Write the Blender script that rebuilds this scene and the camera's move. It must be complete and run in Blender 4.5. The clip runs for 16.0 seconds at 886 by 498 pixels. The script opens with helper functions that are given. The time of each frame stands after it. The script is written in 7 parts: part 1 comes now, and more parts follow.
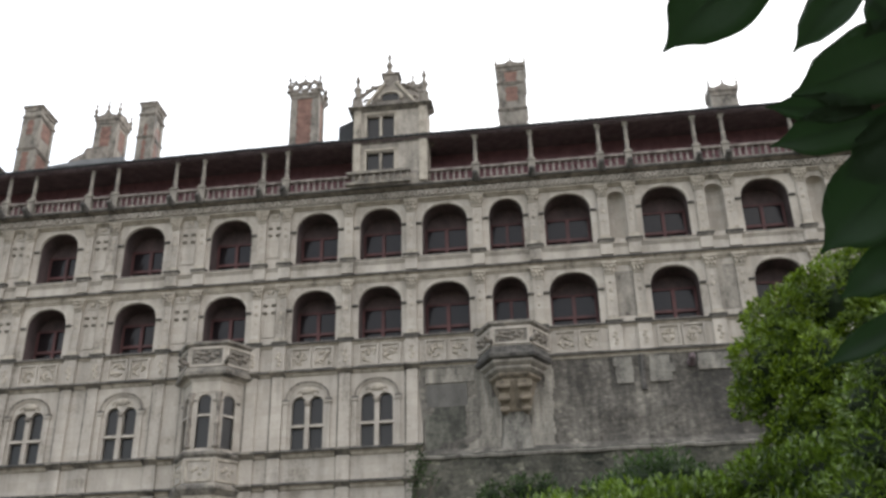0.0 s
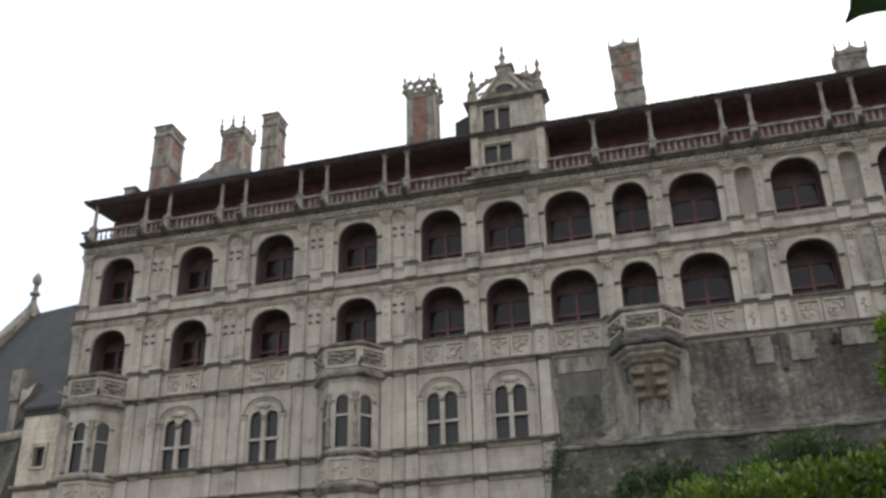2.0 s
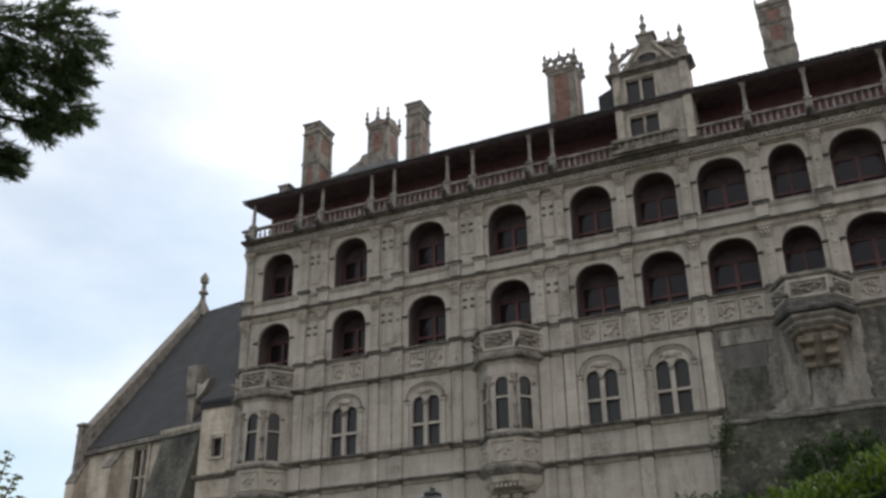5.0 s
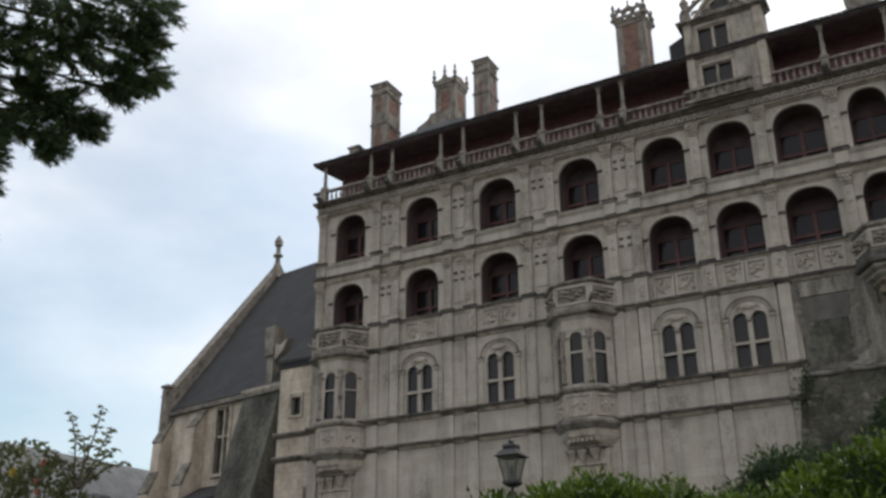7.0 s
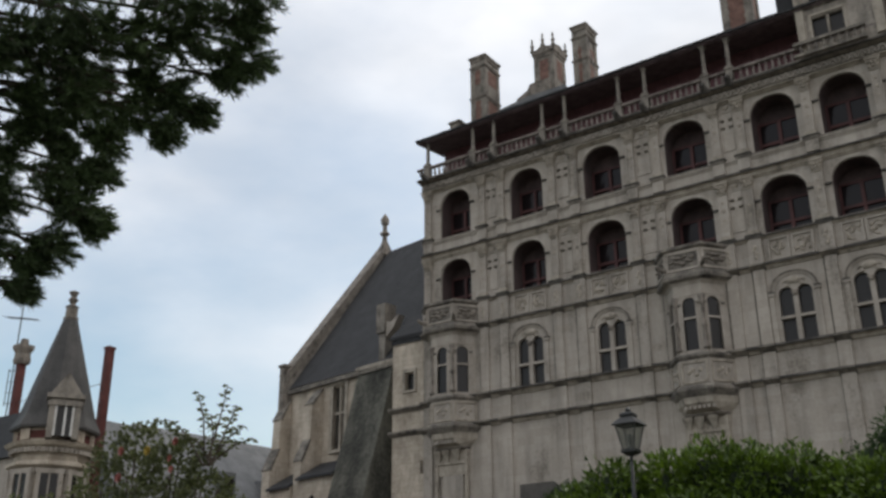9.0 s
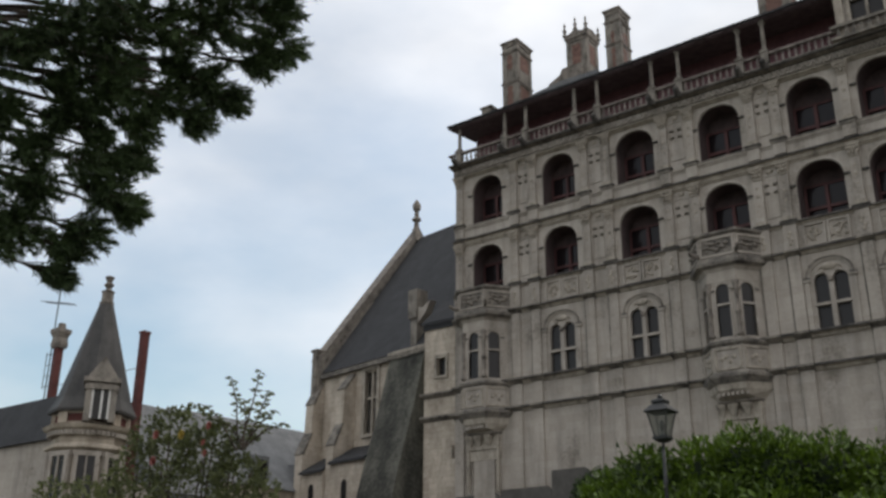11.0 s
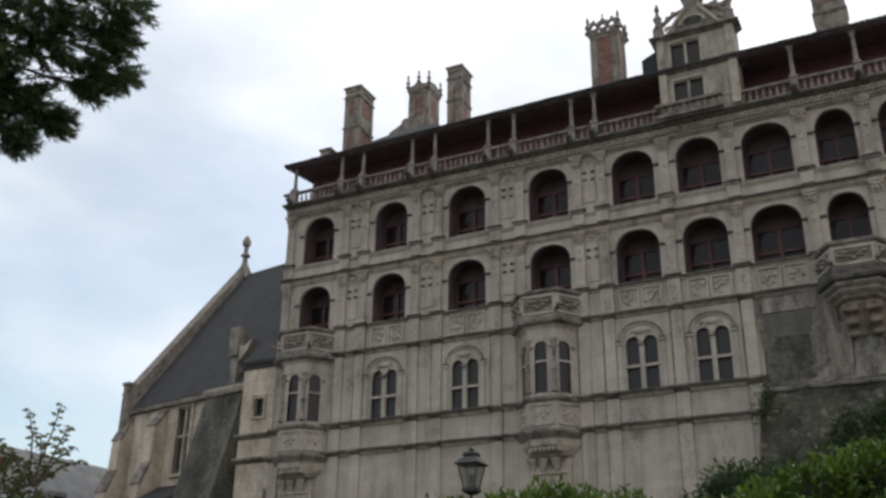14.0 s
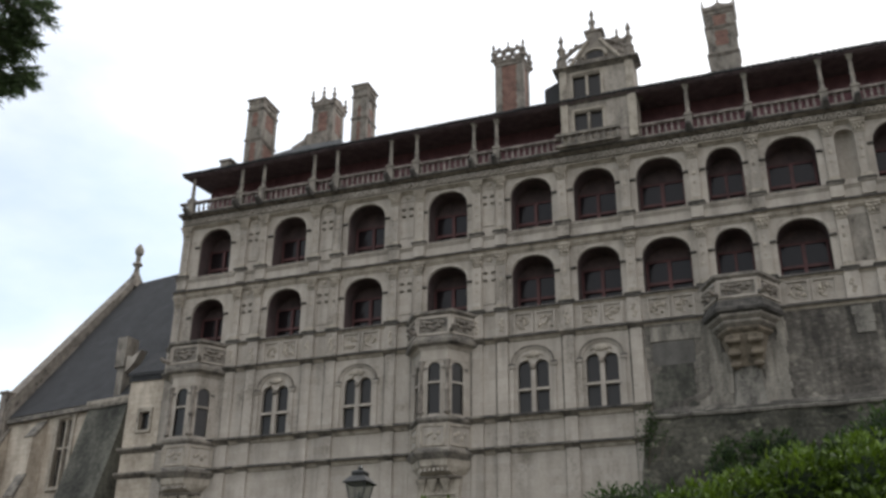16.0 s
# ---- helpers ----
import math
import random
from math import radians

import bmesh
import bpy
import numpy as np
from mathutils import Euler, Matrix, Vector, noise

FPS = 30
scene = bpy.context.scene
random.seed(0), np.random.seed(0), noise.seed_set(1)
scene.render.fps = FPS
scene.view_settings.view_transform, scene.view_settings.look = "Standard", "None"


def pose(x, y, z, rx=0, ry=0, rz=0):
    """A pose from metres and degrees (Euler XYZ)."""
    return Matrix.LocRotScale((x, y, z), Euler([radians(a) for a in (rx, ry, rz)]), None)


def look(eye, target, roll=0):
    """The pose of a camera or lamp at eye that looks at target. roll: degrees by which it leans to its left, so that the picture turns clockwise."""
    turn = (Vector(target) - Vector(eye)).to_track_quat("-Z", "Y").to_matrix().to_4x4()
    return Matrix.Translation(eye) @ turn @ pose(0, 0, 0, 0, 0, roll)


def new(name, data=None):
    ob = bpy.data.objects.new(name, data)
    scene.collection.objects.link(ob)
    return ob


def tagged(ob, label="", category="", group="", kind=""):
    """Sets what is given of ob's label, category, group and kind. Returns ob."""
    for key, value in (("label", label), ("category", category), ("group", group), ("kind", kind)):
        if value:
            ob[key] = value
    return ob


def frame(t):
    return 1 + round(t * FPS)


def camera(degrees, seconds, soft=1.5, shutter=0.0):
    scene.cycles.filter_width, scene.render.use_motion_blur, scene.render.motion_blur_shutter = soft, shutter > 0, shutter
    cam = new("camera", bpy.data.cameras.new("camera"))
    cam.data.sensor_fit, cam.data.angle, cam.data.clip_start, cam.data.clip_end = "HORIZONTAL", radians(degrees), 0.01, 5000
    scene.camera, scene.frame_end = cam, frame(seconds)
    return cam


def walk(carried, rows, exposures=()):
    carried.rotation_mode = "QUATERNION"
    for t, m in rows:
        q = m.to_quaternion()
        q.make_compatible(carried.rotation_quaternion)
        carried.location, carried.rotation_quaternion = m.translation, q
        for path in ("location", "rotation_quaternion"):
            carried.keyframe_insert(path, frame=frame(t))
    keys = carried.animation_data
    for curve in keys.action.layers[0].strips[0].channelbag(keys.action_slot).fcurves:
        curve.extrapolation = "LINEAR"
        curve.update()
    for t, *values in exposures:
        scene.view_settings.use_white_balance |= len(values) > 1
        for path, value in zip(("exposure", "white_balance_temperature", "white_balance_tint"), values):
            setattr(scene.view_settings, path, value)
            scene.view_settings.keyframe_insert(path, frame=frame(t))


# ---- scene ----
cam = camera(47.91, 16.0, soft=2.9)


def aim(x, y, z, yaw, pitch, lean):
    """A camera pose: yaw to the left of +y, pitch upwards, lean to the left."""
    return pose(x, y, z, 90, 0, yaw) @ pose(0, 0, 0, pitch, 0, 0) @ pose(0, 0, 0, 0, 0, lean)


PATH = [
    (0.0, aim(0.074, -0.039, 1.610, 6.81, 26.54, -1.22)),
    (0.5, aim(0.068, -0.041, 1.611, 9.25, 26.68, -1.12)),
    (1.0, aim(0.060, -0.039, 1.613, 11.31, 26.28, -1.01)),
    (1.5, aim(0.058, -0.008, 1.636, 12.93, 26.28, -1.08)),
    (2.0, aim(0.055, -0.008, 1.641, 14.75, 26.25, -1.35)),
    (2.5, aim(0.058, 0.009, 1.656, 16.43, 26.32, -1.64)),
    (3.0, aim(0.038, 0.010, 1.674, 18.35, 26.20, -1.42)),
    (3.5, aim(0.027, 0.022, 1.684, 20.01, 25.89, -0.99)),
    (4.0, aim(0.018, 0.035, 1.683, 21.51, 25.75, -0.82)),
    (4.5, aim(0.009, 0.039, 1.668, 22.98, 25.65, -0.77)),
    (7.0, aim(-0.069, 0.049, 1.573, 28.74, 23.04, -0.29)),
    (7.5, aim(-0.084, 0.039, 1.572, 30.05, 22.56, -0.35)),
    (8.0, aim(-0.105, 0.041, 1.564, 31.92, 22.27, -0.38)),
    (8.5, aim(-0.126, 0.037, 1.565, 33.97, 21.91, -0.36)),
    (9.0, aim(-0.131, 0.055, 1.564, 35.27, 21.55, -0.37)),
    (9.2, aim(-0.133, 0.056, 1.564, 35.62, 21.38, -0.30)),
    (10.3, aim(-0.128, 0.054, 1.568, 37.40, 20.85, 0.22)),
    (11.3, aim(-0.108, 0.050, 1.571, 36.90, 20.56, 0.62)),
    (11.5, aim(-0.103, 0.048, 1.572, 36.27, 20.57, 0.66)),
    (12.0, aim(-0.083, 0.040, 1.568, 34.37, 20.85, 0.75)),
    (12.5, aim(-0.066, 0.034, 1.570, 32.63, 21.09, 0.75)),
    (13.0, aim(-0.041, 0.009, 1.568, 30.69, 21.55, 0.75)),
    (13.5, aim(-0.022, 0.007, 1.571, 28.84, 22.36, 0.80)),
    (14.0, aim(0.007, -0.010, 1.572, 26.81, 23.36, 0.79)),
    (14.5, aim(0.026, -0.056, 1.565, 24.65, 24.09, 0.64)),
    (15.0, aim(0.052, -0.076, 1.564, 22.91, 24.76, 0.70)),
    (15.5, aim(0.054, -0.088, 1.541, 21.68, 24.62, 0.82)),
    (16.0, aim(0.067, -0.108, 1.540, 20.47, 24.53, 0.67)),
]
EXPOSURES = [(0.0, 0.80), (0.5, 0.62), (1.0, 0.51), (2.0, 0.41), (3.0, 0.14), (3.5, 0.07), (4.5, -0.06), (7.0, -0.22), (9.0, -0.4), (11.5, -0.4), (14.0, -0.24), (16.0, 0.06)]
walk(cam, PATH, EXPOSURES)

# ---- overcast daylight: thin broken cloud over pale blue, a weak wide sun ----
world = bpy.data.worlds.new("sky")
scene.world = world
world.use_nodes = True
wn, wl = world.node_tree.nodes, world.node_tree.links
wn.clear()
w_out = wn.new("ShaderNodeOutputWorld")
w_bg = wn.new("ShaderNodeBackground")
w_sky = wn.new("ShaderNodeTexSky")
w_sky.sky_type = 'NISHITA'
w_sky.sun_disc = False
w_sky.sun_elevation, w_sky.sun_rotation = radians(50), radians(32)
w_sky.air_density, w_sky.dust_density = 1.0, 3.0
w_gain = wn.new("ShaderNodeMix")
w_gain.data_type, w_gain.blend_type = 'RGBA', 'MULTIPLY'
w_gain.inputs[0].default_value = 1.0
w_gain.inputs[7].default_value = (0.285, 0.278, 0.240, 1)
w_co = wn.new("ShaderNodeTexCoord")
w_map = wn.new("ShaderNodeMapping")
w_map.inputs["Scale"].default_value = (1.0, 1.0, 2.2)
w_map.inputs["Location"].default_value = (0.3, 0.1, 0.5)
w_noise = wn.new("ShaderNodeTexNoise")
w_noise.inputs["Scale"].default_value, w_noise.inputs["Detail"].default_value = 3.4, 8
w_noise.inputs["Roughness"].default_value = 0.5
w_sep = wn.new("ShaderNodeSeparateXYZ")
w_x = wn.new("ShaderNodeMath")
w_x.operation = 'MULTIPLY_ADD'
w_x.inputs[1].default_value, w_x.inputs[2].default_value = 0.42, 0.21
w_z = wn.new("ShaderNodeMath")
w_z.operation = 'MULTIPLY_ADD'
w_z.inputs[1].default_value = 0.40
w_sum = wn.new("ShaderNodeMath")
w_sum.operation = 'ADD'
w_ramp = wn.new("ShaderNodeMapRange")
w_ramp.inputs[1].default_value, w_ramp.inputs[2].default_value = 0.29, 0.97
w_mix = wn.new("ShaderNodeMix")
w_mix.data_type = 'RGBA'
w_soft = wn.new("ShaderNodeTexNoise")
w_soft.inputs["Scale"].default_value, w_soft.inputs["Detail"].default_value = 4.5, 6
w_tone = wn.new("ShaderNodeValToRGB")
w_tone.color_ramp.elements[0].position, w_tone.color_ramp.elements[1].position = 0.34, 0.66
w_tone.color_ramp.elements[0].color, w_tone.color_ramp.elements[1].color = (1.10, 1.12, 1.165, 1), (1.50, 1.495, 1.52, 1)
wl.new(w_map.outputs[0], w_soft.inputs["Vector"])
wl.new(w_soft.outputs["Fac"], w_tone.inputs[0])
wl.new(w_tone.outputs[0], w_mix.inputs[7])
wl.new(w_co.outputs["Generated"], w_map.inputs["Vector"])
wl.new(w_map.outputs[0], w_noise.inputs["Vector"])
wl.new(w_co.outputs["Generated"], w_sep.inputs[0])
wl.new(w_sep.outputs[0], w_x.inputs[0])
wl.new(w_sep.outputs[2], w_z.inputs[0])
wl.new(w_x.outputs[0], w_z.inputs[2])
wl.new(w_z.outputs[0], w_sum.inputs[0])
wl.new(w_noise.outputs["Fac"], w_sum.inputs[1])
wl.new(w_sum.outputs[0], w_ramp.inputs[0])
wl.new(w_ramp.outputs[0], w_mix.inputs[0])
wl.new(w_sky.outputs[0], w_gain.inputs[6])
wl.new(w_gain.outputs[2], w_mix.inputs[6])
wl.new(w_mix.outputs[2], w_bg.inputs["Color"])
w_bg.inputs["Strength"].default_value = 1.0
wl.new(w_bg.outputs[0], w_out.inputs[0])

sun = new("sun", bpy.data.lights.new("sun", "SUN"))
sun.data.energy, sun.data.angle, sun.data.color = 1.2, radians(15), (1.0, 0.96, 0.9)
sun.matrix_world = look((30 * math.sin(radians(32)), 30 * math.cos(radians(32)), 36), (0, 0, 0))


# ---- materials ----
def material(name, dark, light, scale=1.5, fine=14.0, rough=0.85, bump=0.3, streak=1.0, metal=0.0, third=None, third_at=0.62):
    """A two-scale mottled surface: broad stains (stretched upright by streak), fine grain and relief."""
    m = bpy.data.materials.new(name)
    m.use_nodes = True
    n, l = m.node_tree.nodes, m.node_tree.links
    b = n["Principled BSDF"]
    geo = n.new("ShaderNodeNewGeometry")
    mp = n.new("ShaderNodeMapping")
    mp.inputs["Scale"].default_value = (1, 1, 1 / streak)
    l.new(geo.outputs["Position"], mp.inputs["Vector"])
    broad = n.new("ShaderNodeTexNoise")
    broad.inputs["Scale"].default_value, broad.inputs["Detail"].default_value, broad.inputs["Roughness"].default_value = scale, 6, 0.65
    l.new(mp.outputs[0], broad.inputs["Vector"])
    grain = n.new("ShaderNodeTexNoise")
    grain.inputs["Scale"].default_value, grain.inputs["Detail"].default_value = fine, 4
    l.new(geo.outputs["Position"], grain.inputs["Vector"])
    mix = n.new("ShaderNodeMath")
    mix.operation = 'MULTIPLY_ADD'
    mix.inputs[1].default_value = 0.35
    l.new(grain.outputs["Fac"], mix.inputs[0])
    l.new(broad.outputs["Fac"], mix.inputs[2])
    ramp = n.new("ShaderNodeValToRGB")
    ramp.color_ramp.elements[0].position, ramp.color_ramp.elements[1].position = 0.48, 0.86
    ramp.color_ramp.elements[0].color, ramp.color_ramp.elements[1].color = (*dark, 1), (*light, 1)
    if third:
        e = ramp.color_ramp.elements.new(third_at)
        e.color = (*third, 1)
    l.new(mix.outputs[0], ramp.inputs[0])
    l.new(ramp.outputs[0], b.inputs["Base Color"])
    b.inputs["Roughness"].default_value, b.inputs["Metallic"].default_value = rough, metal
    bp = n.new("ShaderNodeBump")
    bp.inputs["Strength"].default_value, bp.inputs["Distance"].default_value = bump, 0.05
    l.new(mix.outputs[0], bp.inputs["Height"])
    l.new(bp.outputs[0], b.inputs["Normal"])
    return m


def jointed(m, width, height, mortar, depth=0.4, gap=0.012, swap=False):
    """Adds courses of blocks to a material: joints in another tone and a slight difference from block to block."""
    n, l = m.node_tree.nodes, m.node_tree.links
    b = n["Principled BSDF"]
    geo = n.new("ShaderNodeNewGeometry")
    sep = n.new("ShaderNodeSeparateXYZ")
    com = n.new("ShaderNodeCombineXYZ")
    l.new(geo.outputs["Position"], sep.inputs[0])
    add = n.new("ShaderNodeMath")
    add.operation = 'ADD'
    l.new(sep.outputs[0], add.inputs[0])
    l.new(sep.outputs[1], add.inputs[1])
    l.new(add.outputs[0], com.inputs[0])
    l.new(sep.outputs[2], com.inputs[1])
    br = n.new("ShaderNodeTexBrick")
    br.inputs["Scale"].default_value = 1.0
    br.inputs["Brick Width"].default_value, br.inputs["Row Height"].default_value = width, height
    br.inputs["Mortar Size"].default_value, br.inputs["Mortar Smooth"].default_value = gap, 0.3
    br.inputs["Color1"].default_value, br.inputs["Color2"].default_value = (1, 1, 1, 1), (0.88, 0.87, 0.85, 1)
    br.inputs["Mortar"].default_value = (*mortar, 1)
    l.new(com.outputs[0], br.inputs["Vector"])
    old = b.inputs["Base Color"].links[0].from_socket
    mul = n.new("ShaderNodeMix")
    mul.data_type, mul.blend_type = 'RGBA', 'MULTIPLY'
    mul.inputs[0].default_value = 1.0
    l.new(old, mul.inputs[6])
    l.new(br.outputs["Color"], mul.inputs[7])
    l.new(mul.outputs[2], b.inputs["Base Color"])
    bp = n.new("ShaderNodeBump")
    bp.invert = True
    bp.inputs["Strength"].default_value, bp.inputs["Distance"].default_value = depth, 0.02
    l.new(br.outputs["Fac"], bp.inputs["Height"])
    l.new(b.inputs["Normal"].links[0].from_socket, bp.inputs["Normal"])
    l.new(bp.outputs[0], b.inputs["Normal"])
    return m


def streaked(m, low=0.79, high=1.03, across=1.5, stretch=9.0):
    """Adds rain streaks to a stone: soft upright runs of soot with a shape of their own."""
    n, l = m.node_tree.nodes, m.node_tree.links
    b = n["Principled BSDF"]
    geo = n.new("ShaderNodeNewGeometry")
    mp = n.new("ShaderNodeMapping")
    mp.inputs["Scale"].default_value = (across, across, across / stretch)
    l.new(geo.outputs["Position"], mp.inputs["Vector"])
    runs = n.new("ShaderNodeTexNoise")
    runs.inputs["Scale"].default_value, runs.inputs["Detail"].default_value, runs.inputs["Roughness"].default_value = 1.0, 4, 0.55
    l.new(mp.outputs[0], runs.inputs["Vector"])
    fall = n.new("ShaderNodeMapRange")
    fall.interpolation_type = 'SMOOTHSTEP'
    for k, v in enumerate((0.33, 0.56, low, high)):
        fall.inputs[k + 1].default_value = v
    l.new(runs.outputs["Fac"], fall.inputs[0])
    mul = n.new("ShaderNodeMix")
    mul.data_type, mul.blend_type = 'RGBA', 'MULTIPLY'
    mul.inputs[0].default_value = 1.0
    l.new(b.inputs["Base Color"].links[0].from_socket, mul.inputs[6])
    l.new(fall.outputs[0], mul.inputs[7])
    l.new(mul.outputs[2], b.inputs["Base Color"])
    return m


def fieldstones(m, scale=2.6, low=0.5, high=2.3):
    """Adds small irregular stones to rubble: each its own tone, a few pale ones, sunk joints."""
    n, l = m.node_tree.nodes, m.node_tree.links
    b = n["Principled BSDF"]
    geo = n.new("ShaderNodeNewGeometry")
    mp = n.new("ShaderNodeMapping")
    mp.inputs["Scale"].default_value = (scale, 0.3, scale * 1.7)
    l.new(geo.outputs["Position"], mp.inputs["Vector"])
    cell = n.new("ShaderNodeTexVoronoi")
    cell.inputs["Scale"].default_value = 1.0
    l.new(mp.outputs[0], cell.inputs["Vector"])
    sep = n.new("ShaderNodeSeparateXYZ")
    l.new(cell.outputs["Color"], sep.inputs[0])
    tone = n.new("ShaderNodeValToRGB")
    tone.color_ramp.elements[0].color, tone.color_ramp.elements[1].color = (low, low, low, 1), (high, high, high * 0.97, 1)
    e = tone.color_ramp.elements.new(0.8)
    e.color = (0.98, 0.97, 0.96, 1)
    l.new(sep.outputs[0], tone.inputs[0])
    mul = n.new("ShaderNodeMix")
    mul.data_type, mul.blend_type = 'RGBA', 'MULTIPLY'
    mul.inputs[0].default_value = 0.55
    l.new(b.inputs["Base Color"].links[0].from_socket, mul.inputs[6])
    l.new(tone.outputs[0], mul.inputs[7])
    l.new(mul.outputs[2], b.inputs["Base Color"])
    bp = n.new("ShaderNodeBump")
    bp.invert = True
    bp.inputs["Strength"].default_value, bp.inputs["Distance"].default_value = 0.5, 0.05
    l.new(cell.outputs["Distance"], bp.inputs["Height"])
    l.new(b.inputs["Normal"].links[0].from_socket, bp.inputs["Normal"])
    l.new(bp.outputs[0], b.inputs["Normal"])
    return m


STONE = streaked(jointed(material("pale_limestone", (0.202, 0.179, 0.151), (0.440, 0.397, 0.348), 0.4, 6, 0.9, 0.25, 2.0, third=(0.342, 0.308, 0.269), third_at=0.60),
                         1.1, 0.42, (0.87, 0.86, 0.84), 0.3))
CARVED = material("carved_limestone", (0.12, 0.104, 0.086), (0.42, 0.373, 0.31), 2.2, 16, 0.92, 0.5, 1.6, third=(0.29, 0.257, 0.212))
# weathered ledges; also the dark that stands for shade behind carvings, beside strips
LEDGE = material("weathered_and_shade_stone", (0.034, 0.031, 0.028), (0.28, 0.25, 0.21), 1.3, 9, 0.95, 0.4, 0.8, third=(0.12, 0.108, 0.094))
BUFF = jointed(material("buff_limestone", (0.29, 0.248, 0.198), (0.62, 0.545, 0.455), 0.8, 8, 0.9, 0.25, 2.5), 0.7, 0.36, (0.7, 0.68, 0.64))
RUBBLE = fieldstones(streaked(material("grey_rubble_masonry", (0.04, 0.037, 0.032), (0.20, 0.182, 0.156), 0.3, 4.5, 0.95, 1.0, 2.0, third=(0.080, 0.072, 0.062), third_at=0.62), 0.5, 1.05, 1.3, 7.0), 4.2, 0.6, 1.75)
DARKWALL = material("damp_dark_masonry", (0.018, 0.018, 0.014), (0.15, 0.145, 0.118), 0.45, 4.5, 0.95, 1.0, 2.2, third=(0.05, 0.049, 0.04))
MOSSY = fieldstones(material("damp_mossy_rubble", (0.012, 0.013, 0.008), (0.115, 0.108, 0.086), 0.5, 5.5, 0.95, 1.0, 1.4, third=(0.036, 0.035, 0.026), third_at=0.6), 2.8, 0.5, 2.6)
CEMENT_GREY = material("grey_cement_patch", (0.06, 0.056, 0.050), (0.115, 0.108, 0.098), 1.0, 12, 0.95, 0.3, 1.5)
SLATE = jointed(material("roof_slate", (0.014, 0.0145, 0.016), (0.038, 0.038, 0.041), 0.9, 10, 0.8, 0.3, 1.2), 0.25, 0.2, (0.55, 0.55, 0.55), 0.6)
TURRET_SLATE = jointed(material("greyed_turret_slate", (0.028, 0.027, 0.027), (0.085, 0.08, 0.075), 0.9, 10, 0.7, 0.3, 1.6), 0.2, 0.16, (0.6, 0.6, 0.6), 0.6)
EAVES = material("dark_eaves_timber", (0.07, 0.05, 0.054), (0.16, 0.118, 0.124), 2.0, 18, 0.8, 0.3)
REDWOOD = material("oxblood_painted_timber", (0.04, 0.014, 0.014), (0.10, 0.035, 0.033), 1.6, 16, 0.7, 0.25, 2.0)
GALLERY = material("faded_red_boards", (0.125, 0.057, 0.066), (0.20, 0.098, 0.11), 1.6, 16, 0.8, 0.25, 2.0)
BALUS = material("weathered_baluster_stone", (0.085, 0.070, 0.062), (0.30, 0.258, 0.232), 2.2, 14, 0.92, 0.4, 1.5)
REPAIR = material("patched_wall_stone", (0.05, 0.046, 0.04), (0.25, 0.232, 0.2), 1.3, 8, 0.95, 0.5, 2.0, third=(0.14, 0.13, 0.113))
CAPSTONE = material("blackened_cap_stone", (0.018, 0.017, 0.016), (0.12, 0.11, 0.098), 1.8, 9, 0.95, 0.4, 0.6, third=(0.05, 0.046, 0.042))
STACK = material("weathered_stack_stone", (0.06, 0.052, 0.043), (0.30, 0.27, 0.23), 1.6, 12, 0.92, 0.5, 1.8, third=(0.17, 0.152, 0.13))
NICHE = material("shade_darkened_plaster", (0.04, 0.029, 0.029), (0.10, 0.068, 0.067), 1.2, 10, 0.9, 0.3, 1.6)
BRICK = jointed(material("orange_brick", (0.10, 0.056, 0.046), (0.23, 0.132, 0.105), 2.0, 18, 0.9, 0.3), 0.22, 0.075, (1.2, 1.15, 1.1), 0.4, 0.012)
REDBRICK = jointed(material("red_brick", (0.075, 0.024, 0.021), (0.14, 0.045, 0.04), 2.0, 18, 0.9, 0.3), 0.22, 0.075, (1.1, 1.1, 1.1), 0.4, 0.012)
CAST = material("black_cast_iron", (0.008, 0.009, 0.009), (0.025, 0.026, 0.026), 6, 40, 0.5, 0.2)
BARK = material("bark", (0.03, 0.022, 0.016), (0.11, 0.085, 0.065), 5, 30, 0.95, 0.9, 3)
GRASS = material("worn_grass_and_earth", (0.05, 0.05, 0.035), (0.14, 0.13, 0.10), 0.8, 14, 0.95, 0.8)
RAG = material("terracotta", (0.20, 0.09, 0.06), (0.32, 0.17, 0.12), 2.0, 14, 0.9, 0.2)
ZINC = material("grey_roof", (0.10, 0.105, 0.11), (0.2, 0.205, 0.21), 0.9, 9, 0.7, 0.2)
PALE_PATCH = streaked(material("pale_wall_patch_stone", (0.08, 0.073, 0.063), (0.29, 0.265, 0.225), 0.7, 7, 0.95, 0.5, 2.6, third=(0.165, 0.151, 0.129)), 0.6, 1.1, 2.0, 6.0)
CREST = material("sooty_carved_stone", (0.05, 0.043, 0.037), (0.29, 0.255, 0.215), 2.4, 12, 0.95, 0.5, 1.4, third=(0.16, 0.14, 0.12))
WHITEPAINT = material("white_painted_wood", (0.55, 0.54, 0.5), (0.75, 0.74, 0.71), 3, 20, 0.5, 0.1)


def glass(name, tint, rough=0.08, ior=1.33, wave=0.15):
    m = bpy.data.materials.new(name)
    m.use_nodes = True
    n, l = m.node_tree.nodes, m.node_tree.links
    b = n["Principled BSDF"]
    b.inputs["Base Color"].default_value = (*tint, 1)
    b.inputs["Roughness"].default_value = rough
    b.inputs["IOR"].default_value = ior
    noi = n.new("ShaderNodeTexNoise")
    noi.inputs["Scale"].default_value = 1.3
    bp = n.new("ShaderNodeBump")
    bp.inputs["Strength"].default_value, bp.inputs["Distance"].default_value = wave, 0.05
    l.new(noi.outputs["Fac"], bp.inputs["Height"])
    l.new(bp.outputs[0], b.inputs["Normal"])
    return m


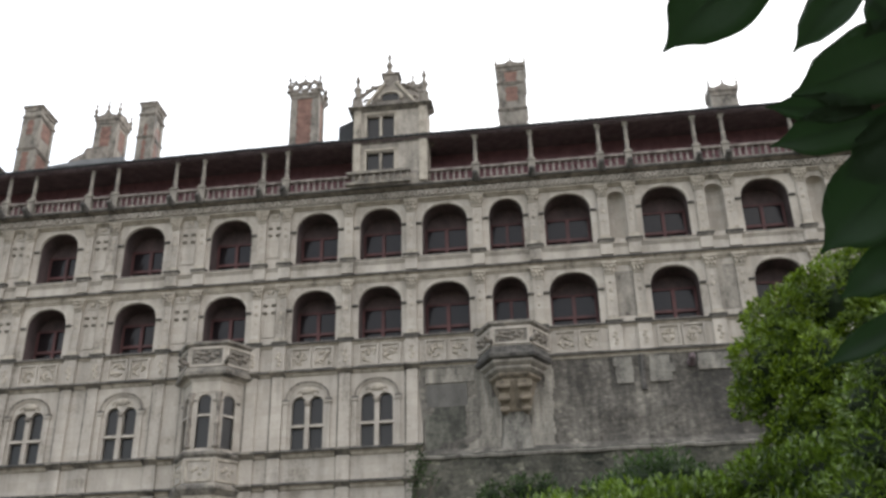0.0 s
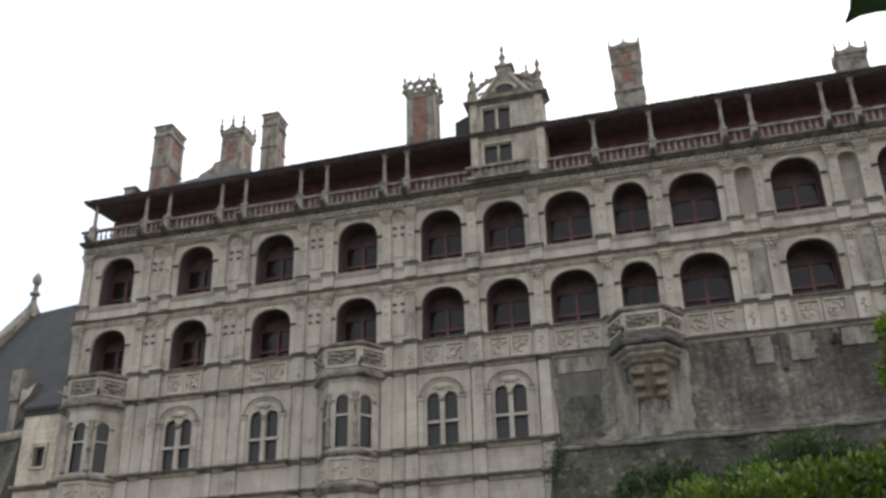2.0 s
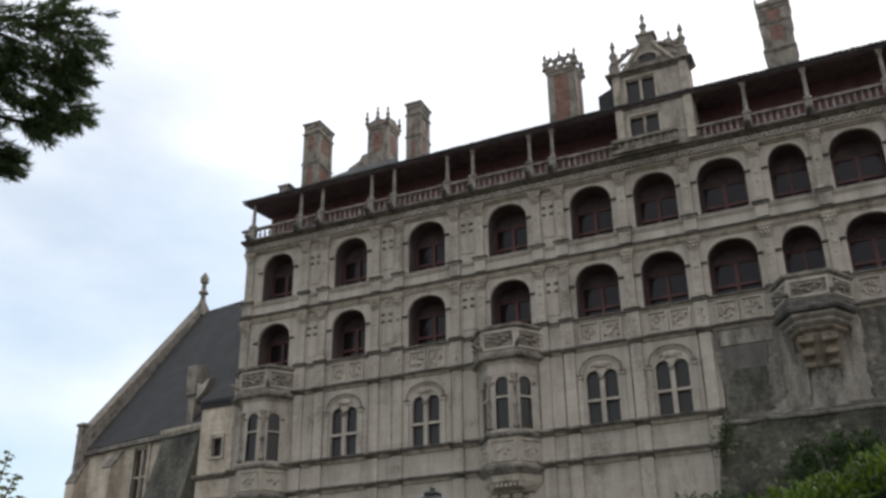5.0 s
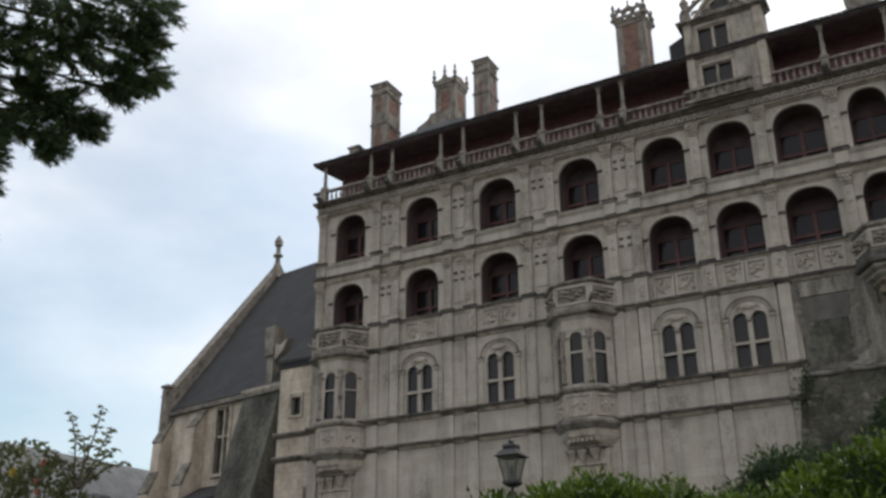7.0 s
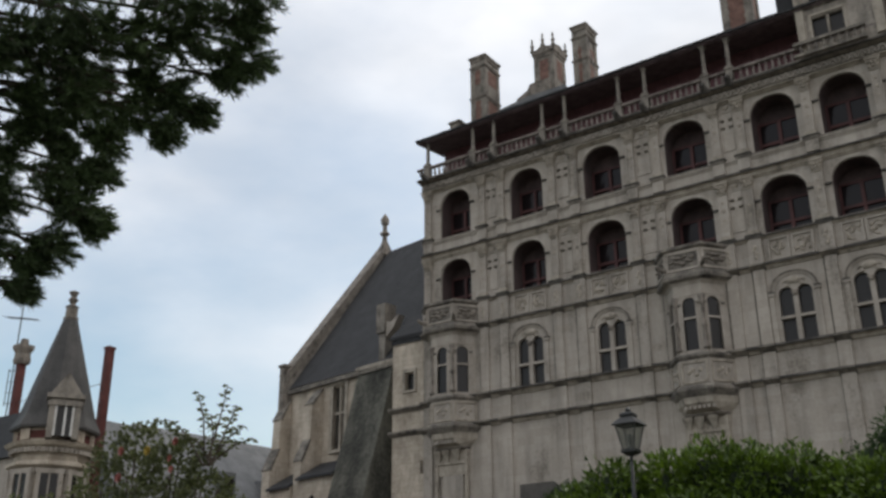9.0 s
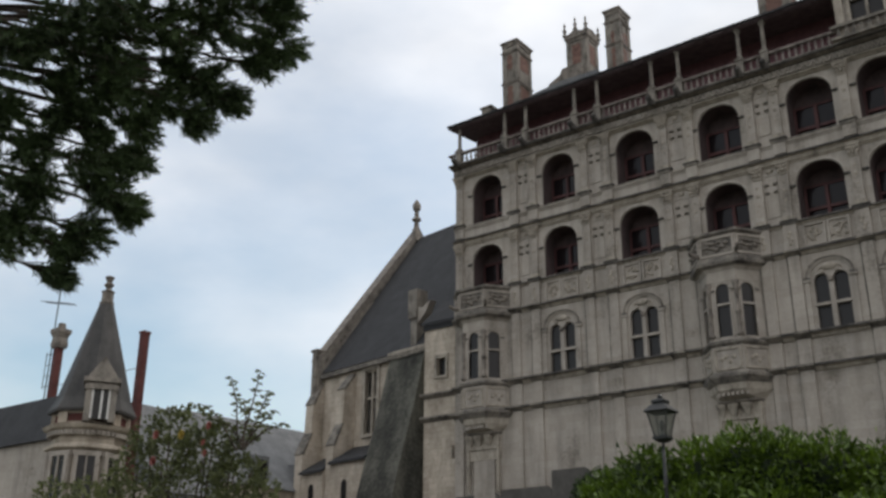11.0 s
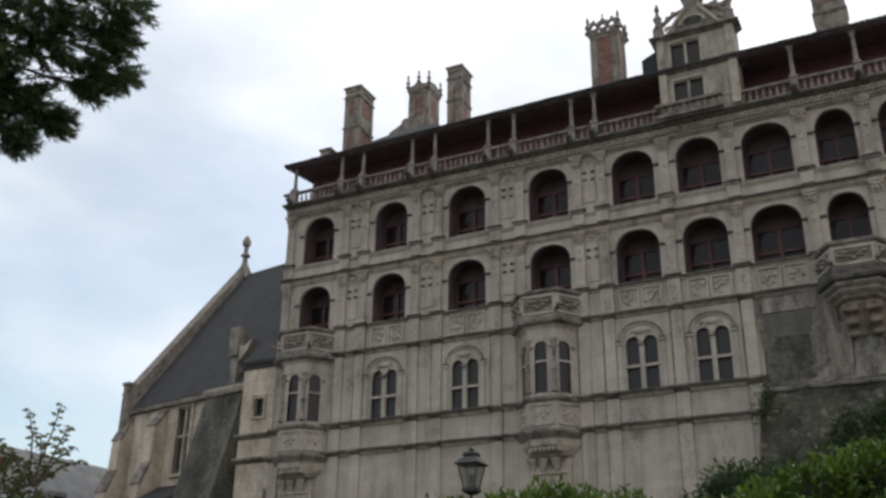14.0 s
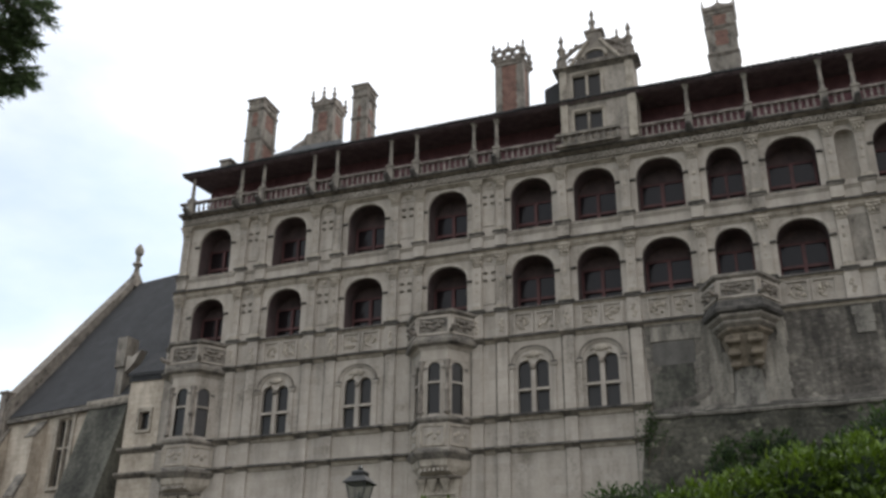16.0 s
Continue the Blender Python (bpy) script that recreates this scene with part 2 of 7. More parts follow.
PANE = glass("old_window_glass", (0.022, 0.020, 0.019), 0.2)
LOGGIA_PANE = glass("dark_loggia_glass", (0.013, 0.010, 0.011), 0.12, 1.3, 0.9)
BUFF_SCROLL = material("ochre_stained_stone", (0.055, 0.045, 0.034), (0.23, 0.19, 0.142), 1.6, 12, 0.92, 0.5, 1.4, third=(0.13, 0.107, 0.08))


def leaf_material(name, dark, light, rough=0.45, trans=0.35):
    """Leaf green that differs from leaf to leaf, with some light passing through the blade."""
    m = bpy.data.materials.new(name)
    m.use_nodes = True
    n, l = m.node_tree.nodes, m.node_tree.links
    b = n["Principled BSDF"]
    geo = n.new("ShaderNodeNewGeometry")
    noi = n.new("ShaderNodeTexNoise")
    noi.inputs["Scale"].default_value = 1.4
    l.new(geo.outputs["Position"], noi.inputs["Vector"])
    add = n.new("ShaderNodeMath")
    add.operation = 'MULTIPLY_ADD'
    add.inputs[1].default_value = 0.6
    sub = n.new("ShaderNodeMath")
    sub.operation = 'SUBTRACT'
    sub.inputs[1].default_value = 0.3
    l.new(geo.outputs["Random Per Island"], add.inputs[0])
    l.new(noi.outputs["Fac"], sub.inputs[0])
    l.new(sub.outputs[0], add.inputs[2])
    ramp = n.new("ShaderNodeValToRGB")
    ramp.color_ramp.elements[0].color, ramp.color_ramp.elements[1].color = (*dark, 1), (*light, 1)
    l.new(add.outputs[0], ramp.inputs[0])
    l.new(ramp.outputs[0], b.inputs["Base Color"])
    b.inputs["Roughness"].default_value = rough
    tr = n.new("ShaderNodeBsdfTranslucent")
    l.new(ramp.outputs[0], tr.inputs["Color"])
    mx = n.new("ShaderNodeMixShader")
    mx.inputs[0].default_value = trans
    l.new(b.outputs[0], mx.inputs[1])
    l.new(tr.outputs[0], mx.inputs[2])
    l.new(mx.outputs[0], n["Material Output"].inputs[0])
    return m


# near-black filler colour that stands for the deep shade inside shrubs
SHADE = material("foliage_shade_core", (0.004, 0.009, 0.002), (0.012, 0.024, 0.005), 3, 20, 1.0, 0.5)
HEDGE_LEAF = leaf_material("laurel_leaf", (0.005, 0.018, 0.002), (0.145, 0.228, 0.022), 0.36, 0.24)
BUSH_LEAF = leaf_material("light_shrub_leaf", (0.007, 0.025, 0.001), (0.175, 0.26, 0.010), 0.5, 0.3)
DARK_LEAF = leaf_material("dark_shrub_leaf", (0.008, 0.022, 0.005), (0.06, 0.11, 0.022), 0.5)
NEEDLE = leaf_material("conifer_needle", (0.014, 0.026, 0.012), (0.10, 0.155, 0.055), 0.55, 0.25)
ROSE_LEAF = leaf_material("rose_leaf", (0.035, 0.045, 0.016), (0.17, 0.19, 0.07), 0.5)
NEAR_LEAF = leaf_material("near_dark_leaf", (0.008, 0.026, 0.006), (0.016, 0.045, 0.010), 0.55, 0.3)
RED_PETAL = leaf_material("coral_petal", (0.30, 0.095, 0.08), (0.42, 0.16, 0.135), 0.6)
YELLOW_PETAL = leaf_material("yellow_petal", (0.38, 0.28, 0.05), (0.5, 0.38, 0.08), 0.6)


# ---- mesh helpers ----
def box(bm, x0, x1, y0, y1, z0, z1):
    v = [bm.verts.new((x, y, z)) for x in (x0, x1) for y in (y0, y1) for z in (z0, z1)]
    for f in ((0, 1, 3, 2), (4, 6, 7, 5), (0, 4, 5, 1), (2, 3, 7, 6), (0, 2, 6, 4), (1, 5, 7, 3)):
        bm.faces.new([v[i] for i in f])


def taper(bm, x0, x1, y0, y1, z0, z1, grow):
    """A block that is wider at the top by grow on the three free sides (y1 stays)."""
    low = [(x0, y0), (x1, y0), (x1, y1), (x0, y1)]
    top = [(x0 - grow, y0 - grow), (x1 + grow, y0 - grow), (x1 + grow, y1), (x0 - grow, y1)]
    loft(bm, [[(x, y, z0) for x, y in low], [(x, y, z1) for x, y in top]])


def loft(bm, rings, caps=True):
    """Closed rings of equal count joined by quads."""
    vs = [[bm.verts.new(p) for p in ring] for ring in rings]
    for a, b in zip(vs, vs[1:]):
        k = len(a)
        for i in range(k):
            bm.faces.new((a[i], a[(i + 1) % k], b[(i + 1) % k], b[i]))
    if caps:
        bm.faces.new(list(reversed(vs[0])))
        bm.faces.new(vs[-1])


def band(bm, x0, x1, profile):
    """A moulding along x: profile is a closed loop of (y, z)."""
    loft(bm, [[(x, y, z) for y, z in profile] for x in (x0, x1)])


def turned(bm, x, y, z, profile, seg=8, sy=1.0):
    """A turned shape about an upright axis: profile of (radius, height)."""
    loft(bm, [[(x + r * math.cos(2 * math.pi * i / seg), y + sy * r * math.sin(2 * math.pi * i / seg), z + h) for i in range(seg)] for r, h in profile])


def tube(bm, pts, radii, seg=6):
    """A round bar through points with a radius at each."""
    rings = []
    for i, p in enumerate(pts):
        p = Vector(p)
        d = (Vector(pts[min(i + 1, len(pts) - 1)]) - Vector(pts[max(i - 1, 0)])).normalized()
        u = d.orthogonal().normalized() if abs(d.z) > 0.99 else d.cross(Vector((0, 0, 1))).normalized()
        w = d.cross(u)
        r = radii[i] if hasattr(radii, "__len__") else radii
        rings.append([p + r * (math.cos(2 * math.pi * k / seg) * u + math.sin(2 * math.pi * k / seg) * w) for k in range(seg)])
    loft(bm, rings)


def lump(bm, c, r, seed=0):
    """A small carved boss: an uneven low ball squashed by r = (rx, ry, rz)."""
    rng = random.Random(seed)
    rings = []
    for j in range(1, 5):
        a = math.pi * j / 5
        rings.append([(c[0] + r[0] * math.sin(a) * math.cos(k * math.pi / 4) * rng.uniform(0.8, 1.15),
                       c[1] + r[1] * math.sin(a) * math.sin(k * math.pi / 4),
                       c[2] - r[2] * math.cos(a) * rng.uniform(0.85, 1.1)) for k in range(8)])
    loft(bm, rings)


def part(name, bm, mat, parent=None, label="", smooth=False, split=False):
    """Links a bmesh as one mesh object; split: each unconnected piece becomes an object of its own."""
    if split:
        bm.verts.index_update()
        seen, groups = set(), []
        for v in bm.verts:
            if v in seen:
                continue
            stack, group = [v], []
            seen.add(v)
            while stack:
                a = stack.pop()
                group.append(a)
                for e in a.link_edges:
                    o = e.other_vert(a)
                    if o not in seen:
                        seen.add(o)
                        stack.append(o)
            groups.append(group)
        first_piece = None
        for group in groups:
            nb = bmesh.new()
            twin = {a: nb.verts.new(a.co) for a in group}
            for f in {f for a in group for f in a.link_faces}:
                nb.faces.new([twin[a] for a in f.verts])
            ob = part(name, nb, mat, parent, label, smooth)
            first_piece = first_piece or ob
        bm.free()
        return first_piece
    me = bpy.data.meshes.new(name)
    bmesh.ops.recalc_face_normals(bm, faces=bm.faces)
    if smooth:
        for f in bm.faces:
            f.smooth = True
    bm.to_mesh(me)
    bm.free()
    me.materials.append(mat)
    ob = new(name, me)
    if parent:
        ob.parent = parent
    if label:
        tagged(ob, label)
    return ob


def again(ob, parent, m):
    """Another piece on the same mesh, moved by m, with its own sub-parts."""
    o = ob.copy()
    scene.collection.objects.link(o)
    o.parent = parent
    o.matrix_basis = m
    for c in ob.children:
        again(c, o, c.matrix_basis.copy())
    return o


def shift(x, y, z):
    return Matrix.Translation((x, y, z))


def bm_new():
    return bmesh.new()
# ---- the castle wing: its front stands at y = 50, the plan's x runs along it ----
castle = tagged(new("castle"), "long pale limestone castle wing with two tiers of arched loggias", "castle")
FY = 50.0
LEFT, RIGHT, ROUGH = -36.95, 30.0, -7.15
ARCHES = [(-35.6, -33.25), (-30.17, -27.8), (-24.92, -22.42), (-19.6, -17.12), (-14.45, -11.97), (-10.7, -8.27),
          (-7.08, -4.48), (-3.24, -1.28), (-0.1, 2.5), (5.33, 7.9), (10.8, 13.38), (16.35, 18.9), (21.9, 24.4)]
PILASTERS = [-36.6, -32.3, -30.85, -27.1, -25.55, -21.75, -20.12, -16.5, -15.05, -11.35, -7.7, -3.9, -0.7, 3.2, 4.75, 8.6, 10.15, 14.1, 15.65, 19.6, 21.2, 25.1]
COLUMNS = [-36.3, -32.6, -30.95, -27.3, -25.67, -21.97, -20.24, -16.52, -15.09, -3.82, -0.6, 3.32, 4.92, 8.73, 10.33, 14.08, 15.7, 19.5, 21.1, 24.9]


def arch_curve(xa, xb, zs, zt, steps=14):
    """Points of a basket arch from its left springing to its right one."""
    c, h = (xa + xb) / 2, (xb - xa) / 2
    out = []
    for i in range(steps + 1):
        a = math.pi * (1 - i / steps)
        out.append((c + h * math.copysign(abs(math.cos(a)) ** 0.9, math.cos(a)), zs + (zt - zs) * math.sin(a) ** 0.9))
    return out


def arch_wall(bm, x0, x1, z0, z1, y, depth, openings):
    """A wall front with arched openings (xa, xb, sill, spring, top) that go depth deep, and its ends, top and bottom."""
    cuts = [x0] + [(a[1] + b[0]) / 2 for a, b in zip(openings, openings[1:])] + [x1]

    def face(pts):
        bm.faces.new([bm.verts.new(p) for p in pts])

    for (xa, xb, s, sp, t), ca, cb in zip(openings, cuts, cuts[1:]):
        curve = arch_curve(xa, xb, sp, t)
        face([(ca, y, z0), (cb, y, z0), (cb, y, s), (ca, y, s)])
        face([(ca, y, s), (xa, y, s), (xa, y, sp), (ca, y, sp)])
        face([(xb, y, s), (cb, y, s), (cb, y, sp), (xb, y, sp)])
        face([(ca, y, sp), (xa, y, sp), (xa, y, z1), (ca, y, z1)])
        face([(xb, y, sp), (cb, y, sp), (cb, y, z1), (xb, y, z1)])
        for (p, q), (r, u) in zip(curve, curve[1:]):
            face([(p, y, q), (r, y, u), (r, y, z1), (p, y, z1)])
        ring = [(xa, s)] + curve + [(xb, s)]
        for (p, q), (r, u) in zip(ring, ring[1:] + ring[:1]):
            if abs(p - r) + abs(q - u) > 1e-5:
                face([(p, y, q), (r, y, u), (r, y + depth, u), (p, y + depth, q)])
    for a, b in (((x0, z0), (x0, z1)), ((x1, z0), (x1, z1)), ((x0, z0), (x1, z0)), ((x0, z1), (x1, z1))):
        face([(a[0], y, a[1]), (b[0], y, b[1]), (b[0], y + depth, b[1]), (a[0], y + depth, a[1])])


def wall_of(name, x0, x1, z0, z1, y, depth, openings, mat, label=""):
    bm = bm_new()
    arch_wall(bm, x0, x1, z0, z1, y, depth, openings)
    return part(name, bm, mat, castle, label)


NICHE_BAYS = ((3.2, 4.75), (8.6, 10.15), (14.1, 15.65), (19.6, 21.2))


def niche_holes(grow=0.0):
    """Openings of the round-headed niches of the upper tier."""
    return [((a + b) / 2 - 0.5 - grow, (a + b) / 2 + 0.5 + grow, 26.62 - grow, 29.15, 29.6 + grow) for a, b in NICHE_BAYS]


TIERS = [(19.85, 25.45, 21.65, 23.65, 24.75), (25.45, 30.95, 26.43, 28.55, 29.7)]
for z0, z1, sill, spring, top in TIERS:
    wall_of("wall", LEFT, RIGHT, z0, z1, FY, 0.13, sorted([(a, b, sill, spring, top) for a, b in ARCHES] + (niche_holes() if z0 > 25 else [])), STONE)

# twin-light windows of the dressed lower storey
TWINS = [-29.1, -23.76, -13.36, -9.6]
LIGHTS = [(c + s - 0.39, c + s + 0.39, 15.66, 18.12, 18.55) for c in TWINS for s in (-0.47, 0.47)]
wall_of("wall", LEFT, ROUGH, 2.0, 19.85, FY, 0.4, LIGHTS, STONE)

# body behind the front: floors, rear and end walls, all within the roof's outline
bm = bm_new()
box(bm, LEFT + 0.002, RIGHT, 52.4, 62.0, 2.0, 33.9)
part("rear_wall", bm, STONE, castle)
bm = bm_new()
for z0, z1, y0 in ((2.0, 19.8, FY + 0.56), (19.84, 21.63, FY + 0.14), (24.97, 26.48, FY + 0.14), (29.95, 30.93, FY + 0.14)):
    box(bm, LEFT + 0.004, RIGHT - 0.01, y0, 52.39, z0, z1)
part("floor_slab", bm, STONE, castle, split=True)

# loggia cells behind the arches: red-brown reveals with arched heads, and the rear wall, their colour darkened for the
# recess shade
BACKY = 51.35
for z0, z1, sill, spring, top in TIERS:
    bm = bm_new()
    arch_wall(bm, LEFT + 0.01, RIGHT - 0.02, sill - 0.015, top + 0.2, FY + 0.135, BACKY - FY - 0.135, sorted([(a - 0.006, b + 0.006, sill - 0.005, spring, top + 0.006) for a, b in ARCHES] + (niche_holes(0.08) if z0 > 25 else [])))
    part("loggia_lining", bm, NICHE, castle, "dull red-brown plaster lining of the loggias, darkened for their depth")
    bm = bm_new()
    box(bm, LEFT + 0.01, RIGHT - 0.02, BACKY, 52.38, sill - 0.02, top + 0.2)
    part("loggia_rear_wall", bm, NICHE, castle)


def loggia_window(w, h):
    """A mullioned casement in dark red timber, its foot centred at the origin, facing -y."""
    bm = bm_new()
    t = 0.12
    for x0, x1, z0, z1 in ((-w / 2, -w / 2 + t, 0, h), (w / 2 - t, w / 2, 0, h), (-w / 2 + t, w / 2 - t, 0, t), (-w / 2 + t, w / 2 - t, h - t, h)):
        box(bm, x0, x1, -0.12, 0.0, z0, z1)
    ob = part("window", bm, REDWOOD, castle, "dark red timber casement window")
    bm = bm_new()
    box(bm, -0.09, 0.09, -0.2, -0.01, t, h - t)
    part("mullion", bm, REDWOOD, ob)
    for x0, x1 in ((-w / 2 + t, -0.09), (0.09, w / 2 - t)):
        bm = bm_new()
        box(bm, x0, x1, -0.18, -0.01, h * 0.36, h * 0.36 + 0.17)
        part("transom", bm, REDWOOD, ob)
        for z0, z1 in ((t, h * 0.36), (h * 0.36 + 0.17, h - t)):
            bm = bm_new()
            box(bm, x0, x1, -0.05, -0.035, z0, z1)
            part("pane", bm, LOGGIA_PANE, ob)
    return ob


first = None
for z0, z1, sill, spring, top in TIERS:
    for i, (a, b) in enumerate(ARCHES):
        m = shift((a + b) / 2 - 0.03, BACKY - 0.005, sill) @ Matrix.Diagonal(((b - a) / 2.4, 1, 1, 1))
        if first is None:
            first = loggia_window(2.36, 2.3)
            first.matrix_basis = m
        else:
            again(first, castle, m)

# impost blocks and archivolt mouldings of the arches
for z0, z1, sill, spring, top in TIERS:
    for a, b in ARCHES:
        bm = bm_new()
        curve = arch_curve(a, b, spring, top)
        c = (a + b) / 2
        outer = [(c + (x - c) * (1 + 0.24 / (b - a)), z + 0.13 * max(0.0, (z - spring) / (top - spring))) for x, z in curve]
        mid = [((x + u) / 2, (z + w) / 2) for (x, z), (u, w) in zip(curve, outer)]
        rings = [[(x, FY + 0.01, z), (x, FY - 0.05, z), (mx, FY - 0.08, mz), (ox, FY - 0.05, oz), (ox, FY + 0.01, oz)]
                 for (x, z), (mx, mz), (ox, oz) in zip(curve, mid, outer)]
        loft(bm, rings)
        part("archivolt", bm, STONE, castle)
        bm = bm_new()
        for s, x in ((-1, a), (1, b)):
            x0, x1 = sorted((x + s * 0.005, x + s * 0.34))
            box(bm, x0, x1, FY - 0.13, FY + 0.005, spring - 0.07, spring + 0.02)
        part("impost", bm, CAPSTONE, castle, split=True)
        bm = bm_new()
        band(bm, a - 0.3, b + 0.3, [(FY + 0.02, sill - 0.16), (FY - 0.07, sill - 0.12), (FY - 0.12, sill - 0.03), (FY - 0.10, sill + 0.02), (FY + 0.02, sill + 0.03)])
        part("sill", bm, CREST, castle)


def pilaster(z0, z1, w=0.52):
    """A flat pilaster with pedestal cap, panelled shaft and leafy capital, its foot centred at the origin."""
    h = z1 - z0
    bm = bm_new()
    box(bm, -w / 2, w / 2, -0.13, 0.01, 0.32, h - 0.5)
    ob = part("pilaster", bm, STONE, castle)
    bm = bm_new()
    for x0, x1, a, b in ((-w / 2, -w / 2 + 0.09, 0.3, h - 0.5), (w / 2 - 0.09, w / 2, 0.3, h - 0.5),
                         (-w / 2 + 0.09, w / 2 - 0.09, 0.3, 0.55), (-w / 2 + 0.09, w / 2 - 0.09, h - 0.68, h - 0.5)):
        box(bm, x0, x1, -0.175, -0.132, a, b)
    part("shaft_border", bm, STONE, ob)
    bm = bm_new()
    lump(bm, (0, -0.14, h * 0.52), (0.10, 0.05, 0.14), 3)
    lump(bm, (0, -0.14, h * 0.36), (0.07, 0.04, 0.1), 4)
    lump(bm, (0, -0.14, h * 0.66), (0.07, 0.04, 0.1), 5)
    part("ornament", bm, CARVED, ob, split=True)
    bm = bm_new()
    box(bm, -w / 2 - 0.05, w / 2 + 0.05, -0.22, 0.01, 0.1, 0.2)
    box(bm, -w / 2 - 0.02, w / 2 + 0.02, -0.19, 0.01, 0.2, 0.32)
    part("base", bm, CARVED, ob)
    bm = bm_new()
    box(bm, -w / 2 - 0.03, w / 2 + 0.03, -0.2, 0.01, h - 0.72, h - 0.66)
    taper(bm, -w / 2, w / 2, -0.15, 0.01, h - 0.66, h - 0.12, 0.1)
    for s in (-1, 0, 1):
        lump(bm, (s * w * 0.38, -0.21, h - 0.5), (0.095, 0.11, 0.13), 7 + s)
    for s in (-1, 1):
        lump(bm, (s * w * 0.55, -0.24, h - 0.24), (0.12, 0.1, 0.1), 17 + s)
        lump(bm, (s * w * 0.2, -0.24, h - 0.3), (0.09, 0.1, 0.11), 27 + s)
    box(bm, -w / 2 - 0.14, w / 2 + 0.14, -0.32, 0.01, h - 0.12, h)
    part("capital", bm, CARVED, ob)
    bm = bm_new()
    box(bm, -w / 2 - 0.14, w / 2 + 0.14, -0.22, 0.01, -0.16, -0.02)
    part("cap_block", bm, LEDGE, ob)
    bm = bm_new()
    box(bm, -w / 2 - 0.2, w / 2 + 0.2, -0.28, 0.01, -0.018, 0.06)
    part("pedestal_cap", bm, CAPSTONE, ob)
    bm = bm_new()
    box(bm, -w / 2 - 0.08, w / 2 + 0.08, -0.15, 0.01, -0.86, -0.12)
    part("pedestal", bm, STONE, ob)
    return ob


for z0, z1 in ((21.66, 25.14), (26.5, 29.98)):
    base = None
    for x in PILASTERS:
        m = shift(x, FY, z0)
        if base is None:
            base = pilaster(z0, z1)
            base.matrix_basis = m
        else:
            again(base, castle, m)

# panels with small carved marks between the paired pilasters, round-headed niches in the wide pairs
for a, b in ((-32.3, -30.85), (-27.1, -25.55), (-21.75, -20.12), (-16.5, -15.05)):
    for z in (22.1, 27.0):
        bm = bm_new()
        x0, x1 = a + 0.36, b - 0.36
        for p, q, r, s in ((x0, x0 + 0.07, z, z + 2.5), (x1 - 0.07, x1, z, z + 2.5), (x0 + 0.07, x1 - 0.07, z, z + 0.07), (x0 + 0.07, x1 - 0.07, z + 2.43, z + 2.5)):
            box(bm, p, q, FY - 0.05, FY + 0.01, r, s)
        part("panel_border", bm, STONE, castle)
        bm = bm_new()
        c = (a + b) / 2
        lump(bm, (c, FY - 0.02, z + 2.72), (0.24, 0.09, 0.15), 12)
        part("ornament", bm, CARVED, castle)
        for dx, dz in ((-0.24, 1.46), (0.24, 1.46), (-0.24, 1.92), (0.24, 1.92)):
            bm = bm_new()
            band(bm, c + dx - 0.12, c + dx + 0.12, [(FY + 0.01, z + dz - 0.07), (FY - 0.14, z + dz - 0.03), (FY - 0.16, z + dz + 0.04), (FY + 0.01, z + dz + 0.05)])
            part("small_corbel", bm, STACK, castle)
for a, b in NICHE_BAYS:
    c = (a + b) / 2
    bm = bm_new()
    curve = arch_curve(c - 0.5, c + 0.5, 29.15, 29.6, 10)
    ring = [(c - 0.5, 26.62)] + curve + [(c + 0.5, 26.62)]
    outer = [(c + (x - c) * 1.2, z + (0.09 if z > 29.15 else 0)) for x, z in ring]
    loft(bm, [[(x, FY + 0.01, z), (x, FY - 0.06, z), (u, FY - 0.06, w), (u, FY + 0.01, w)] for (x, z), (u, w) in zip(ring, outer)])
    part("niche_surround", bm, STONE, castle, "round-headed niche surround")
    bm = bm_new()
    rows = [(1.0, 26.6), (1.0, 29.15), (0.9, 29.36), (0.66, 29.52), (0.3, 29.6)]
    grid = [[bm.verts.new((c + 0.52 * k * math.cos(math.pi * j / 10), FY + 0.12 + 0.46 * k * math.sin(math.pi * j / 10), z)) for j in range(11)] for k, z in rows]
    for p, q in zip(grid, grid[1:]):
        for j in range(10):
            bm.faces.new((p[j], p[j + 1], q[j + 1], q[j]))
    bm.faces.new(grid[0])
    bm.faces.new(grid[-1])
    part("niche", bm, STONE, castle, "round-backed empty stone niche")
    bm = bm_new()
    box(bm, a + 0.3, b - 0.3, FY - 0.02, FY + 0.01, 22.0, 24.6)
    part("niche_panel", bm, STACK, castle)

# string courses
def course(x0, x1, z0, z1, out, mat, name="string_course"):
    bm = bm_new()
    h = z1 - z0
    band(bm, x0, x1, [(FY + 0.02, z0), (FY - out * 0.35, z0 + 0.12 * h), (FY - out * 0.45, z0 + 0.4 * h), (FY - out * 0.95, z0 + 0.62 * h),
                      (FY - out, z0 + 0.9 * h), (FY + 0.02, z1)])
    if mat is not LEDGE:
        return part(name, bm, mat, castle)
    ob = part(name, bm, CARVED, castle)
    bm = bm_new()
    band(bm, x0 - 0.01, x1 + 0.01, [(FY + 0.01, z0 + 0.56 * h), (FY - out * 1.1, z0 + 0.6 * h), (FY - out * 1.16, z0 + 0.78 * h), (FY - out * 1.05, z0 + 0.95 * h), (FY + 0.01, z1 + 0.02)])
    part("blackened_lip", bm, CAPSTONE, ob)
    return ob


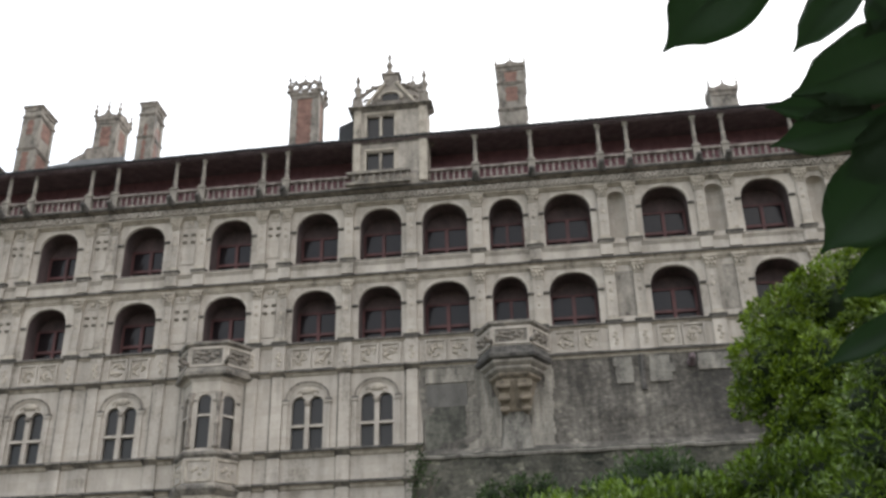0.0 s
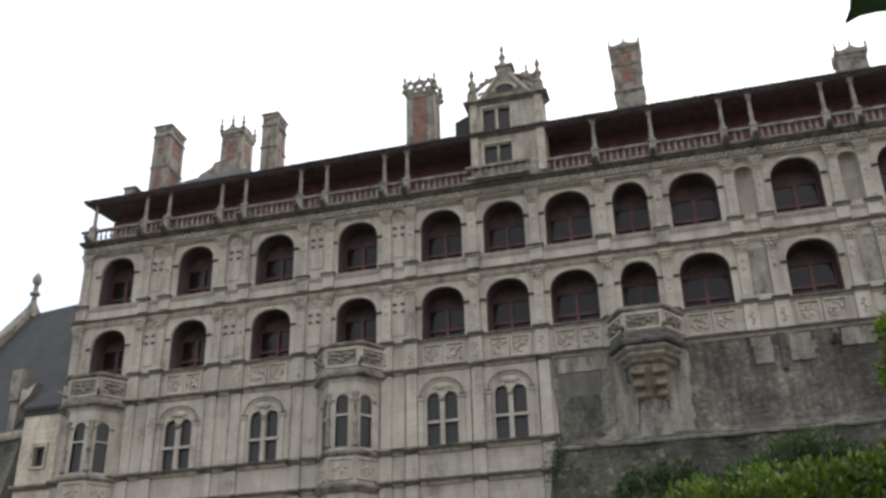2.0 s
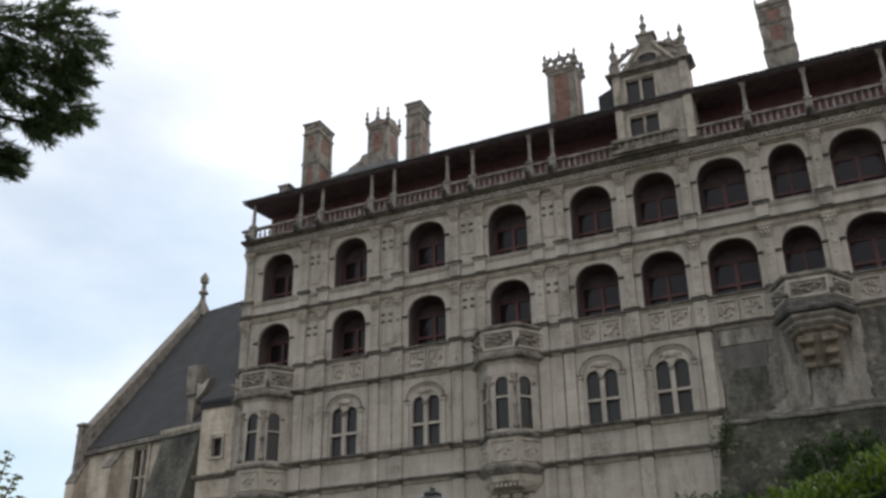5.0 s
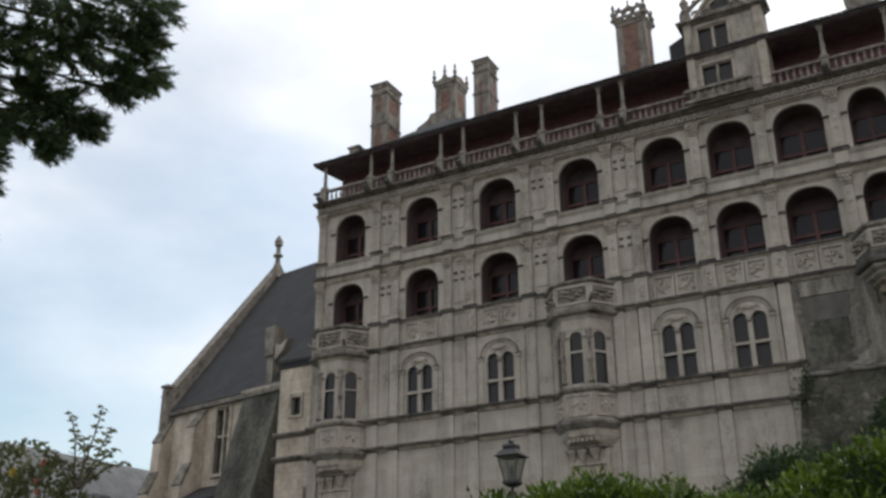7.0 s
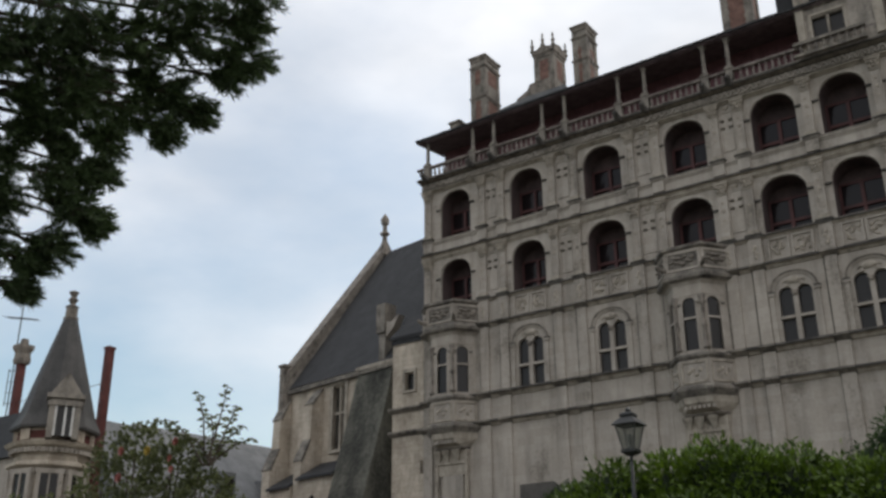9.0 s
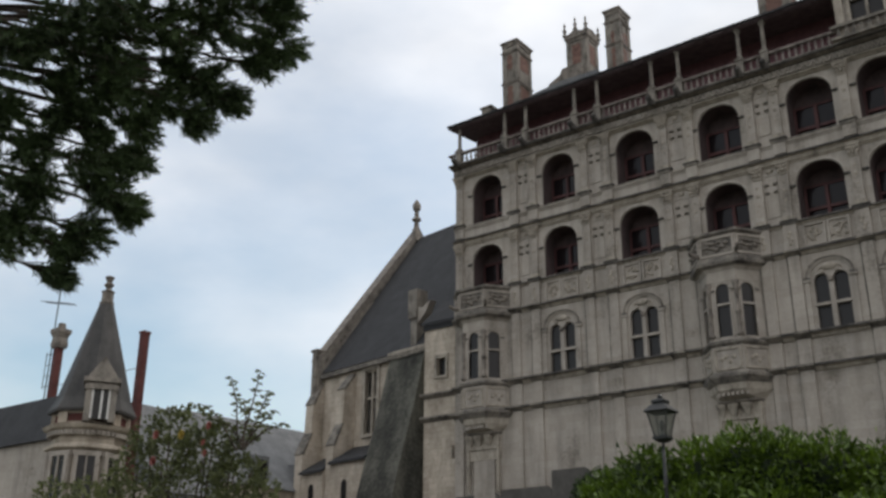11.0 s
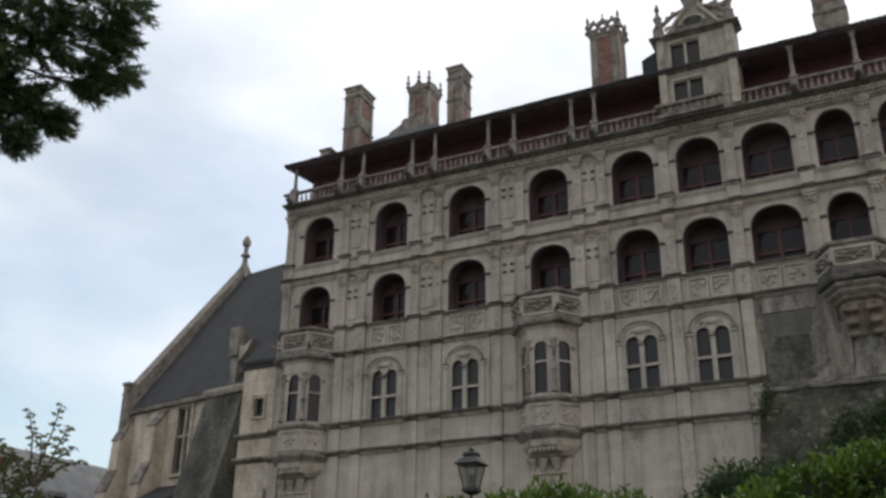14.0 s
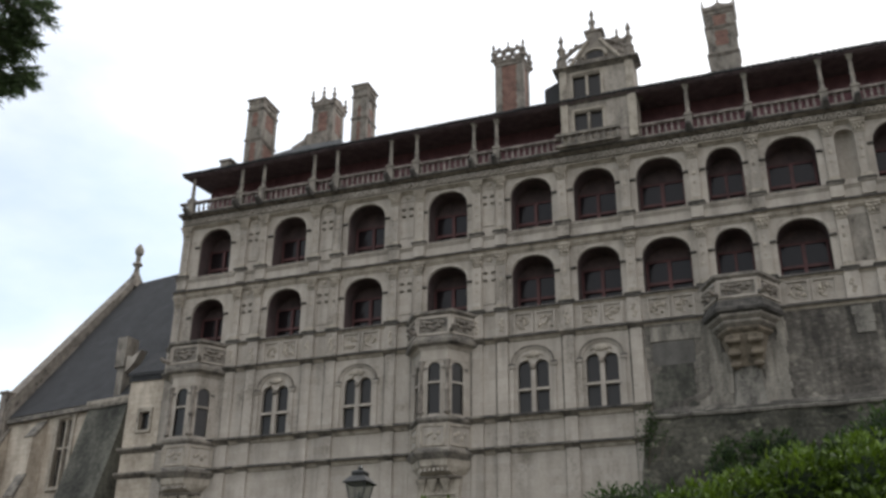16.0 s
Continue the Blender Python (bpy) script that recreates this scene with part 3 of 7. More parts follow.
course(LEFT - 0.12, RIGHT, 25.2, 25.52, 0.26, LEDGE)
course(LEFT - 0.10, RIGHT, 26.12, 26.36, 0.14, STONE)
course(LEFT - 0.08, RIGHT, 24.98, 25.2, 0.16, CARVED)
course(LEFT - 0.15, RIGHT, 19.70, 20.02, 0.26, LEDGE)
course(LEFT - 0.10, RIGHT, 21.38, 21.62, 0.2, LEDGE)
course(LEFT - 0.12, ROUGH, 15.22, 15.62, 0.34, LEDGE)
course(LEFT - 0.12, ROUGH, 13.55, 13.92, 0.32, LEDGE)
# shallow ressauts of the lower storeys under each pilaster
for x in [p for p in PILASTERS if p < ROUGH]:
    bm = bm_new()
    box(bm, x - 0.34, x + 0.34, FY - 0.14, FY + 0.01, 3.0, 13.6)
    part("buttress_strip", bm, STONE, castle)
    bm = bm_new()
    box(bm, x - 0.34, x + 0.34, FY - 0.14, FY + 0.01, 13.9, 15.24)
    part("buttress_strip", bm, STONE, castle)
    bm = bm_new()
    box(bm, x - 0.30, x + 0.30, FY - 0.12, FY + 0.01, 15.6, 19.72)
    part("buttress_strip", bm, STONE, castle)
    bm = bm_new()
    for z0, z1, o in ((15.2, 15.63, 0.46), (13.53, 13.93, 0.44), (19.68, 20.03, 0.40)):
        h = z1 - z0
        band(bm, x - 0.42, x + 0.42, [(FY + 0.0, z0), (FY - o * 0.5, z0 + 0.3 * h), (FY - o, z0 + 0.65 * h), (FY - o, z0 + 0.9 * h), (FY + 0.0, z1)])
    part("course_break", bm, LEDGE, castle, split=True)
    # thin dark bars stand in for shadow and soot beside each strip
    for z0, z1 in ((15.64, 19.66), (13.94, 15.18), (8.0, 13.52)):
        bm = bm_new()
        tube(bm, [(x - 0.37, FY - 0.02, z0), (x - 0.37, FY - 0.02, z1)], 0.04, 6)
        part("edge_roll", bm, LEDGE, castle)


# carved parapet panels under the lower loggias
def relief(c, w, z0, z1, seed, y=FY):
    rng = random.Random(seed)
    bm = bm_new()
    for p, q, r, s in ((c - w / 2, c - w / 2 + 0.1, z0, z1), (c + w / 2 - 0.1, c + w / 2, z0, z1), (c - w / 2 + 0.1, c + w / 2 - 0.1, z0, z0 + 0.1), (c - w / 2 + 0.1, c + w / 2 - 0.1, z1 - 0.1, z1)):
        box(bm, p, q, y - 0.12, y + 0.01, r, s)
    ob = part("carved_panel", bm, STONE, castle, "framed parapet panel with worn carved relief")
    bm = bm_new()
    h = z1 - z0
    for k in range(9):
        lump(bm, (c + rng.uniform(-0.3, 0.3) * w, y - 0.02, z0 + h * rng.uniform(0.25, 0.75)), (rng.uniform(0.05, 0.13), 0.09, rng.uniform(0.05, 0.14)), seed * 10 + k)
    pts = [(c + 0.27 * w * math.cos(a), y - 0.03, (z0 + z1) / 2 + 0.3 * h * math.sin(a)) for a in [k * 0.62 for k in range(9)]]
    tube(bm, pts, 0.045, 5)
    tagged(part("relief", bm, CARVED, ob), kind="stuff")


for i, (a, b) in enumerate(ARCHES):
    if i in (0, 3, 7):
        continue
    c = (a + b) / 2
    for k, s in enumerate((-1, 1)):
        relief(c + s * (b - a) * 0.25, (b - a) * 0.46, 20.1, 21.34, i * 2 + k + 1)
for i, x in enumerate(PILASTERS):
    bm = bm_new()
    box(bm, x - 0.36, x + 0.36, FY - 0.2, FY + 0.01, 20.03, 21.37)
    ob = part("pedestal_block", bm, STONE, castle)
    bm = bm_new()
    for k in range(4):
        lump(bm, (x + 0.08 * math.sin(k * 2.1), FY - 0.2, 20.4 + 0.2 * k), (0.11, 0.06, 0.12), i * 5 + k)
    tagged(part("relief", bm, CARVED, ob), kind="stuff")

# twin windows: mullion, transom, glass, hood mould
for c in TWINS:
    bm = bm_new()
    box(bm, c - 0.12, c + 0.12, FY - 0.045, FY + 0.25, 15.64, 18.2)
    box(bm, c - 0.95, c - 0.12, FY - 0.045, FY + 0.25, 16.86, 17.0)
    box(bm, c + 0.12, c + 0.95, FY - 0.045, FY + 0.25, 16.86, 17.0)
    ob = part("window", bm, STONE, castle, "twin-light mullioned stone window with dark glass")
    for s in (-0.47, 0.47):
        for z0, z1 in ((15.66, 16.86), (17.0, 18.55)):
            bm = bm_new()
            box(bm, c + s - 0.39, c + s + 0.39, FY + 0.22, FY + 0.235, z0, z1)
            part("pane", bm, PANE, ob)
    bm = bm_new()
    curve = arch_curve(c - 1.12, c + 1.12, 18.3, 19.28, 16)
    rings = []
    for x, z in curve:
        ux, uz = c + (x - c) * 0.9, 18.3 + (z - 18.3) * 0.9
        rings.append([(ux, FY + 0.01, uz), (ux, FY - 0.07, uz), (x, FY - 0.12, z), (x, FY + 0.01, z)])
    loft(bm, rings)
    hood = part("hood_mould", bm, STONE, ob)
    bm = bm_new()
    rings = []
    for x, z in curve:
        (ax, az), (ux, uz) = ((c + (x - c) * k, 18.3 + (z - 18.3) * k) for k in (1.02, 1.09))
        rings.append([(ax, FY + 0.01, az), (ax, FY - 0.13, az), (ux, FY - 0.17, uz), (ux, FY + 0.01, uz)])
    loft(bm, rings)
    part("hood_lip", bm, CREST, hood)
    bm = bm_new()
    lump(bm, (c, FY - 0.06, 18.12), (0.16, 0.12, 0.12), 3)
    box(bm, c - 0.17, c + 0.17, FY - 0.14, FY + 0.1, 18.2, 18.27)
    part("mullion_capital", bm, CREST, ob)
    bm = bm_new()
    for s in (-1, 1):
        x0, x1 = sorted((c + s * 1.0, c + s * 1.34))
        box(bm, x0, x1, FY - 0.19, FY + 0.005, 18.3, 18.37)
    part("impost", bm, CAPSTONE, ob, split=True)
    bm = bm_new()
    for s in (-1, 1):
        x0, x1 = sorted((c + s * 0.98, c + s * 1.34))
        box(bm, x0, x1, FY - 0.16, FY + 0.005, 18.16, 18.3)
        box(bm, x0 + 0.05, x1 - 0.08, FY - 0.09, FY + 0.005, 15.64, 18.16)
    part("jamb_shaft", bm, STONE, ob, split=True)
    bm = bm_new()
    lump(bm, (c, FY - 0.03, 18.86), (0.34, 0.12, 0.2), 31)
    for s in (-1, 1):
        tube(bm, [(c + s * (0.42 + 0.16 * math.cos(k)), FY - 0.02, 18.72 + 0.15 * math.sin(k)) for k in range(6)], 0.06, 5)
    part("tympanum_boss", bm, CARVED, ob)

# shell frieze, main cornice and gallery edge
# dark frieze ground paints the shade in the gaps between the shells
bm = bm_new()
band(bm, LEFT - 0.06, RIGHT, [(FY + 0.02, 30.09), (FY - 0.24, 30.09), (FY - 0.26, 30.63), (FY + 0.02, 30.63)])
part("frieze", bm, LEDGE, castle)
bm = bm_new()
x = LEFT + 0.1
while x < 24.5:
    ring = [(x + 0.25 + 0.235 * math.cos(math.pi * k / 6), 30.18 + 0.36 * math.sin(math.pi * k / 6)) for k in range(7)]
    inner = [(x + 0.25 + 0.15 * math.cos(math.pi * k / 6), 30.18 + 0.24 * math.sin(math.pi * k / 6)) for k in range(7)]
    loft(bm, [[(p, FY - 0.38, q), (r, FY - 0.38, s), (r, FY - 0.24, s), (p, FY - 0.24, q)] for (p, q), (r, s) in zip(ring, inner)])
    lump(bm, (x + 0.25, FY - 0.28, 30.26), (0.09, 0.1, 0.11), 2)
    lump(bm, (x, FY - 0.28, 30.49), (0.08, 0.1, 0.09), 3)
    x += 0.5
tagged(part("shell_frieze", bm, STONE, castle, "row of small carved shells under the gallery"), kind="stuff")
course(LEFT - 0.16, RIGHT, 29.91, 30.11, 0.3, CARVED)
bm = bm_new()
band(bm, LEFT - 0.1, RIGHT, [(FY + 0.02, 30.61), (FY - 0.34, 30.61), (FY - 0.5, 30.65), (FY - 0.62, 30.71), (FY + 0.02, 30.73)])
part("cornice", bm, CREST, castle)
bm = bm_new()
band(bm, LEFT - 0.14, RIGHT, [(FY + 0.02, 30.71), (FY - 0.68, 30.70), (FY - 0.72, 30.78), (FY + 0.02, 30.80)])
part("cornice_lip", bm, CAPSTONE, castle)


# balustrade of the top gallery, with posts, turned balusters and slim columns
GY = 49.5
balustrade = part("balustrade", (lambda b: (band(b, LEFT - 0.2, RIGHT, [(GY - 0.15, 31.57), (GY - 0.17, 31.65), (GY - 0.12, 31.72), (GY + 0.12, 31.72), (GY + 0.15, 31.65), (GY + 0.12, 31.57)]), b)[1])(bm_new()),
                  BALUS, castle, "weathered stone balustrade of the roof gallery")
bm = bm_new()
band(bm, LEFT - 0.2, RIGHT, [(GY - 0.17, 30.80), (GY - 0.17, 30.88), (GY - 0.12, 30.93), (GY + 0.12, 30.93), (GY + 0.17, 30.88), (GY + 0.17, 30.80)])
part("plinth", bm, LEDGE, balustrade)
bm = bm_new()
turned(bm, 0, 0, 0, [(0.07, 0), (0.075, 0.06), (0.045, 0.1), (0.095, 0.24), (0.08, 0.34), (0.04, 0.44), (0.06, 0.5), (0.04, 0.54), (0.075, 0.6), (0.075, 0.66)], 8)
piece = part("baluster", bm, BALUS, balustrade, smooth=True)
spots = []
x = LEFT + 0.15
while x < 24.0:
    if min(abs(x - c) for c in COLUMNS) > 0.33 and not -11.3 < x < -6.4:
        spots.append(x)
    x += 0.36
piece.matrix_basis = shift(spots[0], GY, 30.92)
for x in spots[1:]:
    again(piece, balustrade, shift(x, GY, 30.92))


def gallery_column():
    bm = bm_new()
    turned(bm, 0, 0, 1.15, [(0.17, 0), (0.17, 0.06), (0.12, 0.1), (0.125, 0.3), (0.11, 1.3), (0.105, 1.58), (0.14, 1.61), (0.11, 1.65)], 10)
    ob = part("gallery_column", bm, STACK, castle, "slim pale stone column of the roof gallery", smooth=True)
    bm = bm_new()
    box(bm, -0.2, 0.2, -0.2, 0.2, -0.02, 0.92)
    box(bm, -0.25, 0.25, -0.25, 0.25, 0.92, 1.02)
    box(bm, -0.18, 0.18, -0.18, 0.18, 1.02, 1.16)
    part("pedestal", bm, STACK, ob)
    bm = bm_new()
    loft(bm, [[(s * r, t * r, z) for s, t in ((-1, -1), (1, -1), (1, 1), (-1, 1))] for r, z in ((0.11, 2.78), (0.15, 2.9), (0.2, 2.96), (0.2, 3.04))])
    part("capital", bm, STACK, ob)
    bm = bm_new()
    pts = [(0, -0.15, 0.0), (0, -0.36, -0.08), (0, -0.55, 0.0), (0, -0.7, 0.1)]
    tube(bm, pts, [0.2, 0.23, 0.19, 0.1], 8)
    lump(bm, (0, -0.66, 0.1), (0.2, 0.2, 0.2), 9)
    lump(bm, (0.08, -0.36, -0.14), (0.2, 0.2, 0.18), 10)
    part("water_spout", bm, CAPSTONE, ob, "dark carved stone water spout")
    return ob


base = None
for x in COLUMNS:
    m = shift(x, GY, 30.8)
    if base is None:
        base = gallery_column()
        base.matrix_basis = m
    else:
        again(base, castle, m)

# gallery rear wall in dark red boards with battens, soffit and roof
bm = bm_new()
box(bm, LEFT + 0.45, RIGHT, 51.9, 52.38, 30.95, 34.2)
gallery = part("gallery_wall", bm, GALLERY, castle, "oxblood painted board wall behind the gallery")
bm = bm_new()
box(bm, -0.05, 0.05, -0.05, 0.0, 0, 3.2)
batten = part("batten", bm, GALLERY, gallery)
batten.matrix_basis = shift(LEFT + 0.75, 51.9, 30.95)
x = LEFT + 1.5
while x < 24:
    again(batten, gallery, shift(x, 51.9, 30.95))
    x += 0.75
EX0, EX1 = LEFT - 0.1, RIGHT
def sag(x):
    """The eaves line dips gently towards the chapel end."""
    return -0.27 * min(1.0, max(0.0, (-14.0 - x) / 22.0))


def sagging_band(bm, x0, x1, profile):
    loft(bm, [[(x, y, z + sag(x)) for y, z in profile] for x in (x0, -30.0, -22.0, -14.0, x1)])


bm = bm_new()
sagging_band(bm, EX0, EX1, [(49.15, 33.84), (52.45, 34.22), (52.45, 34.4), (49.15, 33.94)])
sagging_band(bm, EX0 + 0.3, EX1, [(49.32, 33.78), (49.66, 33.78), (49.66, 33.9), (49.32, 33.86)])
part("soffit", bm, EAVES, castle)
bm = bm_new()
rng = random.Random(2)
x = EX0 + 0.3
while x < 24:
    box(bm, x, x + 0.1, 49.2, 49.31, 33.76 + sag(x), 33.86 + sag(x))
    x += 0.55
tagged(part("rafter_end", bm, EAVES, castle), kind="stuff")
bm = bm_new()
sagging_band(bm, EX0 - 0.03, EX1, [(49.08, 33.93), (49.1, 34.02), (55.6, 37.6), (62.3, 34.1), (62.3, 34.0), (55.6, 37.4)])
roof = part("roof", bm, SLATE, castle, "dark slate roof")
bm = bm_new()
x = EX0
while x < 24:
    box(bm, x, x + 0.27, 49.02, 49.12, 33.92 + sag(x) + rng.uniform(-0.02, 0.02), 34.04 + sag(x) + rng.uniform(0, 0.035))
    x += 0.3
tagged(part("eaves_slate", bm, SLATE, roof), kind="stuff")
bm = bm_new()
box(bm, LEFT + 1.0, RIGHT, 52.5, 61.9, 33.9, 34.3)
part("roof_base", bm, EAVES, castle)


# ---- rough grey wall below the loggias, with its ledge and battered foot ----
bm = bm_new()
NX, NZ = 75, 46
grid = []
for j in range(NZ + 1):
    z = 1.0 + 18.75 * j / NZ
    row = []
    for i in range(NX + 1):
        s = i / NX
        edge = ROUGH - 0.05 + 0.13 * math.sin(z * 0.9) - max(0.0, 15.5 - z) * 0.12
        x = edge + (RIGHT - edge) * s
        out = 0.02 + 0.13 * noise.noise((x * 0.8, z * 0.8, 3.1)) + 0.06 * noise.noise((x * 2.7, z * 2.7, 7.7))
        if z < 14.9:
            out += 0.5 + (14.9 - z) * 0.09
        row.append(bm.verts.new((x, FY - 0.06 - max(out, -0.03), z)))
    grid.append(row)
FOOT = 34
for a, b in zip(grid[FOOT:], grid[FOOT + 1:]):
    for i in range(NX):
        bm.faces.new((a[i], a[i + 1], b[i + 1], b[i]))
foot_bm = bm_new()
low = [[foot_bm.verts.new(v.co) for v in r] for r in grid[:FOOT + 1]]
for a, b in zip(low, low[1:]):
    for i in range(NX):
        foot_bm.faces.new((a[i], a[i + 1], b[i + 1], b[i]))
part("wall_foot", foot_bm, MOSSY, castle, "darker damp mossy foot of the rough wall")
back = [[bm.verts.new((v.co.x, FY + 0.6, v.co.z)) for v in (r[0], r[-1])] for r in grid]
for a, b, p, q in zip(grid, grid[1:], back, back[1:]):
    bm.faces.new((a[0], b[0], q[0], p[0]))
    bm.faces.new((a[-1], p[1], q[1], b[-1]))
part("rough_wall", bm, RUBBLE, castle, "grey weathered rubble masonry wall with patches")


def stones(x0, x1, z0, z1, seed, mat, w=(0.5, 1.0), h=0.42, skip=0.0, y=FY - 0.13):
    """Courses of squared blocks set flush into the rough wall."""
    rng = random.Random(seed)
    z = z0
    while z < z1 - 0.1:
        x = x0 + rng.uniform(-0.16, 0.06)
        while x < x1 - 0.1:
            d = rng.uniform(*w)
            if rng.random() > skip:
                bm = bm_new()
                g = 0.002
                r = rng.uniform(0.0, 0.012)
                taper(bm, x + g + 0.006, min(x + d, x1 + rng.uniform(-0.05, 0.16)) - g - 0.006, y - 0.05 - r, y + 0.14, z + g, z + h - g, 0.0)
                bmesh.ops.bevel(bm, geom=bm.edges[:], offset=0.008, segments=1, affect='EDGES')
                part("stone_block", bm, mat, castle)
            x += d
        z += h


stones(3.0, 3.95, 18.2, 19.6, 6, REPAIR, (0.9, 1.0), 0.47)
stones(4.8, 5.9, 18.2, 19.6, 7, REPAIR, (1.0, 1.1), 0.47)
stones(7.3, 8.8, 18.7, 19.6, 8, REPAIR, (0.7, 1.2), 0.45)
stones(-4.75, -3.1, 15.0, 17.9, 5, PALE_PATCH, (0.45, 0.9), 0.36, 0.0, FY - 0.085)
stones(-4.3, -3.6, 17.88, 19.5, 15, PALE_PATCH, (0.4, 0.7), 0.36, 0.0, FY - 0.085)
stones(-6.9, -4.4, 18.8, 19.6, 16, PALE_PATCH, (0.7, 1.2), 0.4, 0.1, FY - 0.11)
stones(-1.5, -0.35, 15.0, 18.2, 9, PALE_PATCH, (0.45, 0.85), 0.36, 0.0, FY - 0.085)
stones(-0.75, -0.2, 18.18, 19.6, 19, PALE_PATCH, (0.4, 0.7), 0.36, 0.0, FY - 0.085)
bm = bm_new()
rings = []
for k in range(120):
    x = ROUGH - 0.1 + (RIGHT - ROUGH) * k / 119
    e, h = 0.09 * noise.noise((x * 1.7, 0, 5)), 0.10 * noise.noise((x * 0.9, 4, 0))
    rings.append([(x, FY - 0.05, 14.55 + h), (x, FY - 0.72 + e, 14.6 + h), (x, FY - 0.78 + e, 14.72 + h), (x, FY - 0.2, 15.0 + h), (x, FY - 0.05, 15.0 + h)])
loft(bm, rings)
part("wall_ledge", bm, REPAIR, castle, "worn stone ledge along the rough wall")
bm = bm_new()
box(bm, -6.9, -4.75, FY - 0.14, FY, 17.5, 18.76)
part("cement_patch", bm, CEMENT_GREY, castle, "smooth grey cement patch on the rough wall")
bm = bm_new()
box(bm, -6.98, -4.85, FY - 0.13, FY, 15.03, 17.5)
part("damp_patch", bm, DARKWALL, castle, "dark damp patch of old render")
# dark round bar stands in for the shadow in a narrow recess
bm = bm_new()
tube(bm, [(4.38, FY - 0.14, 17.8), (4.38, FY - 0.14, 19.72)], 0.15, 8)
part("downpipe", bm, CAPSTONE, castle, "dark bar in place of a shaded wall recess")
bm = bm_new()
tube(bm, [(6.85, FY - 0.1, 19.15), (6.85, FY - 0.5, 19.0), (6.87, FY - 0.95, 19.1)], [0.22, 0.2, 0.13], 8)
lump(bm, (6.87, FY - 0.95, 19.15), (0.19, 0.2, 0.22), 21)
part("water_spout", bm, EAVES, castle, "black stone water spout in the wall")


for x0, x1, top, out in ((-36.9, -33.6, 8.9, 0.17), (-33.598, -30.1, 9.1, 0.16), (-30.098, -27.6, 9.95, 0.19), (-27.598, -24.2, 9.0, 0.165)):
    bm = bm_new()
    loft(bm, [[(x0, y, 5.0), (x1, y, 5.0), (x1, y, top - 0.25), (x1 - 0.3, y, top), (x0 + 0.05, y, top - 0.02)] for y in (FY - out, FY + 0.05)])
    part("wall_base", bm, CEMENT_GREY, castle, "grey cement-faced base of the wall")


# ---- bay windows and corbelled balcony ----
def plan(cx, front, foot, out):
    """Half of a six-sided plan against the wall."""
    return [(cx - foot, FY + 0.02), (cx - front, FY - out), (cx + front, FY - out), (cx + foot, FY + 0.02)]


def storey(bm, cx, steps):
    """Stacked plan outlines: steps of (front, foot, out, z)."""
    loft(bm, [[(x, y, z) for x, y in plan(cx, f, w, o)] for f, w, o, z in steps])


def carved_parapet(cx, z0, z1, front, foot, out, ob):
    pts = plan(cx, front, foot, out)
    for i in range(3):
        a, b = Vector((*pts[i], 0)), Vector((*pts[i + 1], 0))
        d, n = (b - a).normalized(), Vector(((b - a).y, -(b - a).x, 0)).normalized()
        if n.y > 0:
            n = -n
        length = (b - a).length
        bm = bm_new()
        for p, q, r, s in ((0.05, 0.16, z0, z1), (length - 0.16, length - 0.05, z0, z1), (0.16, length - 0.16, z0, z0 + 0.12), (0.16, length - 0.16, z1 - 0.12, z1)):
            ring = [a + d * p, a + d * q, a + d * q + n * 0.08, a + d * p + n * 0.08]
            loft(bm, [[(v.x, v.y, r) for v in ring], [(v.x, v.y, s) for v in ring]])
        part("panel_frame", bm, STONE, ob)
        # darker ground plate paints the shadow around the relief
        bm = bm_new()
        ring = [a + d * 0.16 + n * 0.004, a + d * (length - 0.16) + n * 0.004, a + d * (length - 0.16) + n * 0.012, a + d * 0.16 + n * 0.012]
        loft(bm, [[(v.x, v.y, z) for v in ring] for z in (z0 + 0.12, z1 - 0.12)])
        part("panel_ground", bm, LEDGE, ob)
        bm = bm_new()
        for k in range(15):
            t = length * (0.2 + 0.6 * ((k * 0.37 + 0.13 * (k % 3)) % 1.0))
            c = a + d * t + n * 0.02
            lump(bm, (c.x, c.y, z0 + (z1 - z0) * (0.28 + 0.44 * ((k * 0.73 + 0.31 * (k % 2)) % 1.0))), (0.08 + 0.07 * (k % 3), 0.12, 0.06 + 0.05 * (k % 2)), k + i * 9)
        tagged(part("relief", bm, CREST, ob), kind="stuff")
    bm = bm_new()
    for x, y in pts[1:3]:
        s = math.copysign(0.25, x - cx)
        tube(bm, [(x, y + 0.05, z0 + 0.22), (x + s * 0.8, y - 0.3, z0 + 0.16), (x + s * 1.3, y - 0.5, z0 + 0.28)], [0.13, 0.13, 0.07], 7)
        lump(bm, (x + s * 1.25, y - 0.46, z0 + 0.28), (0.11, 0.12, 0.12), 4)
    part("water_spout", bm, CREST, ob, split=True)


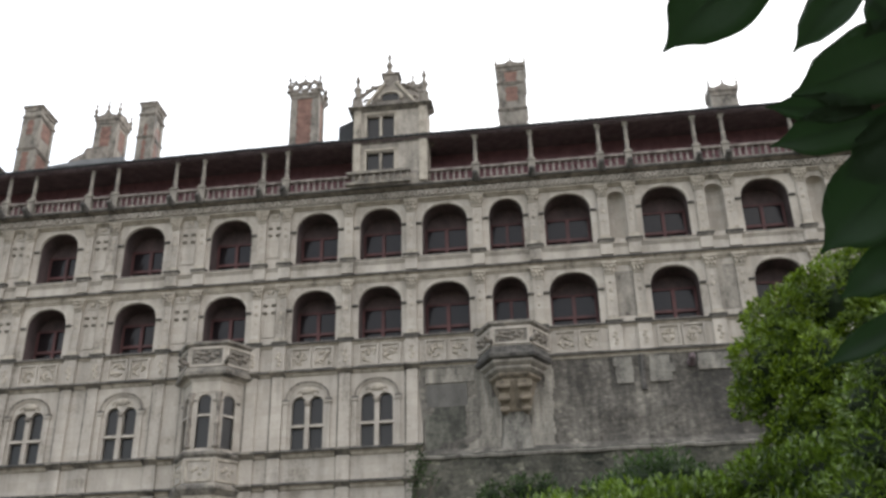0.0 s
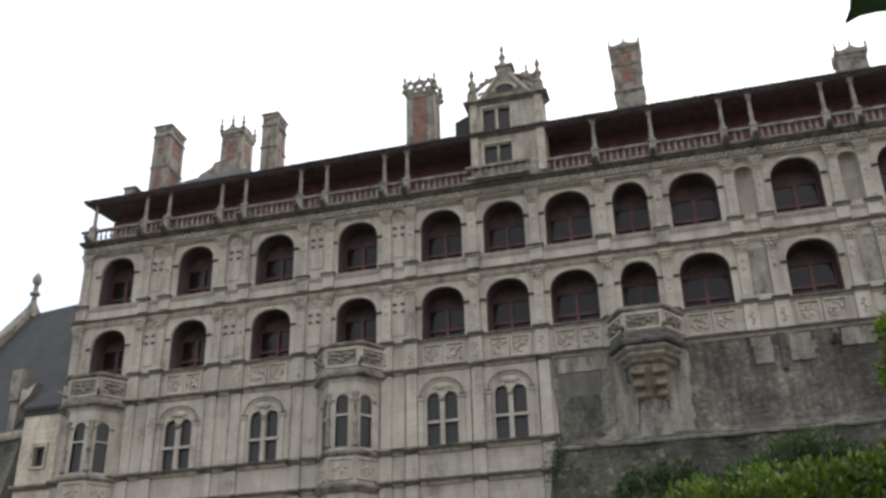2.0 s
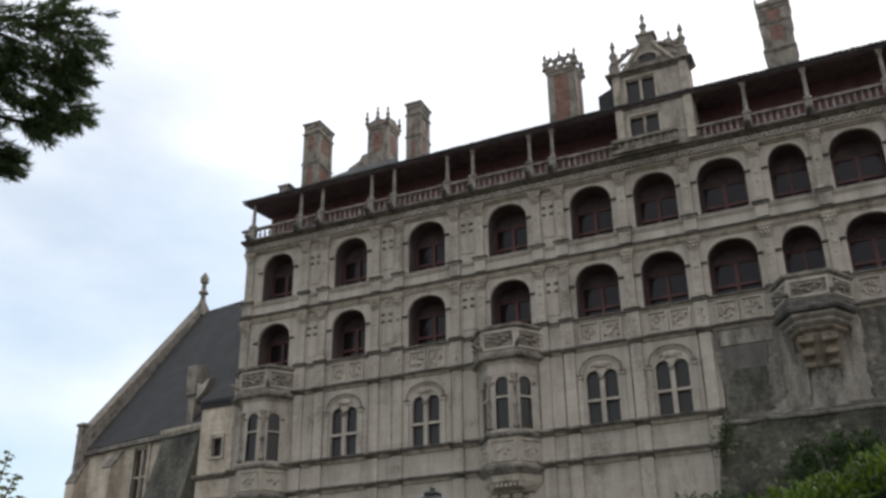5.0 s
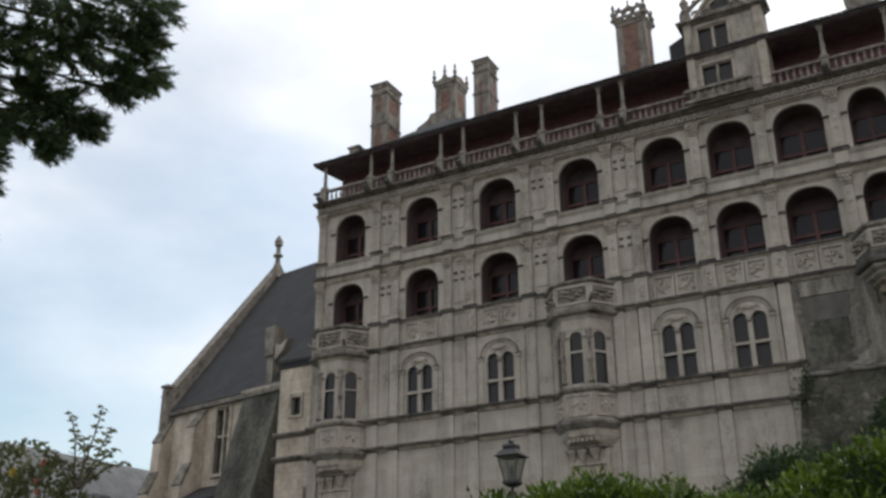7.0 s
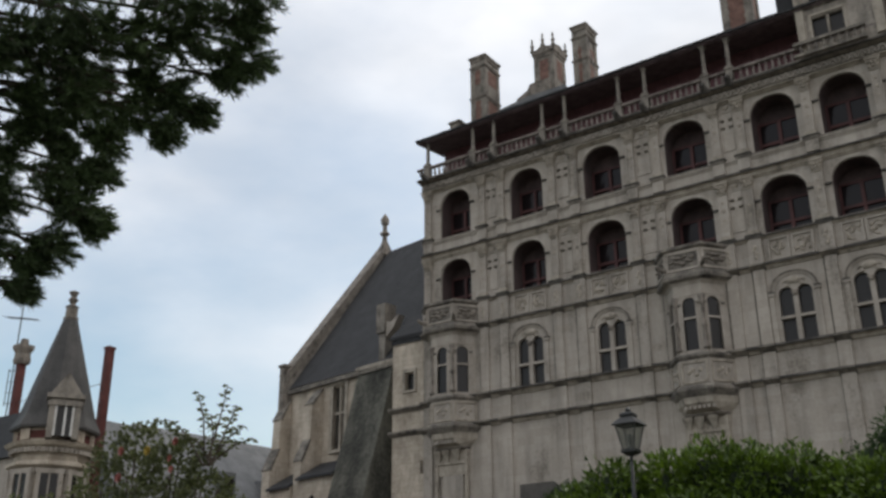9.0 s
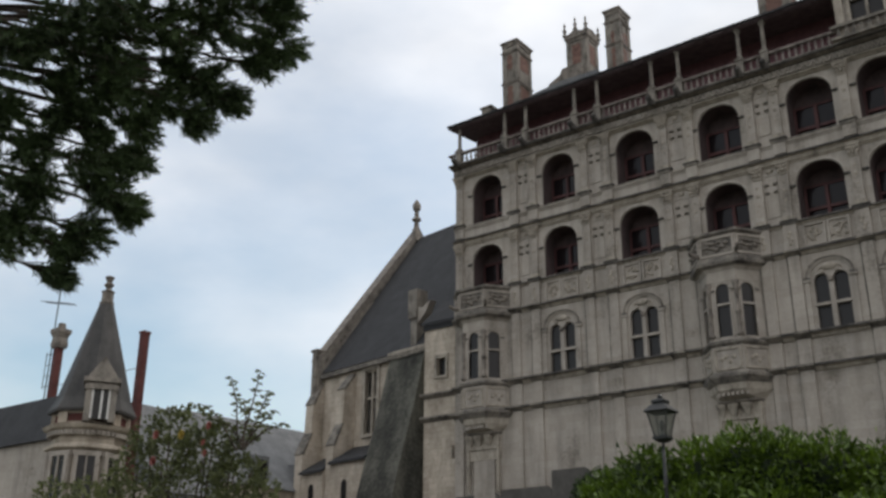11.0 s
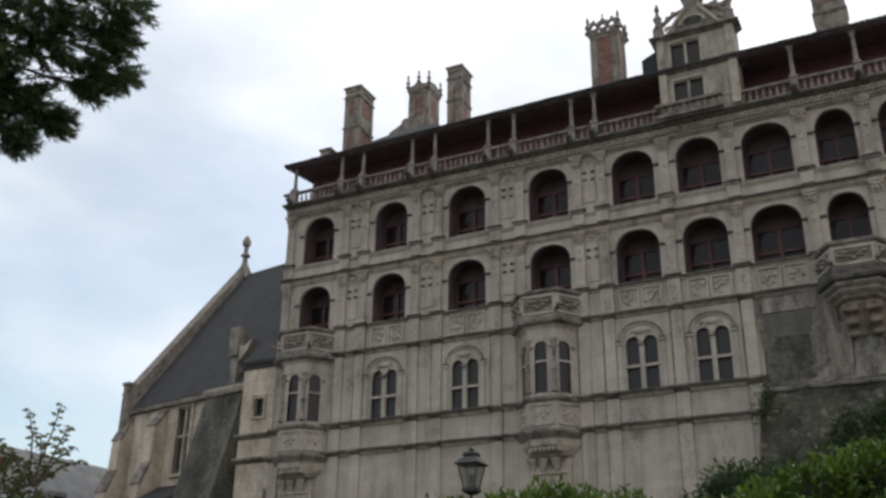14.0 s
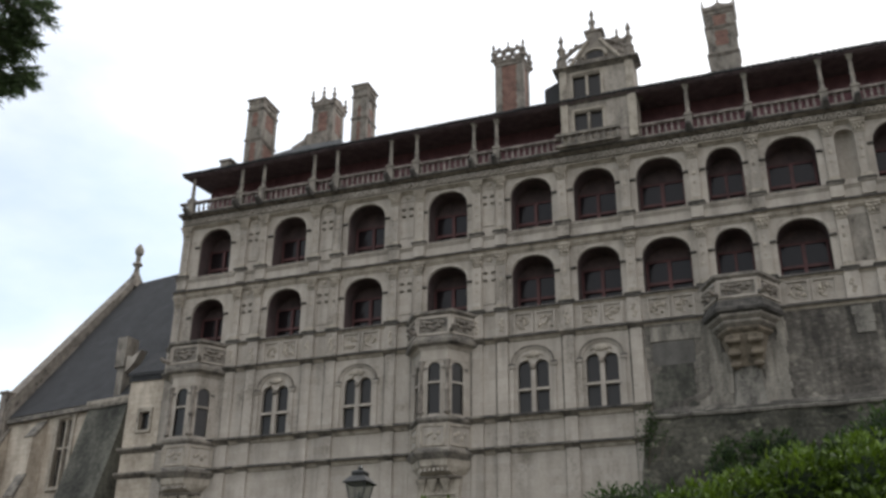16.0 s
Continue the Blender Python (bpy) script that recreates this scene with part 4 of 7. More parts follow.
def oriel(cx, k=1.0):
    f, w, o = 0.75 * k, 1.72 * k, 1.2
    bm = bm_new()
    storey(bm, cx, [(f, w, o, 15.5), (f, w, o, 15.72)])
    storey(bm, cx, [(f + 0.03, w + 0.03, o + 0.03, 18.72), (f + 0.03, w + 0.03, o + 0.03, 19.35)])
    ob = part("oriel", bm, STONE, castle, "projecting stone bay window with carved balcony on top", split=True)
    pts = plan(cx, f, w, o)
    for i in range(3):
        a, b = Vector((*pts[i], 0)), Vector((*pts[i + 1], 0))
        d, n = (b - a).normalized(), Vector((-(b - a).y, (b - a).x, 0)).normalized()
        if n.y < 0:
            n = -n
        length = (b - a).length
        mid = 0.5 if i == 1 else (0.5 if i == 0 else 0.42)
        ww = 0.36 if i == 1 else 0.37
        lo, hi = length * mid - ww, length * mid + ww

        def slab(p, q, z0, z1, back=0.3, lead=0.0):
            ring = [a + d * p - n * lead, a + d * q - n * lead, a + d * q + n * back, a + d * p + n * back]
            loft(bm, [[(v.x, v.y, z0) for v in ring], [(v.x, v.y, z1) for v in ring]])

        bm = bm_new()
        slab(0.0, lo, 15.72, 18.72)
        slab(hi, length, 15.72, 18.72)
        slab(lo - 0.1, lo, 15.72, 18.3, 0.3, 0.05)
        slab(hi, hi + 0.1, 15.72, 18.3, 0.3, 0.05)
        slab(lo, hi, 17.42, 17.53, 0.2, 0.03)
        curve = arch_curve(lo, hi, 18.28, 18.62, 8)
        for (p, q), (r, s) in zip(curve, curve[1:]):
            ring = [a + d * p, a + d * r, a + d * r + n * 0.25, a + d * p + n * 0.25]
            loft(bm, [[(v.x, v.y, z) for v, z in zip(ring, (q, s, s, q))], [(v.x, v.y, 18.72) for v in ring]])
        part("bay_wall", bm, STONE, ob)
        bm = bm_new()
        slab(lo - 0.02, hi + 0.02, 15.7, 18.7, 0.28, -0.11)
        part("pane", bm, PANE, ob)
        bm = bm_new()
        slab(max(lo - 0.3, 0.02), lo - 0.04, 18.22, 18.32, 0.1, 0.08)
        slab(hi + 0.04, min(hi + 0.3, length - 0.02), 18.22, 18.32, 0.1, 0.08)
        part("impost", bm, LEDGE, ob, split=True)
    for x, y in ((pts[1][0], pts[1][1]), (pts[2][0], pts[2][1])):
        bm = bm_new()
        turned(bm, x, y, 15.72, [(0.17, 0), (0.17, 0.12), (0.11, 0.18), (0.12, 0.5), (0.1, 1.1), (0.15, 1.2), (0.15, 1.3), (0.1, 1.4), (0.1, 2.4), (0.16, 2.5), (0.13, 2.6), (0.19, 2.85), (0.19, 2.98)], 10)
        part("colonnette", bm, CREST, ob, "slender weathered corner shaft", smooth=True)
    bm = bm_new()
    storey(bm, cx, [(f + 0.05, w + 0.05, o + 0.05, 19.32), (f + 0.12, w + 0.16, o + 0.12, 19.46), (f + 0.2, w + 0.3, o + 0.2, 19.5)])
    part("bed_mould", bm, STONE, ob)
    bm = bm_new()
    storey(bm, cx, [(f + 0.2, w + 0.3, o + 0.2, 19.5), (f + 0.4, w + 0.52, o + 0.36, 19.62), (f + 0.42, w + 0.55, o + 0.38, 19.8), (f + 0.3, w + 0.42, o + 0.28, 20.05)])
    part("balcony_cornice", bm, LEDGE, ob)
    bm = bm_new()
    storey(bm, cx, [(f + 0.26, w + 0.38, o + 0.2, 20.03), (f + 0.26, w + 0.38, o + 0.2, 21.28)])
    part("parapet", bm, STONE, ob)
    carved_parapet(cx, 20.1, 21.2, f + 0.26, w + 0.38, o + 0.2, ob)
    bm = bm_new()
    storey(bm, cx, [(f + 0.28, w + 0.4, o + 0.22, 21.26), (f + 0.42, w + 0.55, o + 0.36, 21.36), (f + 0.42, w + 0.55, o + 0.36, 21.5), (f + 0.26, w + 0.42, o + 0.2, 21.55)])
    part("coping", bm, LEDGE, ob)
    bm = bm_new()
    storey(bm, cx, [(f + 0.08, w + 0.1, o + 0.08, 15.2), (f + 0.2, w + 0.25, o + 0.2, 15.34), (f + 0.2, w + 0.25, o + 0.2, 15.46), (f + 0.04, w + 0.05, o + 0.04, 15.54)])
    storey(bm, cx, [(f + 0.06, w + 0.08, o + 0.06, 13.3), (f + 0.26, w + 0.3, o + 0.26, 13.58), (f + 0.26, w + 0.3, o + 0.26, 13.72), (f + 0.1, w + 0.1, o + 0.1, 13.86)])
    part("sill_course", bm, LEDGE, ob, split=True)
    bm = bm_new()
    storey(bm, cx, [(f + 0.07, w + 0.08, o + 0.07, 13.84), (f + 0.07, w + 0.08, o + 0.07, 15.22)])
    part("apron", bm, STONE, ob)
    carved_parapet_plain(cx, 13.95, 15.12, f + 0.07, w + 0.08, o + 0.07, ob)
    bm = bm_new()
    storey(bm, cx, [(1.0, 1.15, 0.2, 10.9), (1.0, 1.2, 0.22, 11.9), (0.95, 1.3, 0.28, 12.4), (0.85, 1.4, 0.8, 12.62), (f, w, 1.15, 12.95), (f + 0.04, w + 0.05, o, 13.32)])
    part("corbel", bm, CARVED, ob, "stepped stone corbel")
    bm = bm_new()
    storey(bm, cx, [(0.95, 1.2, 0.5, 12.36), (1.0, 1.3, 0.62, 12.44), (1.0, 1.3, 0.62, 12.52), (0.9, 1.2, 0.5, 12.56)])
    part("shelf_moulding", bm, CREST, ob)
    for s in (-0.95, -0.3, 0.42):
        bm = bm_new()
        loft(bm, [[(cx + s - a, FY - 0.12, z), (cx + s - a, FY - p, z), (cx + s + a, FY - p, z), (cx + s + a, FY - 0.12, z)]
                  for a, p, z in ((0.07, 0.3, 11.72), (0.12, 0.36, 11.85), (0.2, 0.45, 12.1), (0.26, 0.52, 12.22), (0.26, 0.55, 12.38))])
        part("bracket", bm, CARVED, ob, "worn stone bracket of the corbel")
    bm = bm_new()
    for x0, x1 in ((cx - 1.2, cx - 1.02), (cx + 0.95, cx + 1.13)):
        box(bm, x0, x1, FY - 0.3, FY - 0.1, 9.0, 12.38)
    box(bm, cx - 1.02, cx + 0.95, FY - 0.32, FY - 0.1, 11.56, 11.7)
    part("panel_border", bm, CARVED, ob, split=True)
    bm = bm_new()
    for k in range(9):
        t = -1 + k / 4
        box(bm, cx + t * 1.0 - 0.07, cx + t * 1.0 + 0.07, FY - 1.12 + max(0.0, abs(t) - 0.7) * 1.6, FY - 0.3, 12.66, 12.84)
    part("dentil", bm, STONE, ob, split=True)
    bm = bm_new()
    box(bm, cx - 0.75, cx + 0.75, FY - 0.18, FY + 0.01, 3.0, 11.3)
    part("wall_strip", bm, STONE, ob)
    return ob


def carved_parapet_plain(cx, z0, z1, front, foot, out, ob):
    pts = plan(cx, front, foot, out)
    for i in range(3):
        a, b = Vector((*pts[i], 0)), Vector((*pts[i + 1], 0))
        d, n = (b - a).normalized(), Vector(((b - a).y, -(b - a).x, 0)).normalized()
        if n.y > 0:
            n = -n
        length = (b - a).length
        bm = bm_new()
        for p, q, r, s in ((0.1, 0.2, z0, z1), (length - 0.2, length - 0.1, z0, z1), (0.2, length - 0.2, z0, z0 + 0.1), (0.2, length - 0.2, z1 - 0.1, z1)):
            ring = [a + d * p, a + d * q, a + d * q + n * 0.07, a + d * p + n * 0.07]
            loft(bm, [[(v.x, v.y, r) for v in ring], [(v.x, v.y, s) for v in ring]])
        for k in range(4):
            c = a + d * length * (0.3 + 0.13 * k) + n * 0.01
            lump(bm, (c.x, c.y, (z0 + z1) / 2 + 0.15 * math.sin(k * 2.3)), (0.12, 0.08, 0.13), k + i * 7)
        part("carved_panel", bm, CARVED, ob)


oriel(-18.62)
oriel(-34.72)

bm = bm_new()
cx, f, w, o = -2.25, 1.0, 1.95, 1.6
storey(bm, cx, [(f, w, o, 19.85), (f, w, o, 21.25)])
balcony = part("balcony", bm, STONE, castle, "carved stone balcony on a ringed corbel")
carved_parapet(cx, 20.2, 21.15, f, w, o, balcony)
bm = bm_new()
storey(bm, cx, [(f + 0.02, w + 0.02, o + 0.02, 21.23), (f + 0.14, w + 0.14, o + 0.14, 21.34), (f + 0.14, w + 0.14, o + 0.14, 21.48), (f + 0.02, w + 0.06, o + 0.02, 21.54)])
part("coping", bm, LEDGE, balcony)
bm = bm_new()
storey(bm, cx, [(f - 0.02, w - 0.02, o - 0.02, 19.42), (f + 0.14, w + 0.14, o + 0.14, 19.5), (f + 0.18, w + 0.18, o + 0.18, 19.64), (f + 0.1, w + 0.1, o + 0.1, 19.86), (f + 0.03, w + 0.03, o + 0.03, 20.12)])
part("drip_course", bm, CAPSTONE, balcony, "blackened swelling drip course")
for k, z in ((0.98, 19.42), (0.86, 19.12), (0.74, 18.82), (0.62, 18.54)):
    bm = bm_new()
    storey(bm, cx, [(f * (k - 0.13), w * (k - 0.13), o * (k - 0.13), z - 0.3), (f * (k - 0.05), w * (k - 0.05), o * (k - 0.05), z - 0.2), (f * k, w * k, o * k, z - 0.12), (f * k, w * k, o * k, z)])
    part("corbel_ring", bm, BUFF_SCROLL if k < 0.8 else STACK, balcony, "weathered stone corbel ring")
bm = bm_new()
storey(bm, cx, [(0.5, 0.75, 0.3, 17.0), (0.6, 0.95, 0.55, 17.4), (0.66, 1.05, 0.8, 17.9), (0.72, 1.2, 1.0, 18.4)])
part("corbel", bm, BUFF_SCROLL, balcony, "ochre stained stone corbel")
for s in (-0.55, 0.55):
    bm = bm_new()
    loft(bm, [[(cx + s - a, FY, z), (cx + s - a, FY - o, z), (cx + s + a, FY - o, z), (cx + s + a, FY, z)] for a, o, z in ((0.1, 0.35, 16.85), (0.2, 0.5, 17.1), (0.17, 0.5, 17.3), (0.27, 0.8, 17.6), (0.24, 0.78, 17.85), (0.36, 1.1, 18.2), (0.36, 1.12, 18.42))])
    for k, zz in enumerate((17.05, 17.55, 18.12)):
        tube(bm, [(cx + s - 0.24 - 0.06 * k, FY - 0.5 - 0.27 * k, zz), (cx + s + 0.24 + 0.06 * k, FY - 0.5 - 0.27 * k, zz)], 0.13, 8)
    part("scrolled_bracket", bm, BUFF_SCROLL, balcony, "worn scrolled stone bracket")
bm = bm_new()
storey(bm, cx, [(0.8, 1.0, 0.42, 14.9), (0.66, 0.85, 0.3, 15.8), (0.55, 0.7, 0.25, 17.0), (0.55, 0.7, 0.25, 18.2)])
part("corbel_shaft", bm, REPAIR, balcony, "pale tapering stone shaft under the balcony")


# ---- dormer of the roof gallery ----
def finial(bm, x, y, z, k=1.0):
    turned(bm, x, y, z, [(0.2 * k, 0), (0.24 * k, 0.1 * k), (0.12 * k, 0.3 * k), (0.16 * k, 0.5 * k), (0.22 * k, 0.62 * k), (0.1 * k, 0.8 * k), (0.07 * k, 1.0 * k), (0.13 * k, 1.12 * k), (0.1 * k, 1.25 * k), (0.02 * k, 1.5 * k)], 8)


DX0, DX1, DY = -11.05, -6.62, 49.35
bm = bm_new()
for z0, z1, wz0, wz1 in ((30.9, 33.85, 31.78, 33.14), (33.95, 36.2, 34.22, 35.72)):
    box(bm, DX0, -10.27, DY, DY + 1.5, z0, z1)
    box(bm, -8.6, DX1, DY, DY + 1.5, z0, z1)
    box(bm, -10.27, -8.6, DY, DY + 1.5, z0, wz0)
    box(bm, -10.27, -8.6, DY, DY + 1.5, wz1, z1)
    box(bm, -10.27, -8.6, DY + 0.4, DY + 1.5, wz0, wz1)
dormer = part("dormer", bm, streaked(material("grey_dormer_stone", (0.16, 0.142, 0.12), (0.40, 0.355, 0.30), 0.7, 7, 0.92, 0.3, 1.5, third=(0.28, 0.25, 0.215)), 0.7, 1.05, 1.8, 5.0), castle, "two-storey stone dormer with pediment, scrolls and finials", split=True)
bm = bm_new()
for wz0, wz1 in ((31.78, 33.14), (34.22, 35.72)):
    box(bm, -9.5, -9.36, DY + 0.03, DY + 0.3, wz0, wz1)
    for a, b in ((-10.42, -10.27), (-8.6, -8.45)):
        box(bm, a, b, DY - 0.07, DY + 0.01, wz0 - 0.1, wz1 + 0.1)
    box(bm, -10.42, -8.45, DY - 0.09, DY + 0.01, wz1 + 0.1, wz1 + 0.24)
part("window_surround", bm, CARVED, dormer, split=True)
for wz0, wz1 in ((31.78, 33.14), (34.22, 35.72)):
    for a, b in ((-10.27, -9.5), (-9.36, -8.6)):
        bm = bm_new()
        box(bm, a, b, DY + 0.2, DY + 0.22, wz0, wz1)
        part("pane", bm, PANE, dormer)
bm = bm_new()
for a, b in ((DX0, DX0 + 0.42), (-7.1, DX1)):
    for z0, z1 in ((31.0, 33.8), (34.2, 36.15)):
        box(bm, a, b, DY - 0.13, DY + 0.01, z0, z1)
part("corner_pilaster", bm, CARVED, dormer, split=True)
bm = bm_new()
for z, o in ((33.85, 0.3), (36.15, 0.36)):
    loft(bm, [[(DX0 - e, DY - e, zz), (DX1 + e, DY - e, zz), (DX1 + e, DY + 1.0, zz), (DX0 - e, DY + 1.0, zz)] for e, zz in ((0.02, z - 0.1), (o * 0.6, z + 0.04), (o, z + 0.1), (o, z + 0.2), (0.05, z + 0.26))])
part("cornice", bm, LEDGE, dormer)
# balustraded apron and bosses in front of the dormer
bm = bm_new()
box(bm, DX0 - 0.3, -7.6, DY - 0.5, DY - 0.2, 30.8, 30.95)
box(bm, DX0 - 0.3, -7.6, DY - 0.5, DY - 0.2, 31.5, 31.66)
for k in range(9):
    turned(bm, DX0 + 0.1 + k * 0.4, DY - 0.35, 30.95, [(0.07, 0), (0.1, 0.2), (0.05, 0.38), (0.08, 0.55)], 6)
part("apron_balustrade", bm, LEDGE, dormer, split=True)
bm = bm_new()
c = (DX0 + DX1) / 2
loft(bm, [[(c - 1.4, y, 36.4), (c + 1.4, y, 36.4), (c + 0.38, y, 37.9), (c - 0.38, y, 37.9)] for y in (DY - 0.05, DY + 0.6)])
ped = part("pediment", bm, CREST, dormer)
bm = bm_new()
for s in (-1, 1):
    pts = [(c + s * 1.5, DY - 0.12, 36.45), (c + s * 0.95, DY - 0.12, 37.2), (c + s * 0.36, DY - 0.12, 38.0)]
    tube(bm, pts, 0.11, 6)
curve = arch_curve(c - 0.62, c + 0.62, 36.75, 37.3, 10)
loft(bm, [[(x, DY - 0.04, z), (x, DY - 0.18, z), (c + (x - c) * 1.25, DY - 0.18, z + 0.12), (c + (x - c) * 1.25, DY - 0.04, z + 0.12)] for x, z in curve])
part("pediment_moulding", bm, CARVED, ped)
bm = bm_new()
box(bm, c - 0.5, c + 0.5, DY - 0.06, DY - 0.03, 36.75, 37.22)
part("lunette", bm, PANE, ped)
bm = bm_new()
for s in (-1, 1):
    pts = []
    for k in range(9):
        t = k / 8
        pts.append((c + s * (2.0 - 1.4 * t), DY + 0.1, 37.1 + 0.85 * math.sin(t * math.pi / 2)))
    tube(bm, pts, [0.13] * 9, 6)
    tube(bm, [(c + s * (1.45 + 0.2 * math.cos(k)), DY + 0.05, 36.85 + 0.2 * math.sin(k)) for k in range(6)], 0.09, 6)
    for k in (1, 3, 5):
        lump(bm, (pts[k][0], DY + 0.1, pts[k][2] + 0.16), (0.13, 0.12, 0.15), k)
    box(bm, c + s * 2.05 - 0.28, c + s * 2.05 + 0.28, DY - 0.2, DY + 0.36, 36.4, 37.0)
    finial(bm, c + s * 2.05, DY + 0.08, 37.0, 1.3)
part("scroll", bm, CREST, dormer, "flying scrolls with slender finials", split=True)
bm = bm_new()
box(bm, c - 0.62, c + 0.62, DY - 0.05, DY + 0.8, 37.88, 38.05)
box(bm, c - 0.45, c + 0.45, DY, DY + 0.75, 38.05, 38.7)
box(bm, c - 0.58, c + 0.58, DY - 0.08, DY + 0.82, 38.7, 38.85)
finial(bm, c - 0.1, DY + 0.2, 38.85, 1.1)
finial(bm, c + 1.0, DY + 2.5, 39.3, 0.8)
box(bm, c + 0.1, c + 1.45, DY + 2.0, DY + 3.0, 36.4, 39.0)
box(bm, c + 0.0, c + 1.55, DY + 1.9, DY + 3.1, 39.0, 39.25)
part("aedicule", bm, CREST, dormer, split=True)
bm = bm_new()
loft(bm, [[(DX0 - 1.2, y, 34.3), (DX0 - 1.2, y, 35.9), (c - 0.5, y, 37.2), (DX1 - 0.3, y, 36.0), (DX1 - 0.3, y, 34.5)] for y in (DY + 1.05, 56.0)])
part("dormer_roof", bm, SLATE, dormer)


# ---- chimneys ----
def chimney(x0, x1, y0, y1, z0, z1, crown=0.0, bands=(), brick=True, q=0.36, solid=False, panels=()):
    bm = bm_new()
    box(bm, x0, x1, y0, y1, z0, z1 - 0.45)
    ob = part("chimney", bm, BRICK if brick else STACK, castle, "tall brick and stone chimney stack" if brick else "weathered grey stone chimney stack")
    bm = bm_new()
    for a, b in ((x0, x0 + q), (x1 - q, x1)):
        for u, v in ((y0, y0 + q), (y1 - q, y1)):
            box(bm, a - 0.04, b + 0.04, u - 0.04, v + 0.04, z0, z1 - 0.45)
    z, odd = z0 + 0.3, 0
    while z < z1 - 0.9:
        e = 0.05 if odd else 0.0
        for a, b in ((x0, x0 + q + e), (x1 - q - e, x1)):
            box(bm, a - 0.05, b + 0.05, y0 - 0.05, y0 + 0.1, z, z + 0.26)
        for u, v in ((y0, y0 + q + e), (y1 - q - e, y1)):
            box(bm, x1 - 0.1, x1 + 0.058, u - 0.035, v + 0.035, z + 0.01, z + 0.25)
        z += 0.3
        odd = 1 - odd
    part("quoin", bm, STACK, ob)
    bm = bm_new()

    def collar(z, h, e0, e1):
        loft(bm, [[(x0 - e, y0 - e, zz), (x1 + e, y0 - e, zz), (x1 + e, y1 + e, zz), (x0 - e, y1 + e, zz)] for e, zz in ((0.05, z), (e0, z + h * 0.5), (e1, z + h * 0.75), (e1, z + h))])

    collar(z1 - 0.42, 0.42, 0.08, 0.17)
    for zb in bands:
        collar(zb, 0.2, 0.1, 0.14)
    collar(z0 - 0.3, 0.5, 0.2, 0.12)
    part("cap", bm, CREST, ob, split=True)
    for za, zb, e in panels:
        bm = bm_new()
        box(bm, x0 + e, x1 - e, y0 - 0.02, y0 + 0.05, za, zb)
        box(bm, x1 - 0.05, x1 + 0.02, y0 + e, y1 - e, za, zb)
        part("brick_panel", bm, BRICK, ob, "faded brick panel", split=True)
    if crown and solid:
        bm = bm_new()
        e = 0.14
        for u0, u1, v0, v1 in ((x0 - e, x1 + e, y0 - e, y0), (x0 - e, x1 + e, y1, y1 + e)):
            m = (u0 + u1) / 2
            loft(bm, [[(u0, v, z1), (u1, v, z1), (u1, v, z1 + 0.42 * crown), (u1 - 0.3, v, z1 + 0.28 * crown), (m + 0.3, v, z1 + 0.42 * crown), (m, v, z1 + 0.8 * crown), (m - 0.3, v, z1 + 0.42 * crown), (u0 + 0.3, v, z1 + 0.28 * crown), (u0, v, z1 + 0.42 * crown)] for v in (v0, v1)])
        for u0, u1 in ((x0 - e, x0), (x1, x1 + e)):
            m = (y0 + y1) / 2
            loft(bm, [[(u, y0, z1), (u, y1, z1), (u, y1, z1 + 0.42 * crown), (u, m, z1 + 0.7 * crown), (u, y0, z1 + 0.42 * crown)] for u in (u0, u1)])
        for x in (x0 - 0.1, x1 + 0.1):
            for y in (y0 - 0.1, y1 + 0.1):
                finial(bm, x, y, z1 + 0.2 * crown, 0.85 * crown)
        finial(bm, (x0 + x1) / 2, y0 - 0.07, z1 + 0.6 * crown, 0.75 * crown)
        part("crown", bm, CREST, ob, "stepped stone cresting with finials")
    elif crown:
        bm = bm_new()
        for x in (x0 - 0.12, x1 + 0.12):
            for y in (y0 - 0.12, y1 + 0.12):
                finial(bm, x, y, z1, 0.95 * crown)
        for y in (y0 - 0.12, y1 + 0.12):
            n = 3
            for k in range(n):
                a = x0 + (x1 - x0) * k / n
                b = x0 + (x1 - x0) * (k + 1) / n
                tube(bm, [((a + b) / 2 + (b - a) * 0.42 * math.cos(t * 0.7), y, z1 + crown * (0.4 + 0.36 * math.sin(t * 0.7))) for t in range(10)], 0.12, 5)
                lump(bm, ((a + b) / 2, y, z1 + 0.16 * crown), ((b - a) * 0.4, 0.1, 0.2 * crown), k)
                lump(bm, ((a + b) / 2, y, z1 + 0.92 * crown), (0.12, 0.1, 0.16 * crown), k + 5)
            tube(bm, [(x0 + (x1 - x0) * t / 8, y, z1 + crown * (0.7 + 0.16 * abs(math.cos(t * math.pi / 4)))) for t in range(9)], 0.08, 5)
        finial(bm, (x0 + x1) / 2, y0 - 0.12, z1 + 0.6 * crown, 0.6 * crown)
        for x in (x0 - 0.12, x1 + 0.12):
            tube(bm, [(x, y0 + (y1 - y0) * t / 8, z1 + crown * (0.62 + 0.14 * abs(math.cos(t * math.pi / 4)))) for t in range(9)], 0.08, 5)
        part("crown", bm, CREST, ob, "pierced stone cresting with finials")
    return ob


